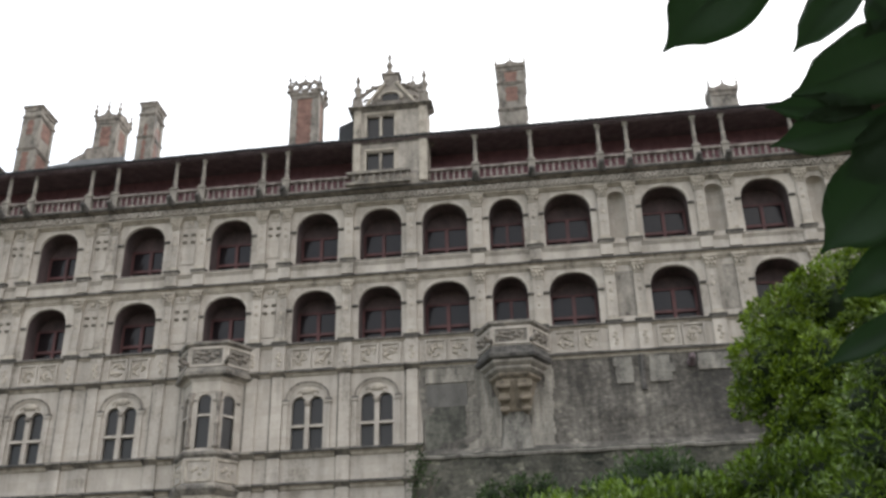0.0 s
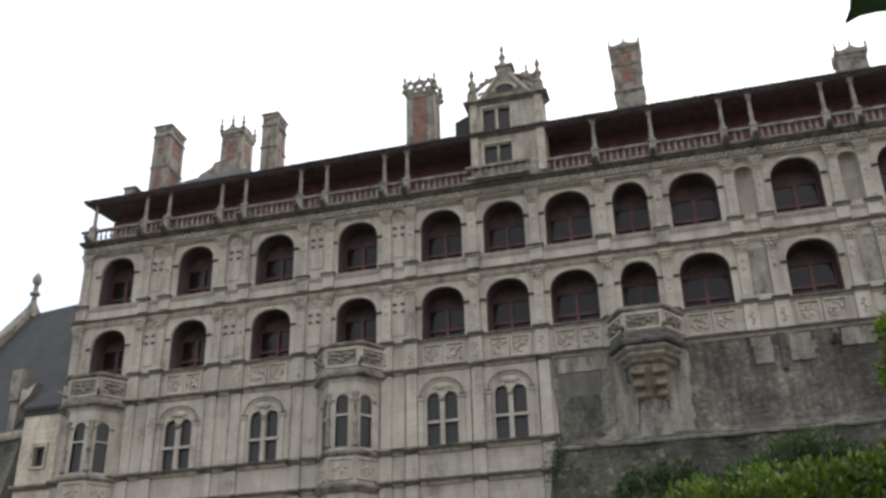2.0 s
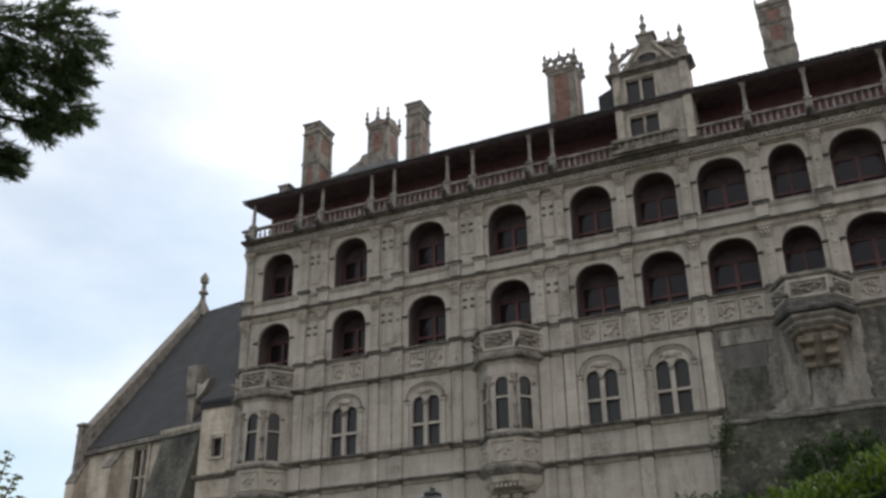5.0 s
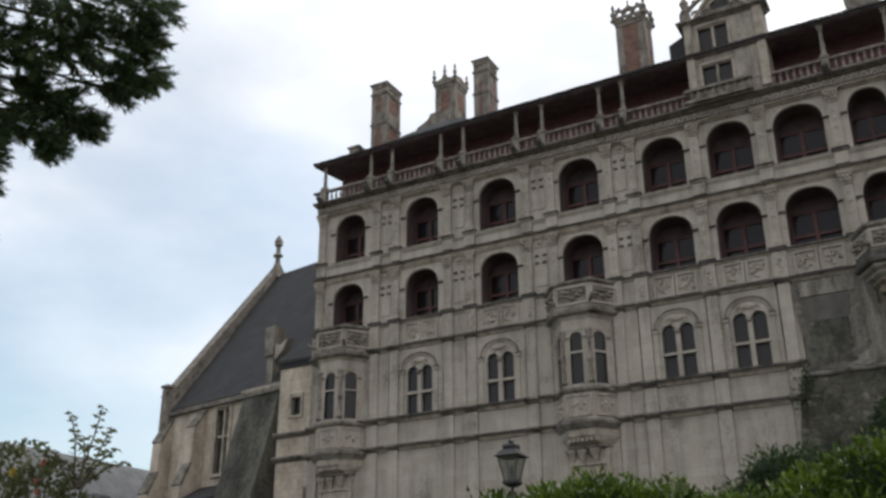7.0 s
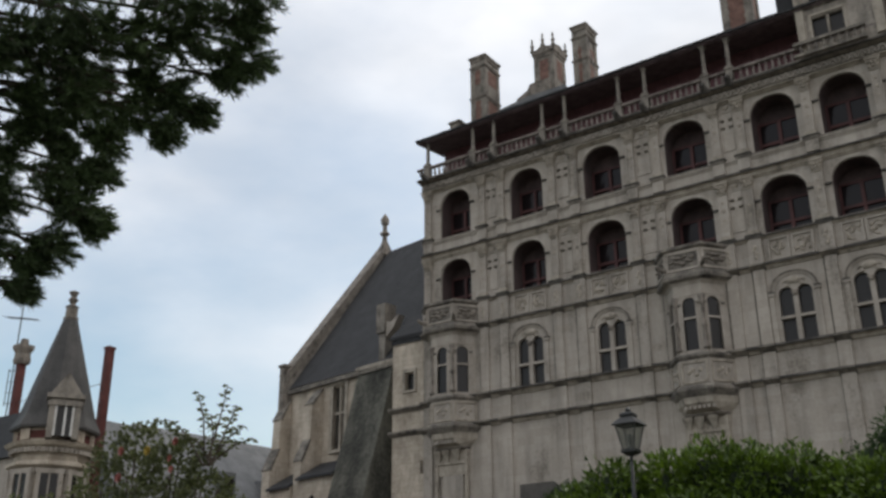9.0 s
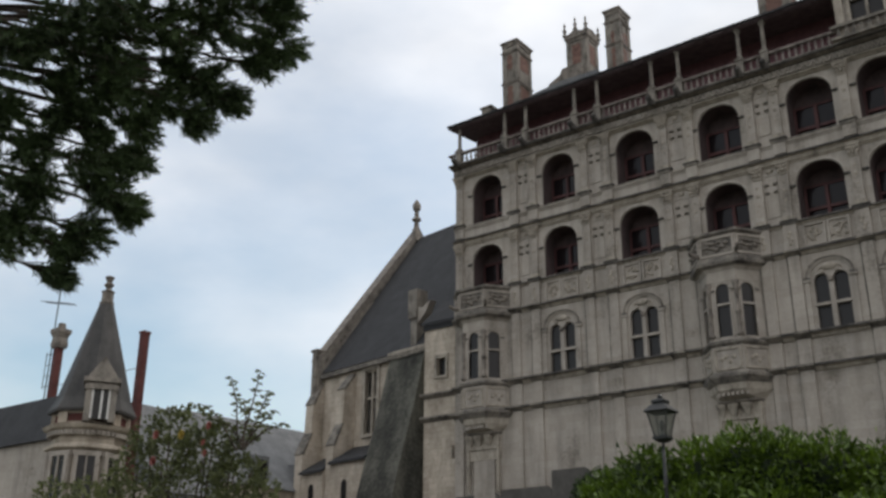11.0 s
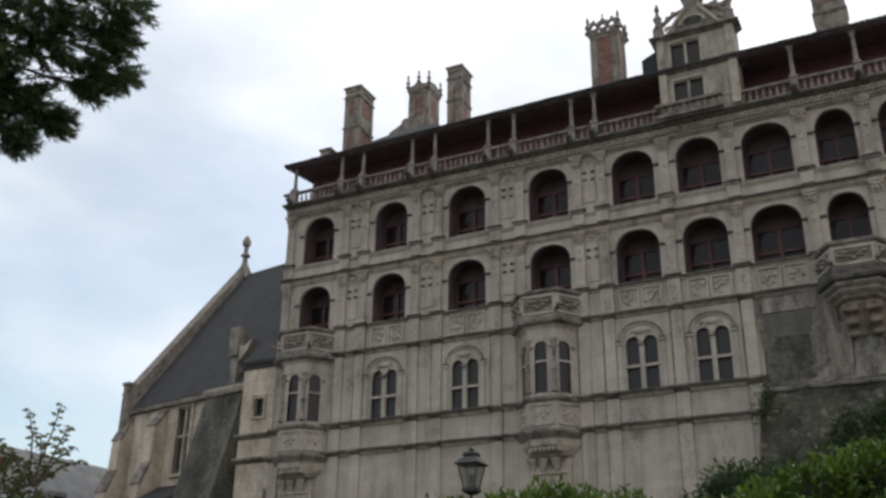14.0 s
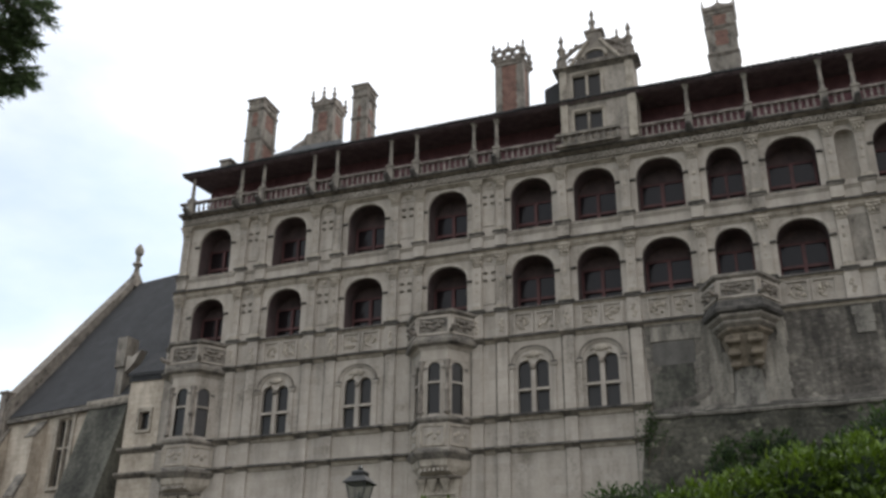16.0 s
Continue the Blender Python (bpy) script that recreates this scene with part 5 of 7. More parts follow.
chimney(-35.6, -34.4, 54.0, 55.9, 36.2, 42.35, bands=(38.7, 41.3), q=0.3, brick=False, panels=((40.0, 41.2, 0.28), (36.9, 38.6, 0.3)))
B = chimney(-32.95, -31.3, 59.0, 60.8, 39.0, 44.3, crown=1.0, brick=False, solid=True, panels=((41.9, 43.6, 0.42),))
chimney(-27.05, -26.05, 54.0, 55.5, 36.2, 41.75, bands=(38.8, 40.6), q=0.3, brick=False, panels=((39.1, 40.0, 0.34), (36.9, 38.7, 0.26)))
chimney(-16.45, -14.6, 54.0, 55.5, 36.6, 41.3, crown=1.0)
chimney(-2.5, -0.78, 54.0, 55.3, 36.6, 42.0, crown=0.5, bands=(38.4, 40.45), brick=False, q=0.4, solid=True, panels=((40.7, 41.5, 0.3), (39.2, 40.3, 0.42)))
chimney(10.95, 12.5, 54.0, 55.3, 36.6, 38.6, crown=0.6, brick=False, solid=True)
bm = bm_new()
loft(bm, [[(-34.5, y, 36.0), (-31.5, y, 36.0), (-31.5, y, 41.3), (-32.2, y, 41.6), (-33.2, y, 41.55), (-33.4, y, 41.1), (-34.4, y, 40.6)] for y in (58.5, 60.6)])
part("chimney_base", bm, CREST, B)
bm = bm_new()
box(bm, -38.0, -37.15, 54.6, 55.6, 33.8, 37.85)
box(bm, -38.1, -37.05, 54.5, 55.7, 37.85, 38.0)
part("low_chimney", bm, STACK, castle, "low stone chimney stub")

bm = bm_new()
tube(bm, [(-26.0, 54.0, 40.6), (-25.2, 53.0, 38.2), (-24.4, 51.6, 35.6)], 0.02, 4)
part("lightning_cable", bm, CAST, castle, "thin lightning cable from chimney to roof")
bm = bm_new()
loft(bm, [[(-38.5, y, 35.0), (-30.0, y, 35.0), (-30.0, y, 40.3), (-33.3, y, 40.35), (-37.0, y, 39.9)] for y in (58.2, 58.45)])
part("rear_roof", bm, ZINC, castle, "pale grey rear roof slope")

# ---- ground: one sheet to the horizon, rising towards the castle ----
def smooth01(t):
    t = min(1.0, max(0.0, t))
    return t * t * (3 - 2 * t)


def ground_z(x, y):
    return 7.0 * smooth01((y - 5) / 41) * smooth01((x + 58) / 22) * smooth01((140 - y) / 40)


bm = bm_new()
lines = [-2500, -900, -400, -200, -120, -90] + [v * 4 for v in range(-18, 19)] + [90, 120, 200, 400, 900, 2500]
rows = [[bm.verts.new((x, y + 20, ground_z(x, y + 20) + 0.05 * noise.noise((x * 0.3, y * 0.3, 0)))) for x in lines] for y in lines]
for a, b in zip(rows, rows[1:]):
    for i in range(len(lines) - 1):
        bm.faces.new((a[i], a[i + 1], b[i + 1], b[i]))
tagged(part("ground", bm, GRASS, None, "rough green grass rising towards the castle", True), category="ground", kind="structure")

# ---- chapel beyond the corner: steep slate roof, gable with coping, buttresses ----
chapel = tagged(new("chapel"), "pale stone chapel with steep dark slate roof and buttresses", "chapel")
E1 = Vector((-52.9, 54.5, 0))
AL, IN = Vector((0.986, -0.166, 0)), Vector((0.166, 0.986, 0))
CH_L, CH_W, EAVE, RIDGE = 13.6, 9.6, 19.65, 33.3


def cp(s, p, z):
    """A point of the chapel: s along its side wall from the far gable, p inwards, z up."""
    v = E1 + AL * s + IN * p
    return (v.x, v.y, z)


def cbox(bm, s0, s1, p0, p1, z0, z1):
    loft(bm, [[cp(s0, p0, z), cp(s1, p0, z), cp(s1, p1, z), cp(s0, p1, z)] for z in (z0, z1)])


WS0, WS1, WZ0, WZ1 = 5.15, 6.5, 14.4, 18.9
bm = bm_new()
cbox(bm, 0.0, WS0, 0, 0.7, -0.5, EAVE)
cbox(bm, WS1, CH_L, 0, 0.7, -0.5, EAVE)
cbox(bm, WS0, WS1, 0, 0.7, -0.5, WZ0)
cbox(bm, WS0, WS1, 0, 0.7, WZ1, EAVE)
cbox(bm, 0.0, CH_L, 2 * CH_W - 0.7, 2 * CH_W, -0.5, EAVE)
part("wall", bm, BUFF, chapel, split=True)
bm = bm_new()
for s in (-0.55, CH_L - 0.5):
    loft(bm, [[cp(k, 0.0, -0.5), cp(k, 2 * CH_W, -0.5), cp(k, 2 * CH_W, EAVE), cp(k, CH_W, RIDGE), cp(k, 0.0, EAVE)] for k in (s, s + 0.5)])
part("gable_wall", bm, BUFF, chapel, split=True)
bm = bm_new()
for s0, s1, over in ((0.0, CH_L, 0.0),):
    loft(bm, [[cp(k, -0.35, EAVE - 0.05), cp(k, CH_W, RIDGE + 0.25), cp(k, 2 * CH_W + 0.35, EAVE - 0.05), cp(k, CH_W, RIDGE)] for k in (s0, s1)])
part("roof", bm, SLATE, chapel, "steep dark slate roof")
bm = bm_new()
cbox(bm, 0.02, CH_L, -0.4, -0.02, EAVE - 0.45, EAVE - 0.12)
part("eaves_course", bm, LEDGE, chapel)
bm = bm_new()
for p0, p1, z0, z1 in ((-0.5, CH_W, EAVE + 1.2, RIDGE + 1.1), (2 * CH_W + 0.5, CH_W, EAVE + 1.2, RIDGE + 1.1)):
    loft(bm, [[cp(-0.75, p, z - 0.16), cp(0.0, p, z - 0.16), cp(0.0, p, z - 0.75), cp(-0.75, p, z - 0.75)] for p, z in ((p0, z0), (p1, z1))])
    loft(bm, [[cp(0.02, p, z - 1.15), cp(0.14, p, z - 1.15), cp(0.14, p, z - 1.42), cp(0.02, p, z - 1.42)] for p, z in ((p0, z0), (p1, z1))])
part("gable_coping", bm, STACK, chapel, "raised stone coping along the gable", split=True)
bm = bm_new()
for p0, p1 in ((-0.5, CH_W), (2 * CH_W + 0.5, CH_W)):
    loft(bm, [[cp(-1.05, p, z), cp(0.06, p, z), cp(0.06, p, z - 0.15), cp(-1.05, p, z - 0.15)] for p, z in ((p0, EAVE + 1.2), (p1, RIDGE + 1.1))])
    # dark filler stands in for the shade between coping and roof
    loft(bm, [[cp(-0.5, p, z - 0.74), cp(-0.04, p, z - 0.74), cp(-0.04, p, z - 2.6), cp(-0.5, p, z - 2.6)] for p, z in ((p0, EAVE + 1.2), (p1, RIDGE + 1.1))])
part("coping_cap", bm, CREST, chapel, "blackened cap of the gable coping and dark filler for the shaded gap", split=True)
bm = bm_new()
cbox(bm, -0.8, -0.2, -0.62, 0.3, EAVE - 1.8, EAVE + 1.75)
cbox(bm, -0.9, -0.1, -0.72, 0.4, EAVE + 1.75, EAVE + 1.95)
part("kneeler", bm, CREST, chapel)
bm = bm_new()
ax, ay, az = cp(-0.4, CH_W, RIDGE + 0.3)
turned(bm, ax, ay, az, [(0.7, -0.4), (0.36, 0.8), (0.24, 1.1), (0.2, 1.6), (0.44, 1.75), (0.4, 1.9), (0.2, 2.05), (0.2, 2.6), (0.36, 2.8), (0.38, 3.2), (0.22, 3.5), (0.05, 3.75)], 8)
part("finial", bm, CREST, chapel, "tall carved gable finial")


def buttress(s, w, steps, mat=BUFF):
    """steps: (out, z) from the ground up; each set-off slopes back."""
    bm = bm_new()
    prof = [(0.02, -0.5), (-steps[0][0], -0.5)] + [(-o, z) for o, z in steps] + [(0.02, steps[-1][1] + 0.7)]
    loft(bm, [[cp(k, p, z) for p, z in prof] for k in (s - w / 2, s + w / 2)])
    part("buttress", bm, mat, chapel, "stepped stone buttress")
    bm = bm_new()
    for (o, z), (o2, z2) in zip(steps[::2], steps[1::2]):
        loft(bm, [[cp(k, -o - 0.08, z), cp(k, -o2 - 0.02, z2 + 0.02), cp(k, -o2 + 0.12, z2 + 0.02), cp(k, -o + 0.1, z - 0.12)] for k in (s - w / 2 - 0.06, s + w / 2 + 0.06)])
    part("weathering", bm, LEDGE, chapel, split=True)


buttress(-0.35, 0.9, [(1.7, 13.4), (1.0, 15.0), (0.95, 17.2), (0.1, 18.9)])
buttress(3.55, 0.8, [(1.8, 13.6), (1.1, 15.2), (1.0, 17.8), (0.1, 19.0)])
bm = bm_new()
loft(bm, [[cp(8.1, 0.01, z), cp(11.8, 0.01, z), cp(11.8, -p, z), cp(8.1, -p, z)] for p, z in ((5.4, -0.5), (2.6, 10.6), (1.2, 15.5), (0.25, 19.3))])
part("raking_buttress", bm, DARKWALL, chapel, "large dark damp raking buttress")
bm = bm_new()
cbox(bm, 8.0, 12.0, -0.4, 0.05, 19.3, 19.75)
part("buttress_cap", bm, CARVED, chapel)
# tall mullioned window
bm = bm_new()
cbox(bm, WS0 - 0.3, WS0, -0.12, 0.3, WZ0 - 0.1, WZ1 + 0.1)
cbox(bm, WS1, WS1 + 0.3, -0.12, 0.3, WZ0 - 0.1, WZ1 + 0.1)
cbox(bm, WS0 - 0.34, WS1 + 0.34, -0.16, 0.3, WZ1 + 0.1, WZ1 + 0.4)
cbox(bm, WS0 - 0.2, WS1 + 0.2, -0.2, 0.3, WZ0 - 0.3, WZ0 - 0.1)
cbox(bm, (WS0 + WS1) / 2 - 0.08, (WS0 + WS1) / 2 + 0.08, 0.05, 0.3, WZ0, WZ1)
cbox(bm, WS0, WS1, 0.08, 0.28, 16.9, 17.05)
win = part("window", bm, CARVED, chapel, "tall mullioned stone window")
bm = bm_new()
cbox(bm, WS0, WS1, 0.31, 0.34, WZ0, WZ1)
part("pane", bm, PANE, win)
# low lean-to along the foot of the wall
bm = bm_new()
cbox(bm, 0.6, 3.1, -2.0, 0.0, -0.5, 11.8)
cbox(bm, 4.0, 7.9, -2.0, 0.0, -0.5, 12.2)
part("lean_to", bm, BUFF, chapel, split=True)
bm = bm_new()
for s0, s1, z in ((0.5, 3.15, 11.8), (3.95, 8.0, 12.2)):
    loft(bm, [[cp(k, -2.25, z - 0.1), cp(k, -0.01, z + 1.2), cp(k, -0.01, z + 1.38), cp(k, -2.25, z + 0.08)] for k in (s0, s1)])
part("lean_to_roof", bm, SLATE, chapel, split=True)
for s in (1.8, 5.6):
    bm = bm_new()
    curve = arch_curve(s - 0.3, s + 0.3, 10.5, 11.0, 8)
    loft(bm, [[cp(x, -2.03, z) for x, z in [(s - 0.3, 8.9)] + curve + [(s + 0.3, 8.9)]], [cp(x, -1.9, z) for x, z in [(s - 0.3, 8.9)] + curve + [(s + 0.3, 8.9)]]])
    part("small_window", bm, PANE, chapel)

# pier and pale gablet on the roof's foot
bm = bm_new()
cbox(bm, 10.1, 10.7, -0.1, 0.7, 19.7, 21.9)
cbox(bm, 9.95, 10.85, -0.25, 0.8, 21.9, 24.0)
part("roof_pier", bm, STACK, chapel, "square stone pier standing on the eaves")
bm = bm_new()
loft(bm, [[cp(10.85, p, 22.7), cp(11.3, p, 22.5), cp(12.1, p, 22.9), cp(11.6, p, 22.1), cp(10.85, p, 21.5)] for p in (-0.1, 0.5)])
part("flying_stone", bm, STONE, chapel)

# link block between chapel and castle
link = tagged(new("link_building"), "narrow buff stone block between chapel and castle", "building")
LY = 51.3
bm = bm_new()
box(bm, -40.55, -39.5, LY, 53.5, -0.5, 20.6)
box(bm, -38.75, -36.97, LY, 53.5, -0.5, 20.6)
box(bm, -39.5, -38.75, LY, 53.5, -0.5, 17.0)
box(bm, -39.5, -38.75, LY, 53.5, 18.2, 20.6)
box(bm, -39.5, -38.75, LY + 0.4, 53.5, 17.0, 18.2)
part("wall", bm, BUFF, link, split=True)
bm = bm_new()
box(bm, -39.5, -38.75, LY + 0.3, LY + 0.33, 17.0, 18.2)
wob = part("window", bm, PANE, link, "small dark square window")
bm = bm_new()
box(bm, -39.68, -38.55, LY - 0.1, LY + 0.01, 18.2, 18.45)
box(bm, -39.68, -38.55, LY - 0.12, LY + 0.01, 16.85, 17.0)
box(bm, -39.68, -39.5, LY - 0.08, LY + 0.01, 17.0, 18.2)
box(bm, -38.75, -38.58, LY - 0.08, LY + 0.01, 17.0, 18.2)
part("frame", bm, CARVED, wob, split=True)
for z in (15.55, 14.0):
    bm = bm_new()
    band(bm, -40.7, -36.97, [(LY + 0.01, z), (LY - 0.2, z + 0.12), (LY - 0.32, z + 0.24), (LY - 0.3, z + 0.34), (LY + 0.01, z + 0.38)])
    part("string_course", bm, LEDGE, link)
bm = bm_new()
box(bm, -40.62, -37.0, LY - 0.1, LY + 0.02, 20.25, 20.6)
loft(bm, [[(-40.7, LY - 0.2, z), (-36.98, LY - 0.2, z), (-36.98, 53.6, z + 2.2), (-40.7, 53.6, z + 2.2)] for z in (20.6, 20.8)])
part("roof", bm, SLATE, link)

bm = bm_new()
box(bm, -38.25, -37.78, LY - 0.02, LY + 0.05, 11.5, 12.35)
part("blocked_opening", bm, BUFF_SCROLL, link, "small blocked opening in darker stone")

# ---- house with a corner turret ----
house = tagged(new("turret_house"), "town house with slate turret and tall red brick chimneys", "house")
TX, TY, TR = -33.6, 22.1, 1.52
BASE = -0.5


def octagon(r, z, cx=TX, cy=TY, turn=0.12):
    return [(cx + r * math.cos(turn + math.pi * k / 4), cy + r * math.sin(turn + math.pi * k / 4), z) for k in range(8)]


bm = bm_new()
loft(bm, [octagon(TR - 0.2, BASE), octagon(TR - 0.2, 8.95)])
part("turret_wall", bm, BUFF, house, "pale stone turret wall")
bm = bm_new()
loft(bm, [octagon(TR - 0.17, 7.5), octagon(TR + 0.05, 7.6), octagon(TR + 0.05, 7.7), octagon(TR - 0.1, 7.76)])
loft(bm, [octagon(TR - 0.1, 8.2), octagon(TR + 0.12, 8.3), octagon(TR + 0.2, 8.42), octagon(TR - 0.15, 8.5)])
part("cornice", bm, BUFF, house, split=True)
bm = bm_new()
for k in range(48):
    a = 2 * math.pi * k / 48
    box(bm, TX + (TR - 0.1) * math.cos(a) - 0.07, TX + (TR - 0.1) * math.cos(a) + 0.07, TY + (TR - 0.1) * math.sin(a) - 0.07, TY + (TR - 0.1) * math.sin(a) + 0.07, 8.06, 8.22)
tagged(part("dentil_row", bm, STONE, house), kind="stuff")
bm = bm_new()
loft(bm, [octagon(TR - 0.17, 8.58), octagon(TR - 0.17, 8.86)])
part("brick_band", bm, REDBRICK, house)
for k in range(8):
    a0 = 0.12 + math.pi * k / 4
    for da in (-0.16, 0.0):
        bm = bm_new()
        turned(bm, TX + (TR - 0.2) * math.cos(a0 + da + 0.08), TY + (TR - 0.2) * math.sin(a0 + da + 0.08), 8.52, [(0.13, 0), (0.13, 0.4)], 4)
        part("corner_block", bm, BUFF, house)
bm = bm_new()
loft(bm, [octagon(TR + 0.08, 8.95), octagon(TR + 0.1, 9.04), octagon(TR - 0.13, 9.5), octagon(0.26, 13.45)])
part("turret_roof", bm, TURRET_SLATE, house, "steep eight-sided slate spire")
bm = bm_new()
loft(bm, [octagon(0.27, 13.4), octagon(0.29, 13.5), octagon(0.23, 13.56), octagon(0.22, 13.9), octagon(0.27, 13.96), octagon(0.12, 14.02)])
turned(bm, TX, TY, 13.95, [(0.18, 0), (0.1, 0.15), (0.2, 0.3), (0.1, 0.42), (0.16, 0.55), (0.2, 0.62), (0.03, 0.7)], 8)
part("finial", bm, CREST, house)
# lucarne facing the garden
toward = Vector((0 - TX, 0 - TY, 0)).normalized()
side = Vector((-toward.y, toward.x, 0))


def hp(a, d, z):
    v = Vector((TX, TY, 0)) + side * (a + 0.22) + toward * d
    return (v.x, v.y, z)


bm = bm_new()
for a0, a1 in ((-0.55, -0.33), (0.33, 0.55)):
    loft(bm, [[hp(a0, 0.6, z), hp(a1, 0.6, z), hp(a1, TR + 0.22, z), hp(a0, TR + 0.22, z)] for z in (8.5, 9.7)])
loft(bm, [[hp(-0.6, d, 9.68), hp(0.6, d, 9.68), hp(0.6, d, 9.86), hp(-0.6, d, 9.86)] for d in (0.5, TR + 0.27)])
loft(bm, [[hp(-0.66, d, 9.95), hp(0.66, d, 9.95), hp(0.66, d, 10.1), hp(-0.66, d, 10.1)] for d in (0.4, TR + 0.33)])
loft(bm, [[hp(-0.5, d, 9.86), hp(0.5, d, 9.86), hp(0.5, d, 9.95), hp(-0.5, d, 9.95)] for d in (0.4, TR + 0.2)])
luc = part("lucarne", bm, STACK, house, "stone gabled lucarne window", split=True)
bm = bm_new()
loft(bm, [[hp(-0.56, d, 10.1), hp(0.56, d, 10.1), hp(0.0, d, 10.95)] for d in (0.3, TR + 0.2)])
part("lucarne_gable", bm, STACK, luc)
bm = bm_new()
loft(bm, [[hp(-0.33, 0.6, z), hp(0.33, 0.6, z), hp(0.33, TR + 0.13, z), hp(-0.33, TR + 0.13, z)] for z in (8.6, 9.7)])
part("pane", bm, PANE, luc)
bm = bm_new()
for a in (-0.33, 0.0, 0.26):
    loft(bm, [[hp(a, TR + 0.132, z), hp(a + 0.07, TR + 0.132, z), hp(a + 0.07, TR + 0.19, z), hp(a, TR + 0.19, z)] for z in (8.6, 9.68)])
part("frame", bm, WHITEPAINT, luc, split=True)
for k in range(-3, 4):
    ang = math.atan2(toward.y, toward.x) + k * math.pi / 4
    d, s = Vector((math.cos(ang), math.sin(ang), 0)), Vector((-math.sin(ang), math.cos(ang), 0))
    c = Vector((TX, TY, 0))
    r = TR - 0.28
    bm = bm_new()
    ring = [c + d * (r - 0.1) + s * -0.3, c + d * (r - 0.1) + s * 0.3, c + d * (r + 0.1) + s * 0.3, c + d * (r + 0.1) + s * -0.3]
    loft(bm, [[(v.x, v.y, z) for v in ring] for z in (5.0, 7.3)])
    wob = part("window", bm, PANE, house, "tall dark turret window")
    bm = bm_new()
    for a0, a1, z0, z1 in ((-0.45, -0.3, 4.9, 7.3), (0.3, 0.45, 4.9, 7.3), (-0.5, 0.5, 7.3, 7.48), (-0.03, 0.03, 5.0, 7.3)):
        ring = [c + d * (r - 0.1) + s * a0, c + d * (r - 0.1) + s * a1, c + d * (r + 0.16) + s * a1, c + d * (r + 0.16) + s * a0]
        loft(bm, [[(v.x, v.y, z) for v in ring] for z in (z0, z1)])
    part("frame", bm, STONE, wob, split=True)
# main body behind the turret
bm = bm_new()
box(bm, -50.0, -36.6, 22.6, 25.4, BASE, 8.6)
box(bm, -36.55, -33.6, 23.6, 25.3, BASE, 6.7)
part("wall", bm, STONE, house, split=True)
bm = bm_new()
loft(bm, [[(x, 22.4, 8.5), (x, 25.6, 8.5), (x, 24.6, 10.6), (x, 23.4, 10.6)] for x in (-50.2, -36.4)])
part("roof", bm, SLATE, house, "slate mansard roof", split=True)
for x0, x1, y0, y1, z0, z1, mat in ((-35.08, -34.78, 24.85, 25.15, 6.6, 13.1, REDBRICK), (-41.55, -41.23, 24.86, 25.18, 9.0, 14.1, REDBRICK)):
    bm = bm_new()
    box(bm, x0, x1, y0, y1, z0, z1)
    ob = part("chimney", bm, mat, house, "tall slim red brick chimney")
    bm = bm_new()
    box(bm, x0 - 0.03, x1 + 0.03, y0 - 0.03, y1 + 0.03, z1, z1 + 0.12)
    part("cap", bm, mat, ob)
bm = bm_new()
loft(bm, [[(-41.39 + sx * r, 25.02 + sy * r, z) for sx, sy in ((-1, -1), (1, -1), (1, 1), (-1, 1))] for r, z in ((0.24, 13.5), (0.28, 13.65), (0.24, 14.0), (0.34, 14.25), (0.34, 14.4), (0.14, 14.45), (0.12, 14.7))])
part("stone_cap", bm, CREST, house)
bm = bm_new()
tube(bm, [(-41.85, 24.9, 9.0), (-41.75, 24.9, 16.3)], 0.03, 5)
tube(bm, [(-42.6, 24.7, 15.9), (-40.9, 25.2, 15.6)], 0.02, 4)
for k in range(6):
    tube(bm, [(-42.5 + k * 0.28, 24.4 + k * 0.09, 15.88 - 0.05 * k), (-42.5 + k * 0.28, 25.0 + k * 0.09, 15.88 - 0.05 * k)], 0.015, 4)
part("aerial", bm, CAST, house, "thin television aerial on a mast")
bm = bm_new()
tube(bm, [(-41.3, 25.0, 11.75), (-38.1, 25.0, 11.62), (-35.0, 25.0, 11.7)], 0.014, 4)
part("cable", bm, CAST, house, "thin cable between the chimneys")
bm = bm_new()
tube(bm, [(-41.85, 24.75, 11.6), (-41.85, 24.75, 13.3)], 0.02, 4)
for z in (11.7, 12.2, 12.7, 13.2):
    tube(bm, [(-41.85, 24.75, z), (-41.4, 24.85, z)], 0.018, 4)
part("mast_bracket", bm, CAST, house)

house.matrix_basis = shift(0, 0, 1.6) @ Matrix.Scale(1.3, 4) @ shift(0, 0, -1.6)

# ---- grey-roofed house farther off ----
far = tagged(new("far_house"), "distant pale house with grey pitched roof", "house")
bm = bm_new()
box(bm, -66.0, -54.0, 46.0, 74.0, -0.5, 10.8)
part("wall", bm, BUFF, far, split=True)
bm = bm_new()
loft(bm, [[(-66.4, y, 10.7), (-60.0, y, z), (-53.6, y, 10.7)] for y, z in ((45.6, 16.5), (74.4, 17.0))])
part("roof", bm, ZINC, far, "grey pitched roof")
for y in (50.0, 55.0, 60.0):
    bm = bm_new()
    box(bm, -56.6, -54.3, y - 0.7, y + 0.7, 10.9, 13.0)
    ob = part("roof_dormer", bm, ZINC, far)
    bm = bm_new()
    box(bm, -54.31, -54.25, y - 0.45, y + 0.45, 11.2, 12.7)
    part("pane", bm, PANE, ob)
for y in (49.0, 54.0, 59.0):
    bm = bm_new()
    box(bm, -54.06, -53.95, y - 0.6, y + 0.6, 6.6, 9.0)
    part("window", bm, PANE, far)
bm = bm_new()
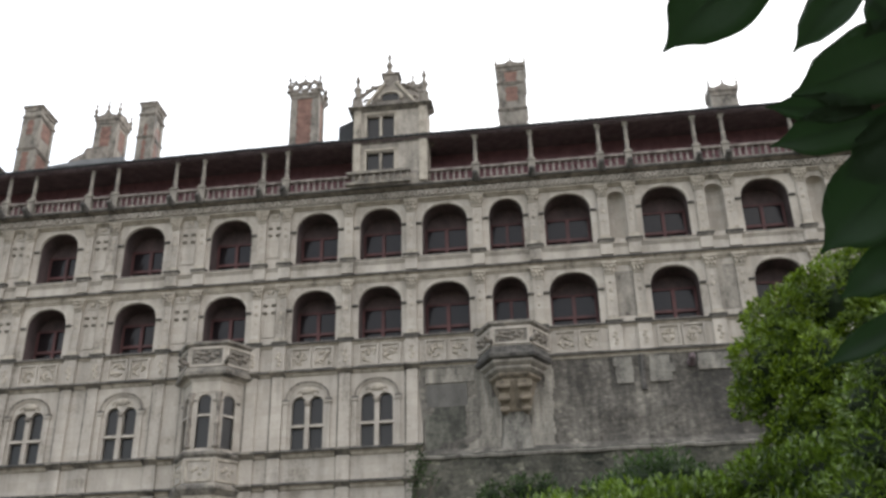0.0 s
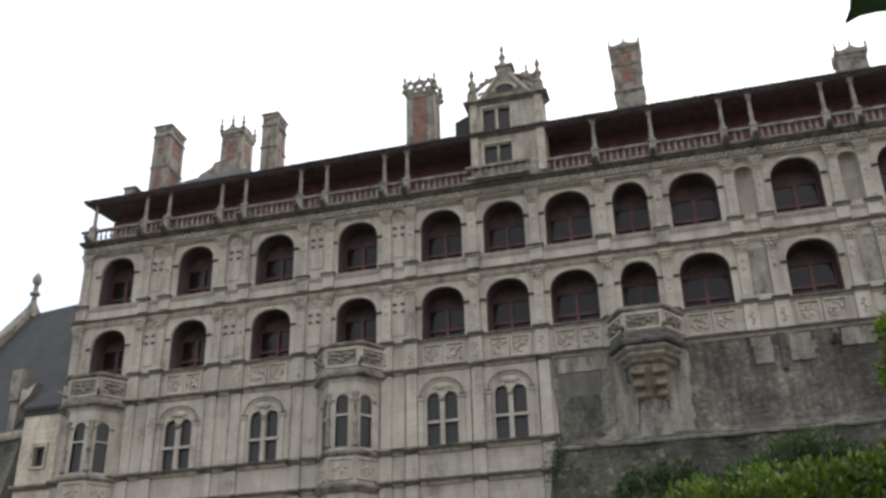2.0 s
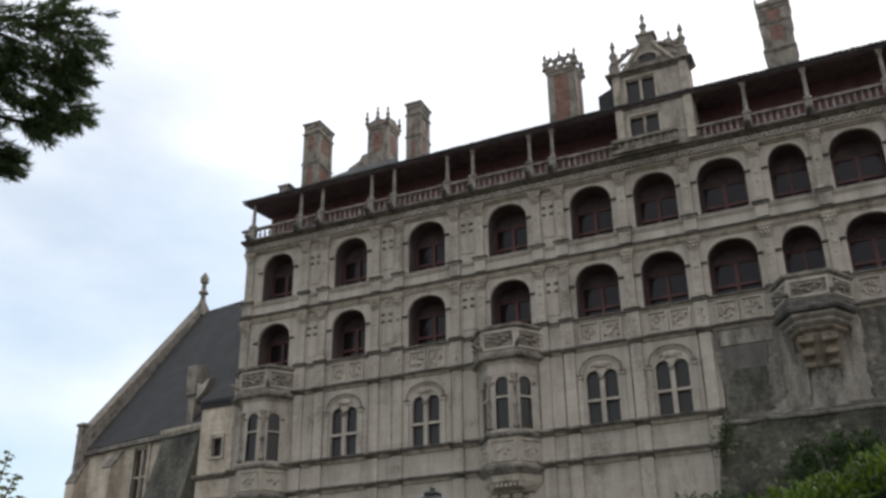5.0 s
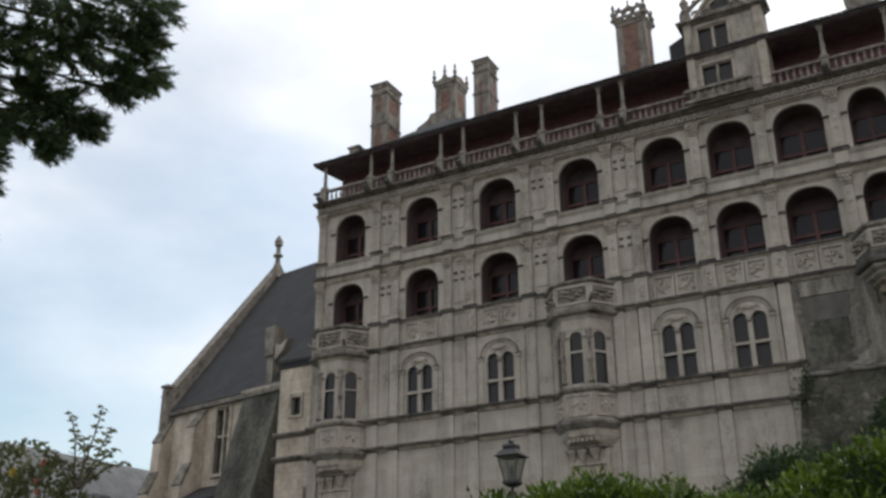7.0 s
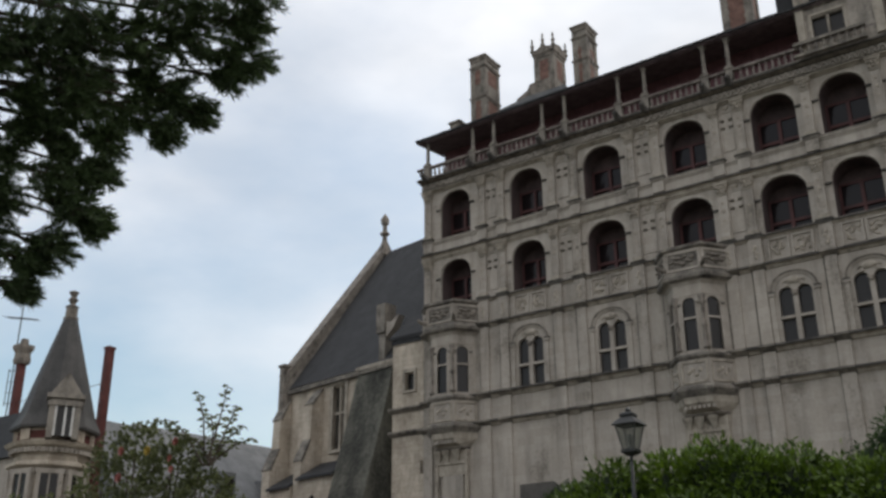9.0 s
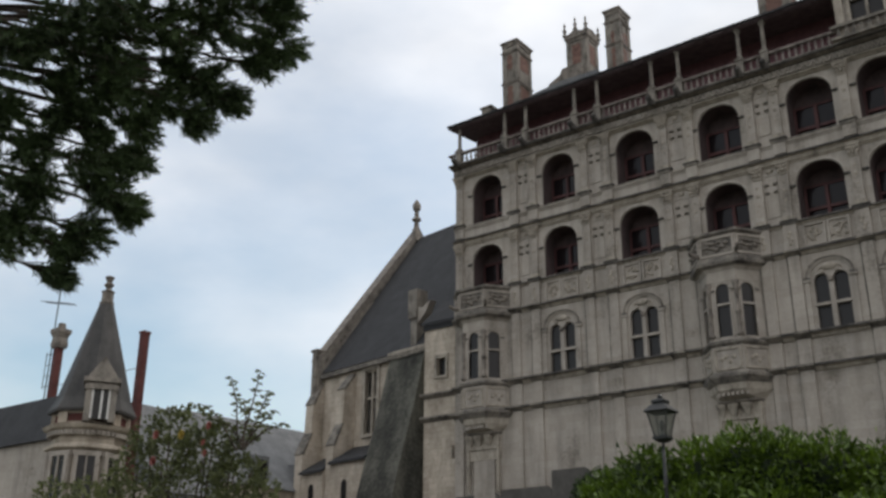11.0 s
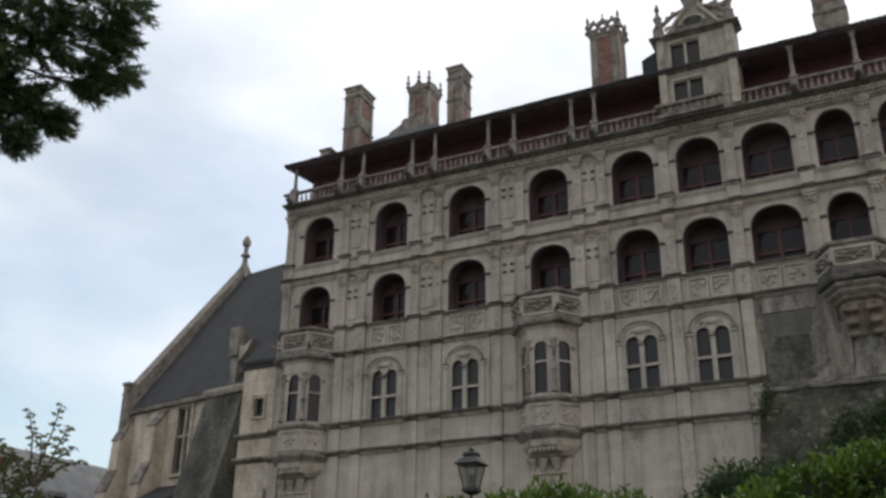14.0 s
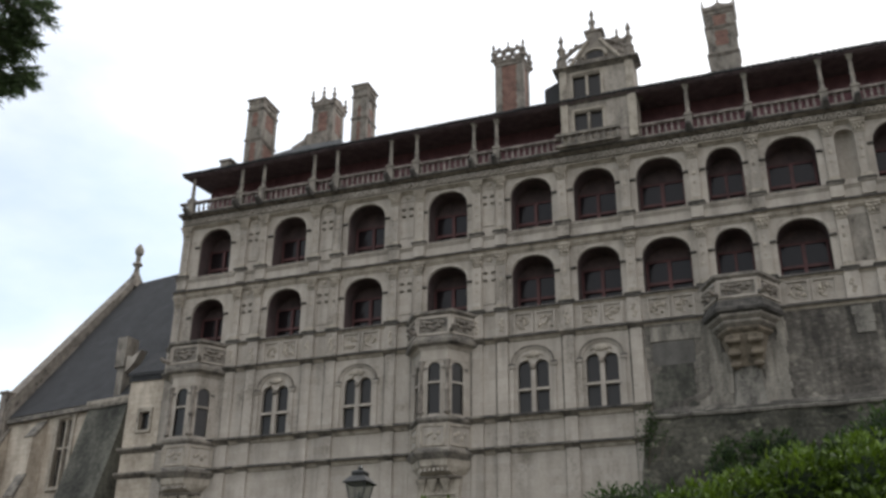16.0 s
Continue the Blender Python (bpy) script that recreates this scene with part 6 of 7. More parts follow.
loft(bm, [[(-61.2, y, 9.5), (-56.9, y, 15.4), (-56.3, y, 15.4), (-53.4, y, 9.5)] for y in (40.0, 45.5)])
box(bm, -61.0, -53.6, 40.3, 45.4, -0.5, 9.5)
part("gable_wing", bm, ZINC, far, split=True)

# ---- street lamp ----
FAR_METAL = material("dull_lamp_metal", (0.05, 0.05, 0.045), (0.12, 0.12, 0.11), 6, 30, 0.5, 0.2)
lamp = tagged(new("street_lamp"), "black cast-iron street lamp with a four-sided glass lantern", "street lamp")
lx, ly = -7.93, 17.0
lz = ground_z(lx, ly)
bm = bm_new()
turned(bm, lx, ly, lz - 0.1, [(0.2, 0), (0.2, 0.3), (0.14, 0.4), (0.12, 0.8), (0.075, 1.0), (0.05, 1.1), (0.036, 2.6), (0.055, 2.65), (0.034, 2.72), (0.028, 4.82 - lz)], 10)
part("post", bm, CAST, lamp, smooth=True)


def square(r, z):
    return [(lx + s * r, ly + t * r, z) for s, t in ((-1, -1), (1, -1), (1, 1), (-1, 1))]


bm = bm_new()
loft(bm, [square(0.06, 4.72), square(0.14, 4.78), square(0.14, 4.83)])
loft(bm, [square(0.235, 5.27), square(0.25, 5.285), square(0.235, 5.30), square(0.14, 5.41), square(0.11, 5.42), square(0.13, 5.46), square(0.12, 5.50), square(0.05, 5.53)])
turned(bm, lx, ly, 5.52, [(0.04, 0), (0.06, 0.05), (0.02, 0.1)], 6)
part("lantern_cap", bm, CAST, lamp, split=True)
for s, t in ((-1, -1), (1, -1), (1, 1), (-1, 1)):
    bm = bm_new()
    tube(bm, [(lx + s * 0.105, ly + t * 0.105, 4.82), (lx + s * 0.195, ly + t * 0.195, 5.28)], 0.015, 4)
    part("lantern_bar", bm, CAST, lamp)
LANTERN = bpy.data.materials.new("thin_lantern_glass")
LANTERN.use_nodes = True
n, l = LANTERN.node_tree.nodes, LANTERN.node_tree.links
thin, coat = n.new("ShaderNodeBsdfTransparent"), n.new("ShaderNodeMixShader")
thin.inputs["Color"].default_value = (0.8, 0.82, 0.8, 1)
n["Principled BSDF"].inputs["Base Color"].default_value = (0.16, 0.165, 0.15, 1)
n["Principled BSDF"].inputs["Roughness"].default_value = 0.12
coat.inputs[0].default_value = 0.3
l.new(thin.outputs[0], coat.inputs[1])
l.new(n["Principled BSDF"].outputs[0], coat.inputs[2])
l.new(coat.outputs[0], n["Material Output"].inputs[0])
for k in range(4):
    lo4, hi4 = square(0.10, 4.83), square(0.19, 5.27)
    bm = bm_new()
    bm.faces.new([bm.verts.new(v) for v in (lo4[k], lo4[(k + 1) % 4], hi4[(k + 1) % 4], hi4[k])])
    part("pane", bm, LANTERN, lamp, "thin greyed lantern glass")
bm = bm_new()
turned(bm, lx, ly, 4.82, [(0.04, 0), (0.035, 0.08), (0.02, 0.1), (0.045, 0.16), (0.05, 0.22), (0.03, 0.3)], 8)
part("burner", bm, FAR_METAL, lamp)


# ---- leaves ----
def blades(name, base, aim_dirs, length, width, mat, parent, seed, label="", fold=0.25):
    """Many small folded leaves, one island each: base points, directions, lengths and widths as arrays."""
    r = np.random.default_rng(seed)
    n = len(base)
    d = aim_dirs / (np.linalg.norm(aim_dirs, axis=1, keepdims=True) + 1e-9)
    s = np.cross(d, r.normal(size=(n, 3)))
    s /= np.linalg.norm(s, axis=1, keepdims=True) + 1e-9
    up = np.cross(s, d)
    L, W = np.reshape(length, (-1, 1)) * np.ones((n, 1)), np.reshape(width, (-1, 1)) * np.ones((n, 1))
    mid = base + d * L * 0.45
    tip = base + d * L - up * L * 0.12
    left, right = mid + s * W * 0.5 + up * W * fold, mid - s * W * 0.5 + up * W * fold
    v = np.stack([base, left, tip, right, mid], 1).reshape(-1, 3)
    k = np.arange(n)[:, None] * 5
    faces = np.concatenate([k + np.array([[0, 4, 1]]), k + np.array([[1, 4, 2]]), k + np.array([[0, 3, 4]]), k + np.array([[3, 2, 4]])])
    me = bpy.data.meshes.new(name)
    me.from_pydata(v.tolist(), [], faces.tolist())
    me.materials.append(mat)
    ob = new(name, me)
    ob.parent = parent
    if label:
        tagged(ob, label)
    return ob


def shell(blobs, per, seed, inner=0.55, lift=0.5):
    """Points and outward directions in the rind of a heap of balls (x, y, z, r); those inside a neighbour are left out."""
    r = np.random.default_rng(seed)
    pts, dirs = [], []
    B = np.array(blobs, float)
    for b in B:
        n = int(per * b[3] ** 2)
        u = r.normal(size=(n, 3))
        u /= np.linalg.norm(u, axis=1, keepdims=True)
        bumps = 1 + 0.16 * np.sin(u[:, :1] * 9 + b[0] * 5) * np.sin(u[:, 1:2] * 8 + b[1]) * np.cos(u[:, 2:] * 7 + b[2] * 3)
        p = b[:3] + u * b[3] * r.uniform(inner, 1.03, (n, 1)) * bumps
        keep = np.ones(n, bool)
        for o in B:
            if o is not b:
                keep &= np.linalg.norm(p - o[:3], axis=1) > 0.62 * o[3]
        pts.append(p[keep])
        dirs.append((u + r.normal(scale=0.55, size=(n, 3)) + np.array([0, 0, lift]))[keep])
    return np.concatenate(pts), np.concatenate(dirs)


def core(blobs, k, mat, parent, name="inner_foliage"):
    """Near-black uneven filler masses that stand in for the shade behind the outer leaves."""
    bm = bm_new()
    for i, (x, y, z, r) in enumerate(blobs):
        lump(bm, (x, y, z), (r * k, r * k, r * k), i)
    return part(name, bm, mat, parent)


def stems(points, root, mat, parent, r0=0.05, name="stem"):
    for i, p in enumerate(points):
        bm = bm_new()
        a, b = Vector(root(p)), Vector(p[:3])
        mid = a.lerp(b, 0.5) + Vector((0.1 * math.sin(i * 2.1), 0.1 * math.cos(i * 1.7), 0.0))
        tube(bm, [a, mid, b], [r0, r0 * 0.8, r0 * 0.4], 6)
        part(name, bm, mat, parent)


# laurel hedge across the foot of the view
hedge = tagged(new("laurel_hedge"), "bright green glossy laurel hedge on the slope", "hedge")
rng = random.Random(8)
TOPLINE = [(-5.9, 2.75), (-5.4, 3.1), (-4.6, 3.42), (-3.9, 3.5), (-2.8, 3.3), (-2.35, 3.16), (-2.0, 3.12), (-1.6, 3.3), (-1.1, 3.5), (-0.4, 3.72), (0.2, 3.85), (1.2, 3.9), (1.7, 4.1), (2.4, 4.25), (4.5, 4.3), (7.0, 4.3)]


def topline(x):
    for (a, p), (b, q) in zip(TOPLINE, TOPLINE[1:]):
        if a <= x <= b:
            return p + (q - p) * (x - a) / (b - a)
    return TOPLINE[-1][1]


HEDGE = []
x = -5.7
while x < 6.8:
    r = rng.uniform(0.36, 0.5)
    HEDGE.append((x, 10.0 + rng.uniform(-0.15, 0.25), topline(x) - r * 1.02 + rng.uniform(-0.05, 0.05), r))
    for z in (0.55, 1.15, 1.75, 2.3):
        HEDGE.append((x + rng.uniform(-0.2, 0.2), 9.75 + rng.uniform(-0.2, 0.3), topline(x) - r - z, rng.uniform(0.42, 0.55)))
    HEDGE.append((x + 0.2, 10.9 + rng.uniform(-0.2, 0.2), topline(x) - r * 1.1 - 0.1, r))
    x += rng.uniform(0.4, 0.55)
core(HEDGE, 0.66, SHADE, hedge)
p, d = shell(HEDGE, 9800, 11, 0.5, 0.3)
n = len(p)
tagged(blades("foliage", p, d, np.random.default_rng(1).uniform(0.065, 0.12, n), np.random.default_rng(2).uniform(0.03, 0.052, n), HEDGE_LEAF, hedge, 12, "glossy bright green laurel leaves"), kind="stuff")
# upright young shoots
r_ = np.random.default_rng(5)
sx = r_.uniform(-5.6, 6.5, 34)
sp, sd = [], []
for x in sx:
    for k in range(6):
        sp.append((x + r_.normal(0, 0.03), 9.95 + r_.normal(0, 0.22), topline(x) - 0.12 + 0.035 * k))
        sd.append((r_.normal(0, 0.6), r_.normal(0, 0.6), 0.9))
tagged(blades("young_growth", np.array(sp), np.array(sd), 0.08, 0.026, BUSH_LEAF, hedge, 13), kind="stuff")
stems([h for h in HEDGE if h[2] > 2.3][::6], lambda b: (b[0], 10.2, ground_z(b[0], 10.2) - 0.1), BARK, hedge)

FAR_HEDGE = shift(0, 0, 1.6) @ Matrix.Scale(1.85, 4) @ shift(0, 0, -1.6)
hedge.matrix_basis = FAR_HEDGE

# tall light-green shrub
bush = tagged(new("tall_shrub"), "tall light green leafy shrub beside the hedge", "shrub")
BUSH = [(2.45, 11.0, 5.35, 0.52), (2.75, 11.2, 5.85, 0.55), (3.2, 11.1, 6.1, 0.5), (3.7, 11.2, 6.4, 0.55), (3.0, 10.8, 5.2, 0.7), (2.6, 10.9, 4.6, 0.6),
        (3.6, 10.8, 5.4, 0.75), (3.3, 10.6, 4.5, 0.8), (4.3, 11.0, 6.0, 0.8), (4.4, 11.2, 7.0, 0.7), (4.4, 11.4, 7.8, 0.5), (4.2, 10.7, 4.9, 0.85), (5.1, 11.0, 6.6, 0.9),
        (2.9, 10.6, 3.8, 0.75), (3.9, 10.4, 3.9, 0.85), (5.0, 10.6, 5.0, 0.9), (4.9, 10.5, 3.9, 0.8), (5.1, 11.4, 7.9, 0.7), (2.25, 11.0, 5.0, 0.33), (2.5, 11.0, 4.1, 0.5)]
BUSH += [(2.3, 10.3, 3.5, 0.6), (3.1, 10.2, 3.2, 0.7), (4.1, 10.1, 3.3, 0.75), (5.0, 10.1, 3.3, 0.75), (5.7, 10.9, 5.8, 0.8), (5.7, 10.7, 4.5, 0.8), (2.7, 10.6, 4.3, 0.5)]
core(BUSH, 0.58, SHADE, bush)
r_ = np.random.default_rng(19)
LOBES = []
for x, y, z, r in BUSH:
    for k in range(13):
        u = r_.normal(size=3)
        u /= np.linalg.norm(u)
        LOBES.append((x + u[0] * r * 0.72, y + u[1] * r * 0.72, z + u[2] * r * 0.72, r * r_.uniform(0.28, 0.42)))
p, d = shell(LOBES, 11500, 21, 0.45, 0.35)
n = len(p)
tagged(blades("foliage", p, d, np.random.default_rng(3).uniform(0.05, 0.085, n), np.random.default_rng(4).uniform(0.026, 0.044, n), BUSH_LEAF, bush, 22, "small light green leaves"), kind="stuff")
stems(BUSH[::3], lambda b: (4.0 + 0.1 * (b[0] - 4), 11.3, ground_z(4, 11.3) - 0.1), BARK, bush, 0.07, "trunk")

bush.matrix_basis = FAR_HEDGE

# shaded shrub at the edge of the garden
ob = tagged(new("broad_leaved_shrub"), "green broad-leaved shrub behind the tall light one", "shrub")
blobs = [(5.0, 16.4, 6.5, 0.5), (5.4, 16.3, 7.0, 0.6), (5.0, 16.3, 5.7, 0.6), (5.6, 16.3, 6.0, 0.8), (4.6, 16.3, 5.0, 0.55), (5.3, 16.2, 4.8, 0.8), (5.9, 16.4, 7.6, 0.6), (6.3, 16.4, 6.6, 0.9)]
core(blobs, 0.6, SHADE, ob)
p, d = shell(blobs, 2200, 61, 0.5, 0.2)
tagged(blades("foliage", p, d, 0.15, 0.062, HEDGE_LEAF, ob, 62), kind="stuff")
stems(blobs[::3], lambda b: (b[0], 16.5, ground_z(b[0], 16.5) - 0.1), BARK, ob, 0.06, "trunk")

# dark evergreen shrubs farther up the slope
for blobs, seed in (([(-5.6, 26.0, 5.4, 0.75), (-4.9, 26.0, 5.95, 0.8), (-4.15, 26.2, 6.0, 0.75), (-4.7, 25.8, 4.2, 1.2), (-3.3, 26.0, 5.3, 0.85), (-3.4, 25.6, 4.2, 1.2)], 31),
                    ([(-2.1, 26.0, 5.4, 0.8), (-1.0, 26.0, 5.8, 0.85), (-0.1, 26.0, 5.9, 0.9), (-1.0, 25.7, 4.5, 1.3), (0.4, 25.8, 4.9, 1.2)], 32),
                    ([(1.0, 26.0, 6.9, 0.9), (1.9, 26.0, 7.4, 0.9), (2.7, 26.1, 7.5, 0.95), (3.5, 26.0, 7.0, 0.9), (2.2, 25.7, 5.8, 1.5), (3.6, 25.8, 5.6, 1.4)], 33)):
    ob = tagged(new("evergreen_shrub"), "dark green dense evergreen shrub below the castle wall", "shrub", "shrubs on the slope")
    core(blobs, 0.75, SHADE, ob)
    p, d = shell(blobs, 1100, seed, 0.6, 0.3)
    tagged(blades("foliage", p, d, 0.17, 0.07, DARK_LEAF, ob, seed + 1), kind="stuff")
    stems(blobs[-2:], lambda b: (b[0], b[1], ground_z(b[0], b[1]) - 0.1), BARK, ob, 0.1, "trunk")
blobs = [(-27.3, 48.9, 8.3, 0.9), (-26.4, 48.9, 8.6, 1.0), (-25.5, 48.8, 8.4, 1.0), (-26.5, 48.6, 7.4, 1.3)]
ob = tagged(new("evergreen_shrub"), "dark clipped shrub against the castle foot", "shrub", "shrubs on the slope")
core(blobs, 0.8, SHADE, ob)
p, d = shell(blobs, 700, 41, 0.7, 0.3)
tagged(blades("foliage", p, d, 0.2, 0.09, DARK_LEAF, ob, 42), kind="stuff")
stems(blobs[-1:], lambda b: (b[0], b[1], ground_z(b[0], b[1]) - 0.1), BARK, ob, 0.1, "trunk")

blobs = [(-3.38, 46.5, 11.95, 0.7), (-2.1, 46.5, 12.21, 0.7), (-0.99, 46.5, 12.22, 0.7), (-3.72, 46.5, 11.22, 0.8), (-1.98, 46.5, 11.31, 0.9)]
ob = tagged(new("wild_shrub"), "wild dark green shrub growing at the foot of the rough wall", "shrub", "shrubs on the slope")
core(blobs, 0.55, SHADE, ob)
p, d = shell(blobs, 900, 71, 0.4, 0.4)
tagged(blades("foliage", p, d, 0.24, 0.09, DARK_LEAF, ob, 72), kind="stuff")
stems(blobs[::3], lambda b: (b[0], b[1], ground_z(b[0], b[1]) - 0.1), BARK, ob, 0.08, "trunk")

# climbing plant at the corner of the rough wall
ivy = tagged(new("climbing_plant"), "dark climbing plant on the damp foot of the rough wall", "climber")
r_ = np.random.default_rng(91)
ip, idr = [], []
for k in range(7):
    x, z = -7.5 + 0.9 * r_.random() ** 1.6, 11.6 + 3.3 * r_.random() ** 0.6
    bm = bm_new()
    y = FY - 0.62 - max(0.0, 14.9 - z) * 0.09
    tube(bm, [(x - 0.2, y - 0.02, max(6.6, z - 1.1)), (x - 0.05, y - 0.08, z - 0.5), (x, y - 0.05, z)], [0.03, 0.022, 0.01], 5)
    part("stem", bm, BARK, ivy)
    m = 60
    ip.append(np.array((x, y - 0.1, z)) + r_.normal(0, 1, (m, 3)) * np.array((0.24, 0.09, 0.34)))
    idr.append(np.array((0, -0.6, 0.1)) + r_.normal(0, 0.7, (m, 3)))
ip, idr = np.concatenate(ip), np.concatenate(idr)
tagged(blades("foliage", ip, idr, r_.uniform(0.1, 0.19, len(ip)), 0.09, DARK_LEAF, ivy, 92, "small dark green leaves"), kind="stuff")

# ---- conifer whose boughs hang into the view ----
conifer = tagged(new("conifer"), "dark needled conifer with drooping boughs", "tree")
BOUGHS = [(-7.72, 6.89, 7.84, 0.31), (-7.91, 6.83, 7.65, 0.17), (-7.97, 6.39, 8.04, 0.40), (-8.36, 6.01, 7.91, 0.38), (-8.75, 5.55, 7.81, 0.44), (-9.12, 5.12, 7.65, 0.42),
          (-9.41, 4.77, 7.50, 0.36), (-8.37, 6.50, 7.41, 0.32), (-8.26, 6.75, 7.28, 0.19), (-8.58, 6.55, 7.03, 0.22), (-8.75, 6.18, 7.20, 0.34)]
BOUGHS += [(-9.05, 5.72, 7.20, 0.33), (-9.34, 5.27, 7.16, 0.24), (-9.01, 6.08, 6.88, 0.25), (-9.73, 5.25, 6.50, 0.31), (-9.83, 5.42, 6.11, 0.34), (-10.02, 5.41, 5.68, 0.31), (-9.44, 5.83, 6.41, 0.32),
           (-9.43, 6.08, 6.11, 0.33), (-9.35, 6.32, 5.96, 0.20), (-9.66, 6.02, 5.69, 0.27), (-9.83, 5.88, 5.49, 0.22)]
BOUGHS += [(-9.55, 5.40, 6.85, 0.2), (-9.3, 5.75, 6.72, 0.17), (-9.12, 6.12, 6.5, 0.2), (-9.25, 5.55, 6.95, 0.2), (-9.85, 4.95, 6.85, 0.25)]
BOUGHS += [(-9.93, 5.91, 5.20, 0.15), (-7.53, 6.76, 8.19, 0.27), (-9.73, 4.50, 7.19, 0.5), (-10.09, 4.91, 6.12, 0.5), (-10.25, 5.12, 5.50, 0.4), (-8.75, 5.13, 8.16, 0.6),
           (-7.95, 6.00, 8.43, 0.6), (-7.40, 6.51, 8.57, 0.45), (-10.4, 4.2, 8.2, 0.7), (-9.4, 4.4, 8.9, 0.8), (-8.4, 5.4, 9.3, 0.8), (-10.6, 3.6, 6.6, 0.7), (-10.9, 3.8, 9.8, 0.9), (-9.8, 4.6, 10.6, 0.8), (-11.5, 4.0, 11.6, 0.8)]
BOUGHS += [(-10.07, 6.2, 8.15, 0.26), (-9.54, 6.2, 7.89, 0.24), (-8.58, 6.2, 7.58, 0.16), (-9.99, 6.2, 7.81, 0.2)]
KX, KY = -11.9, 3.6
bm = bm_new()
tube(bm, [(KX, KY, -0.3), (KX + 0.05, KY, 1.2), (KX - 0.05, KY + 0.05, 4.5), (KX, KY, 8.5), (KX + 0.1, KY, 12.6)], [0.38, 0.3, 0.26, 0.19, 0.05], 10)
part("trunk", bm, BARK, conifer, smooth=True)
r_ = np.random.default_rng(77)
fp, fd = [], []
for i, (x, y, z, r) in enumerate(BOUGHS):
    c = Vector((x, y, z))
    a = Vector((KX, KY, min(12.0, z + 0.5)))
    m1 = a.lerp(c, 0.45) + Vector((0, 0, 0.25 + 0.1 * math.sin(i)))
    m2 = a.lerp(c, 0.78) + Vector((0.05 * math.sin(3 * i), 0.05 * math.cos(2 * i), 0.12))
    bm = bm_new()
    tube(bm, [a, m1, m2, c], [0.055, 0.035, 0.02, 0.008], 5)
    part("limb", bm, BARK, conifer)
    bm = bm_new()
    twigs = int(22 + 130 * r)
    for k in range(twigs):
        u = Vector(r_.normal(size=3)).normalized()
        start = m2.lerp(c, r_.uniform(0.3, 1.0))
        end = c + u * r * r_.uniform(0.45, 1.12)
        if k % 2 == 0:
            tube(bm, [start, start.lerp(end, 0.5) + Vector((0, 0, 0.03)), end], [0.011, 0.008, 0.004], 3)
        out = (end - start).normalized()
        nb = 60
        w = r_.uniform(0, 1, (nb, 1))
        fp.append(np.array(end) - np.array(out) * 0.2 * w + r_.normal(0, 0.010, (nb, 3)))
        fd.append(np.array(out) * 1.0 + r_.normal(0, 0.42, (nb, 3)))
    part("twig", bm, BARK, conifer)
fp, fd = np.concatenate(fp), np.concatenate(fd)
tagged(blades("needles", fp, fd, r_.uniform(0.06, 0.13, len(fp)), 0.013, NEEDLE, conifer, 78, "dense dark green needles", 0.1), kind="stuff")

# ---- rose bush ----
rose = tagged(new("rose_bush"), "tall loose rose bush with coral and yellow blooms", "shrub")
ROSE = [(-11.22, 7.0, 2.7, 0.32), (-10.46, 7.0, 2.75, 0.32), (-9.67, 7.0, 3.22, 0.30), (-9.08, 7.0, 3.25, 0.30), (-8.53, 7.0, 3.24, 0.30), (-8.05, 7.0, 3.0, 0.25), (-7.75, 7.0, 2.7, 0.25),
        (-8.74, 7.0, 2.80, 0.45), (-9.68, 7.0, 2.73, 0.42), (-7.95, 7.0, 2.55, 0.36), (-10.5, 7.0, 2.5, 0.45), (-11.4, 7.0, 2.4, 0.5), (-9.2, 7.0, 2.1, 0.55), (-8.2, 7.0, 1.9, 0.5), (-10.2, 7.0, 1.8, 0.5)]
ROSE += [(-9.5, 7.0, 3.55, 0.22), (-9.16, 7.0, 3.58, 0.24), (-8.79, 7.0, 3.55, 0.26), (-8.42, 7.0, 3.36, 0.2), (-8.1, 7.0, 3.2, 0.16), (-7.8, 7.0, 3.0, 0.16), (-7.6, 7.0, 2.8, 0.16), (-9.26, 7.0, 3.28, 0.3), (-8.56, 7.0, 3.21, 0.32), (-8.0, 7.0, 2.9, 0.26), (-9.98, 7.0, 3.05, 0.2), (-10.61, 7.0, 2.95, 0.2), (-11.31, 7.0, 3.0, 0.2)]
p, d = shell(ROSE, 8600, 51, 0.1, 0.3)
n = len(p)
tagged(blades("foliage", p, d, np.random.default_rng(6).uniform(0.045, 0.085, n), np.random.default_rng(7).uniform(0.025, 0.05, n), ROSE_LEAF, rose, 52, "small dull green rose leaves"), kind="stuff")
stems(ROSE, lambda b: (-9.3 + 0.25 * (b[0] + 9.3), 7.1, ground_z(-9.3, 7.1) - 0.1), BARK, rose, 0.022, "cane")
TIPS = [(-8.66, 7.0, 3.80), (-8.22, 7.0, 4.04), (-7.77, 7.0, 4.05), (-7.51, 7.0, 3.60), (-7.36, 7.0, 3.45), (-8.0, 7.0, 3.78), (-7.62, 7.0, 3.82), (-8.45, 7.0, 3.62)]
tp, td = [], []
for i, t in enumerate(TIPS):
    root, tip = Vector((-8.05 + 0.02 * i, 7.0, 3.25)), Vector(t)
    mid = root.lerp(tip, 0.55) + Vector((0, 0.03, 0.07))
    bm = bm_new()
    tube(bm, [root, mid, tip], [0.012, 0.009, 0.005], 5)
    part("shoot", bm, BARK, rose)
    for k in range(26):
        w = 0.15 + 0.85 * k / 25
        q = root.lerp(mid, w / 0.55) if w < 0.55 else mid.lerp(tip, (w - 0.55) / 0.45)
        tp.append(q)
        td.append((math.cos(k * 2.4), 0.5 * math.sin(k * 2.4), 0.35 * math.sin(k)))
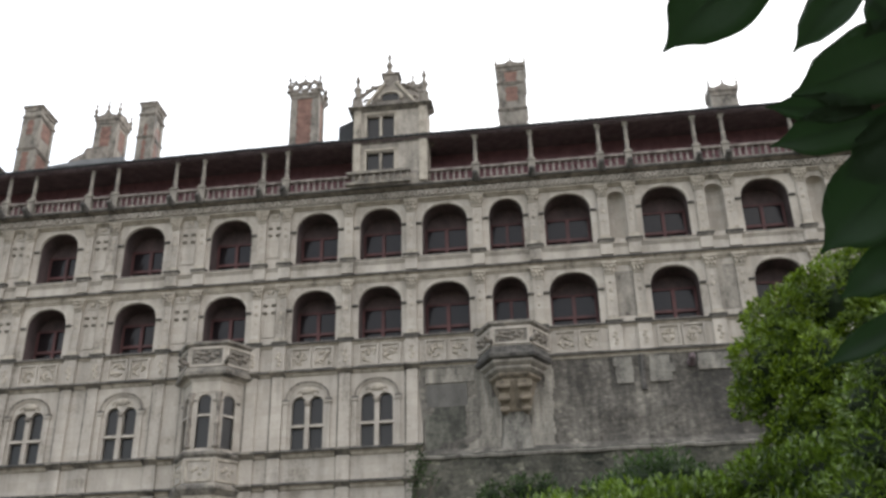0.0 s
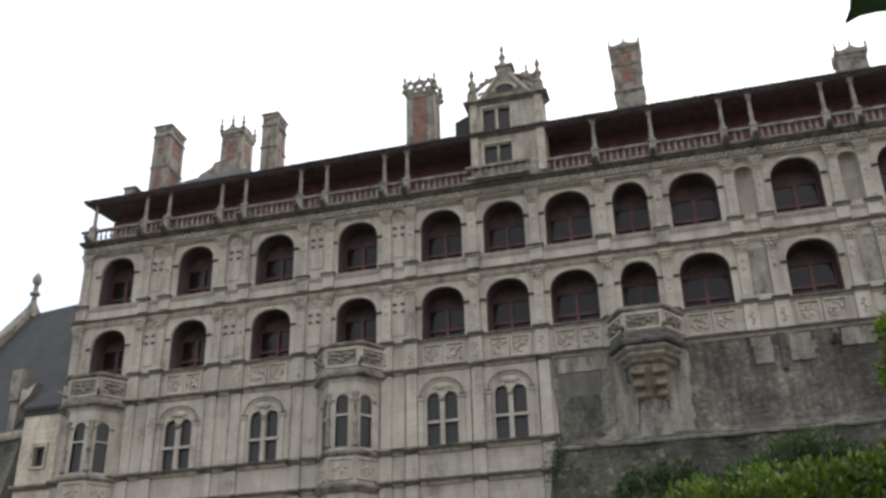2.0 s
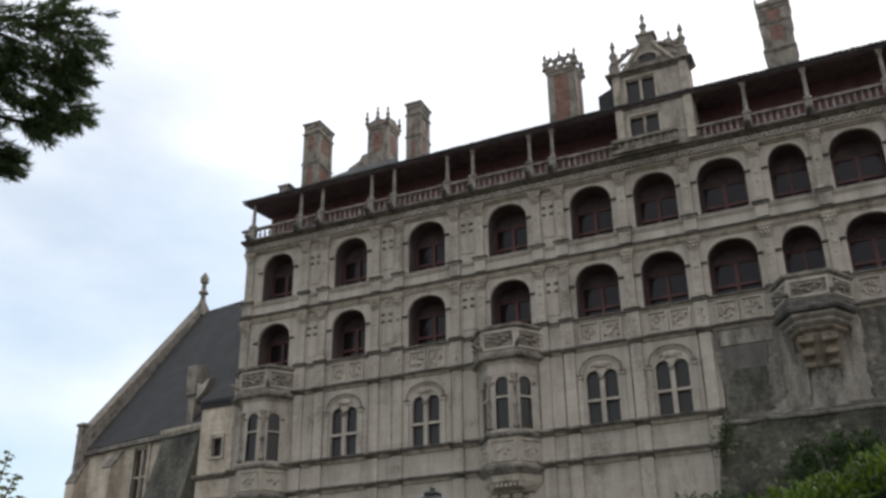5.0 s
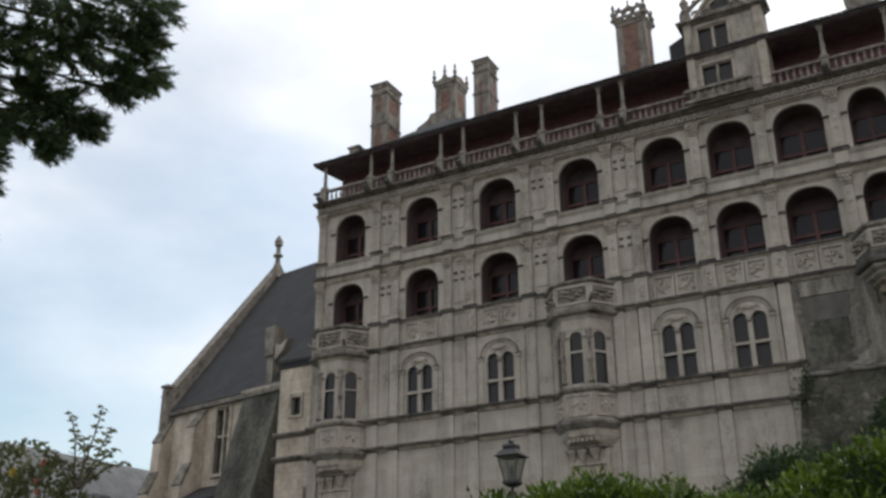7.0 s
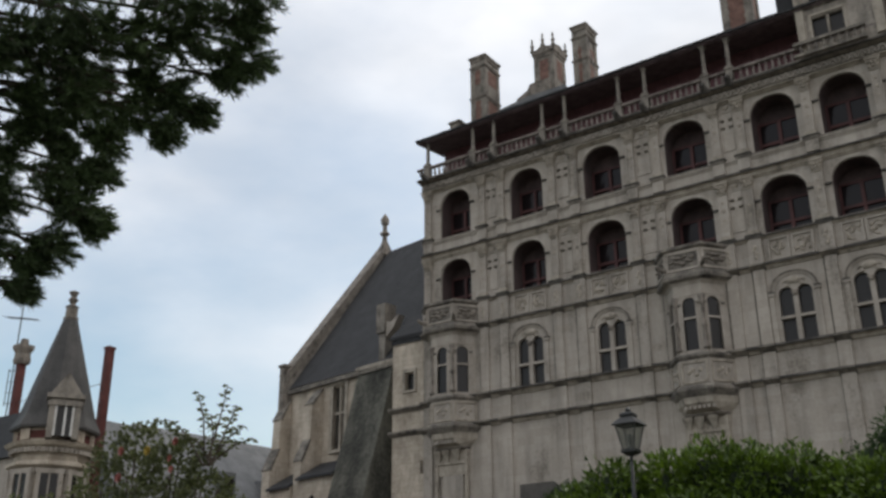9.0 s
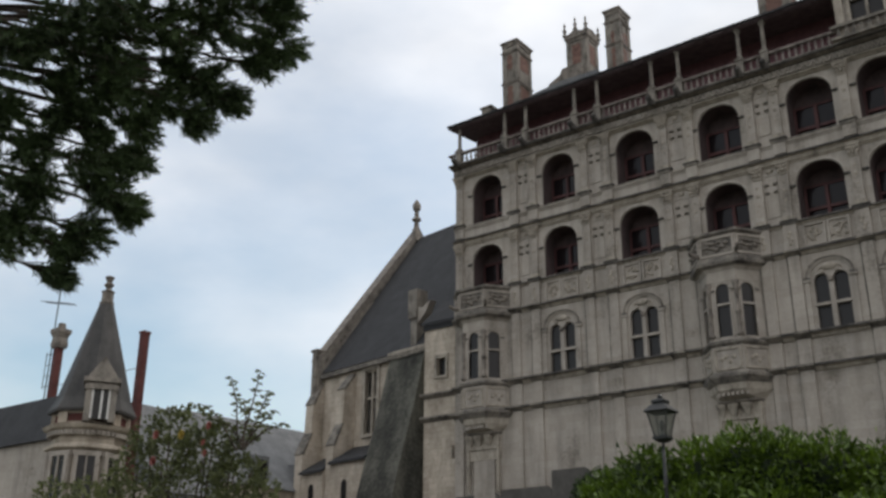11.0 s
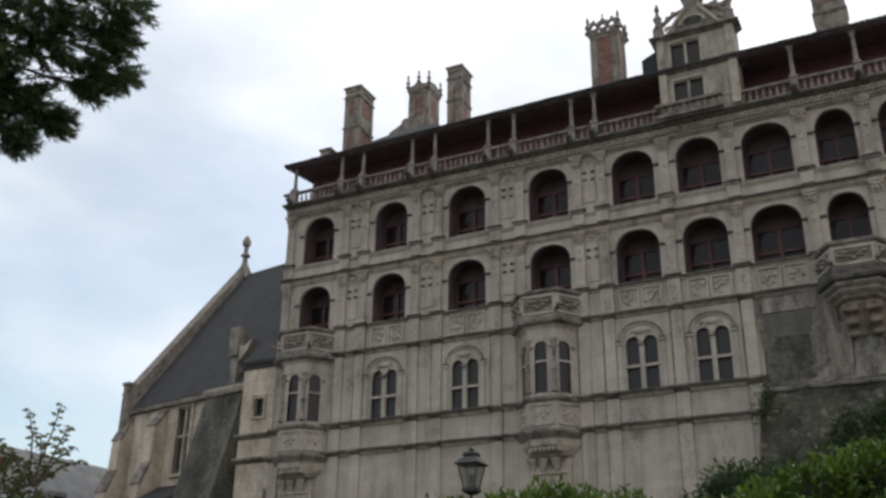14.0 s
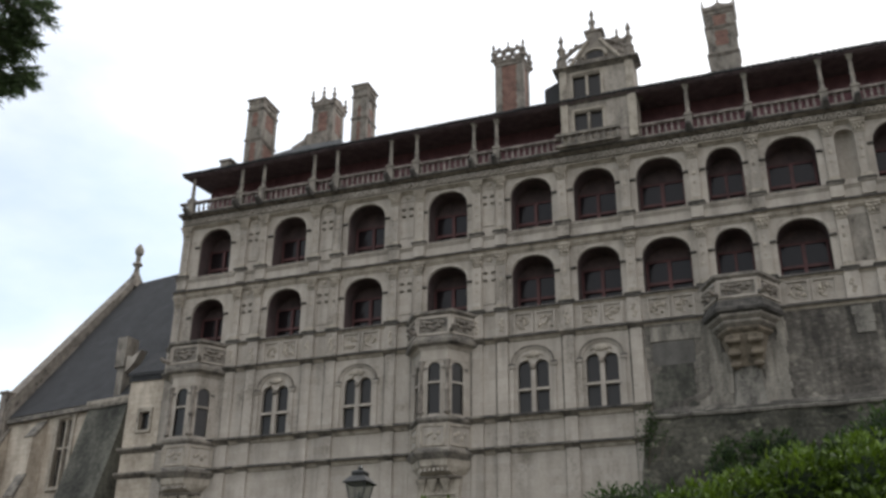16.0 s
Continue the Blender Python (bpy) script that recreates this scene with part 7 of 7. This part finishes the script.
tagged(blades("shoot_leaves", np.array(tp), np.array(td), 0.085, 0.042, ROSE_LEAF, rose, 53), kind="stuff")


def bloom(x, y, z, r, mat, label):
    bm = bm_new()
    for ring, (rr, tilt, n) in enumerate(((1.0, 0.25, 7), (0.75, 0.7, 6), (0.45, 1.1, 5))):
        for k in range(n):
            a = 2 * math.pi * k / n + ring
            o = Vector((math.cos(a), -0.5, math.sin(a))).normalized()
            s = Vector((-math.sin(a), 0, math.cos(a)))
            c = Vector((x, y, z))
            lift = Vector((0, -tilt * r * 0.5, 0))
            bm.faces.new([bm.verts.new(v) for v in (c, c + (o * 0.6 + s * 0.45) * r * rr + lift * 0.6, c + o * r * rr + lift, c + (o * 0.6 - s * 0.45) * r * rr + lift * 0.6)])
    part("bloom", bm, mat, rose, label)


for x, z, r, mat, label in ((-8.86, 3.16, 0.055, RED_PETAL, "coral rose bloom"), (-8.86, 3.43, 0.052, RED_PETAL, "coral rose bloom"), (-8.44, 3.39, 0.055, YELLOW_PETAL, "yellow rose bloom"),
                            (-8.03, 3.44, 0.045, RED_PETAL, "coral rose bloom"), (-8.06, 3.17, 0.04, RED_PETAL, "coral rose bloom"), (-8.1, 3.28, 0.035, RED_PETAL, "coral rose bloom")):
    bloom(x, 6.62, z, r * 1.1, mat, label)

# ---- broad-leaved twig close to the camera ----
twig = tagged(new("overhanging_branch"), "leafy branch with broad dark green leaves hanging near", "branch")


def big_leaf(tip, base, width, bend=0.12, seed=0):
    """A broad pointed leaf from base to tip with a raised midrib and a wavy edge."""
    tip, base = Vector(tip), Vector(base)
    d = tip - base
    L = d.length
    d.normalize()
    view = (base.lerp(tip, 0.5) - Vector((0, 0, 1.6))).normalized()
    s = d.cross(view).normalized()
    up = s.cross(d)
    N, M = 14, 6
    bm = bm_new()
    grid = []
    for i in range(N + 1):
        t = i / N
        w = width * 0.42 * (math.sin(math.pi * min(1, t ** 0.8)) ** 0.7 if 0 < t < 1 else 0.0) * min(1.0, (1 - t) / 0.22) + 0.0004
        row = []
        for j in range(M + 1):
            u = 2 * j / M - 1
            z = 0.18 * abs(u) * w + bend * L * (t - t * t) * 0.6 + 0.05 * w * math.sin(9 * t + 2 * u + seed)
            row.append(bm.verts.new(base + d * (L * t) + s * (u * w * (1 + 0.04 * math.sin(14 * t + seed))) - up * z))
        grid.append(row)
    for a, b in zip(grid, grid[1:]):
        for j in range(M):
            bm.faces.new((a[j], a[j + 1], b[j + 1], b[j]))
    bmesh.ops.solidify(bm, geom=bm.faces[:], thickness=0.0006)
    leaf = part("leaf", bm, NEAR_LEAF, twig, smooth=True)
    bm = bm_new()
    tube(bm, [base + d * (L * t) + up * (0.002 - bend * L * (t - t * t) * 0.6) for t in (0.0, 0.3, 0.6, 0.9)], [0.0014, 0.0011, 0.0008, 0.0003], 5)
    part("midrib", bm, NEAR_LEAF, leaf)


LEAVES = [((0.135, 0.359, 1.907), (0.188, 0.322, 1.942), 0.050), ((0.193, 0.354, 1.896), (0.225, 0.324, 1.921), 0.024), ((0.191, 0.365, 1.880), (0.252, 0.340, 1.887), 0.042),
          ((0.180, 0.370, 1.878), (0.225, 0.363, 1.868), 0.016), ((0.181, 0.380, 1.862), (0.242, 0.362, 1.866), 0.028), ((0.200, 0.401, 1.814), (0.250, 0.366, 1.852), 0.050)]
LEAVES += [((0.197, 0.420, 1.765), (0.240, 0.400, 1.784), 0.016), ((0.206, 0.407, 1.793), (0.247, 0.386, 1.812), 0.026), ((0.222, 0.344, 1.893), (0.25, 0.318, 1.917), 0.030), ((0.213, 0.383, 1.845), (0.25, 0.362, 1.856), 0.036)]
for i, (a, b, w) in enumerate(LEAVES):
    big_leaf(a, b, w, 0.1, i)
bm = bm_new()
tube(bm, [(0.62, 0.1, -0.1), (0.58, 0.14, 0.8), (0.45, 0.25, 1.55), (0.31, 0.36, 1.78), (0.265, 0.35, 1.87), (0.245, 0.325, 1.93), (0.2, 0.31, 1.98)], [0.02, 0.017, 0.012, 0.008, 0.005, 0.003, 0.002], 8)
part("stem", bm, BARK, twig)
for a, b, w in LEAVES:
    bm = bm_new()
    tube(bm, [b, (Vector(b) + Vector((0.258, 0.345, 1.875))) / 2, (0.26, 0.348, 1.872)], 0.0016, 5)
    part("leaf_stalk", bm, BARK, twig)
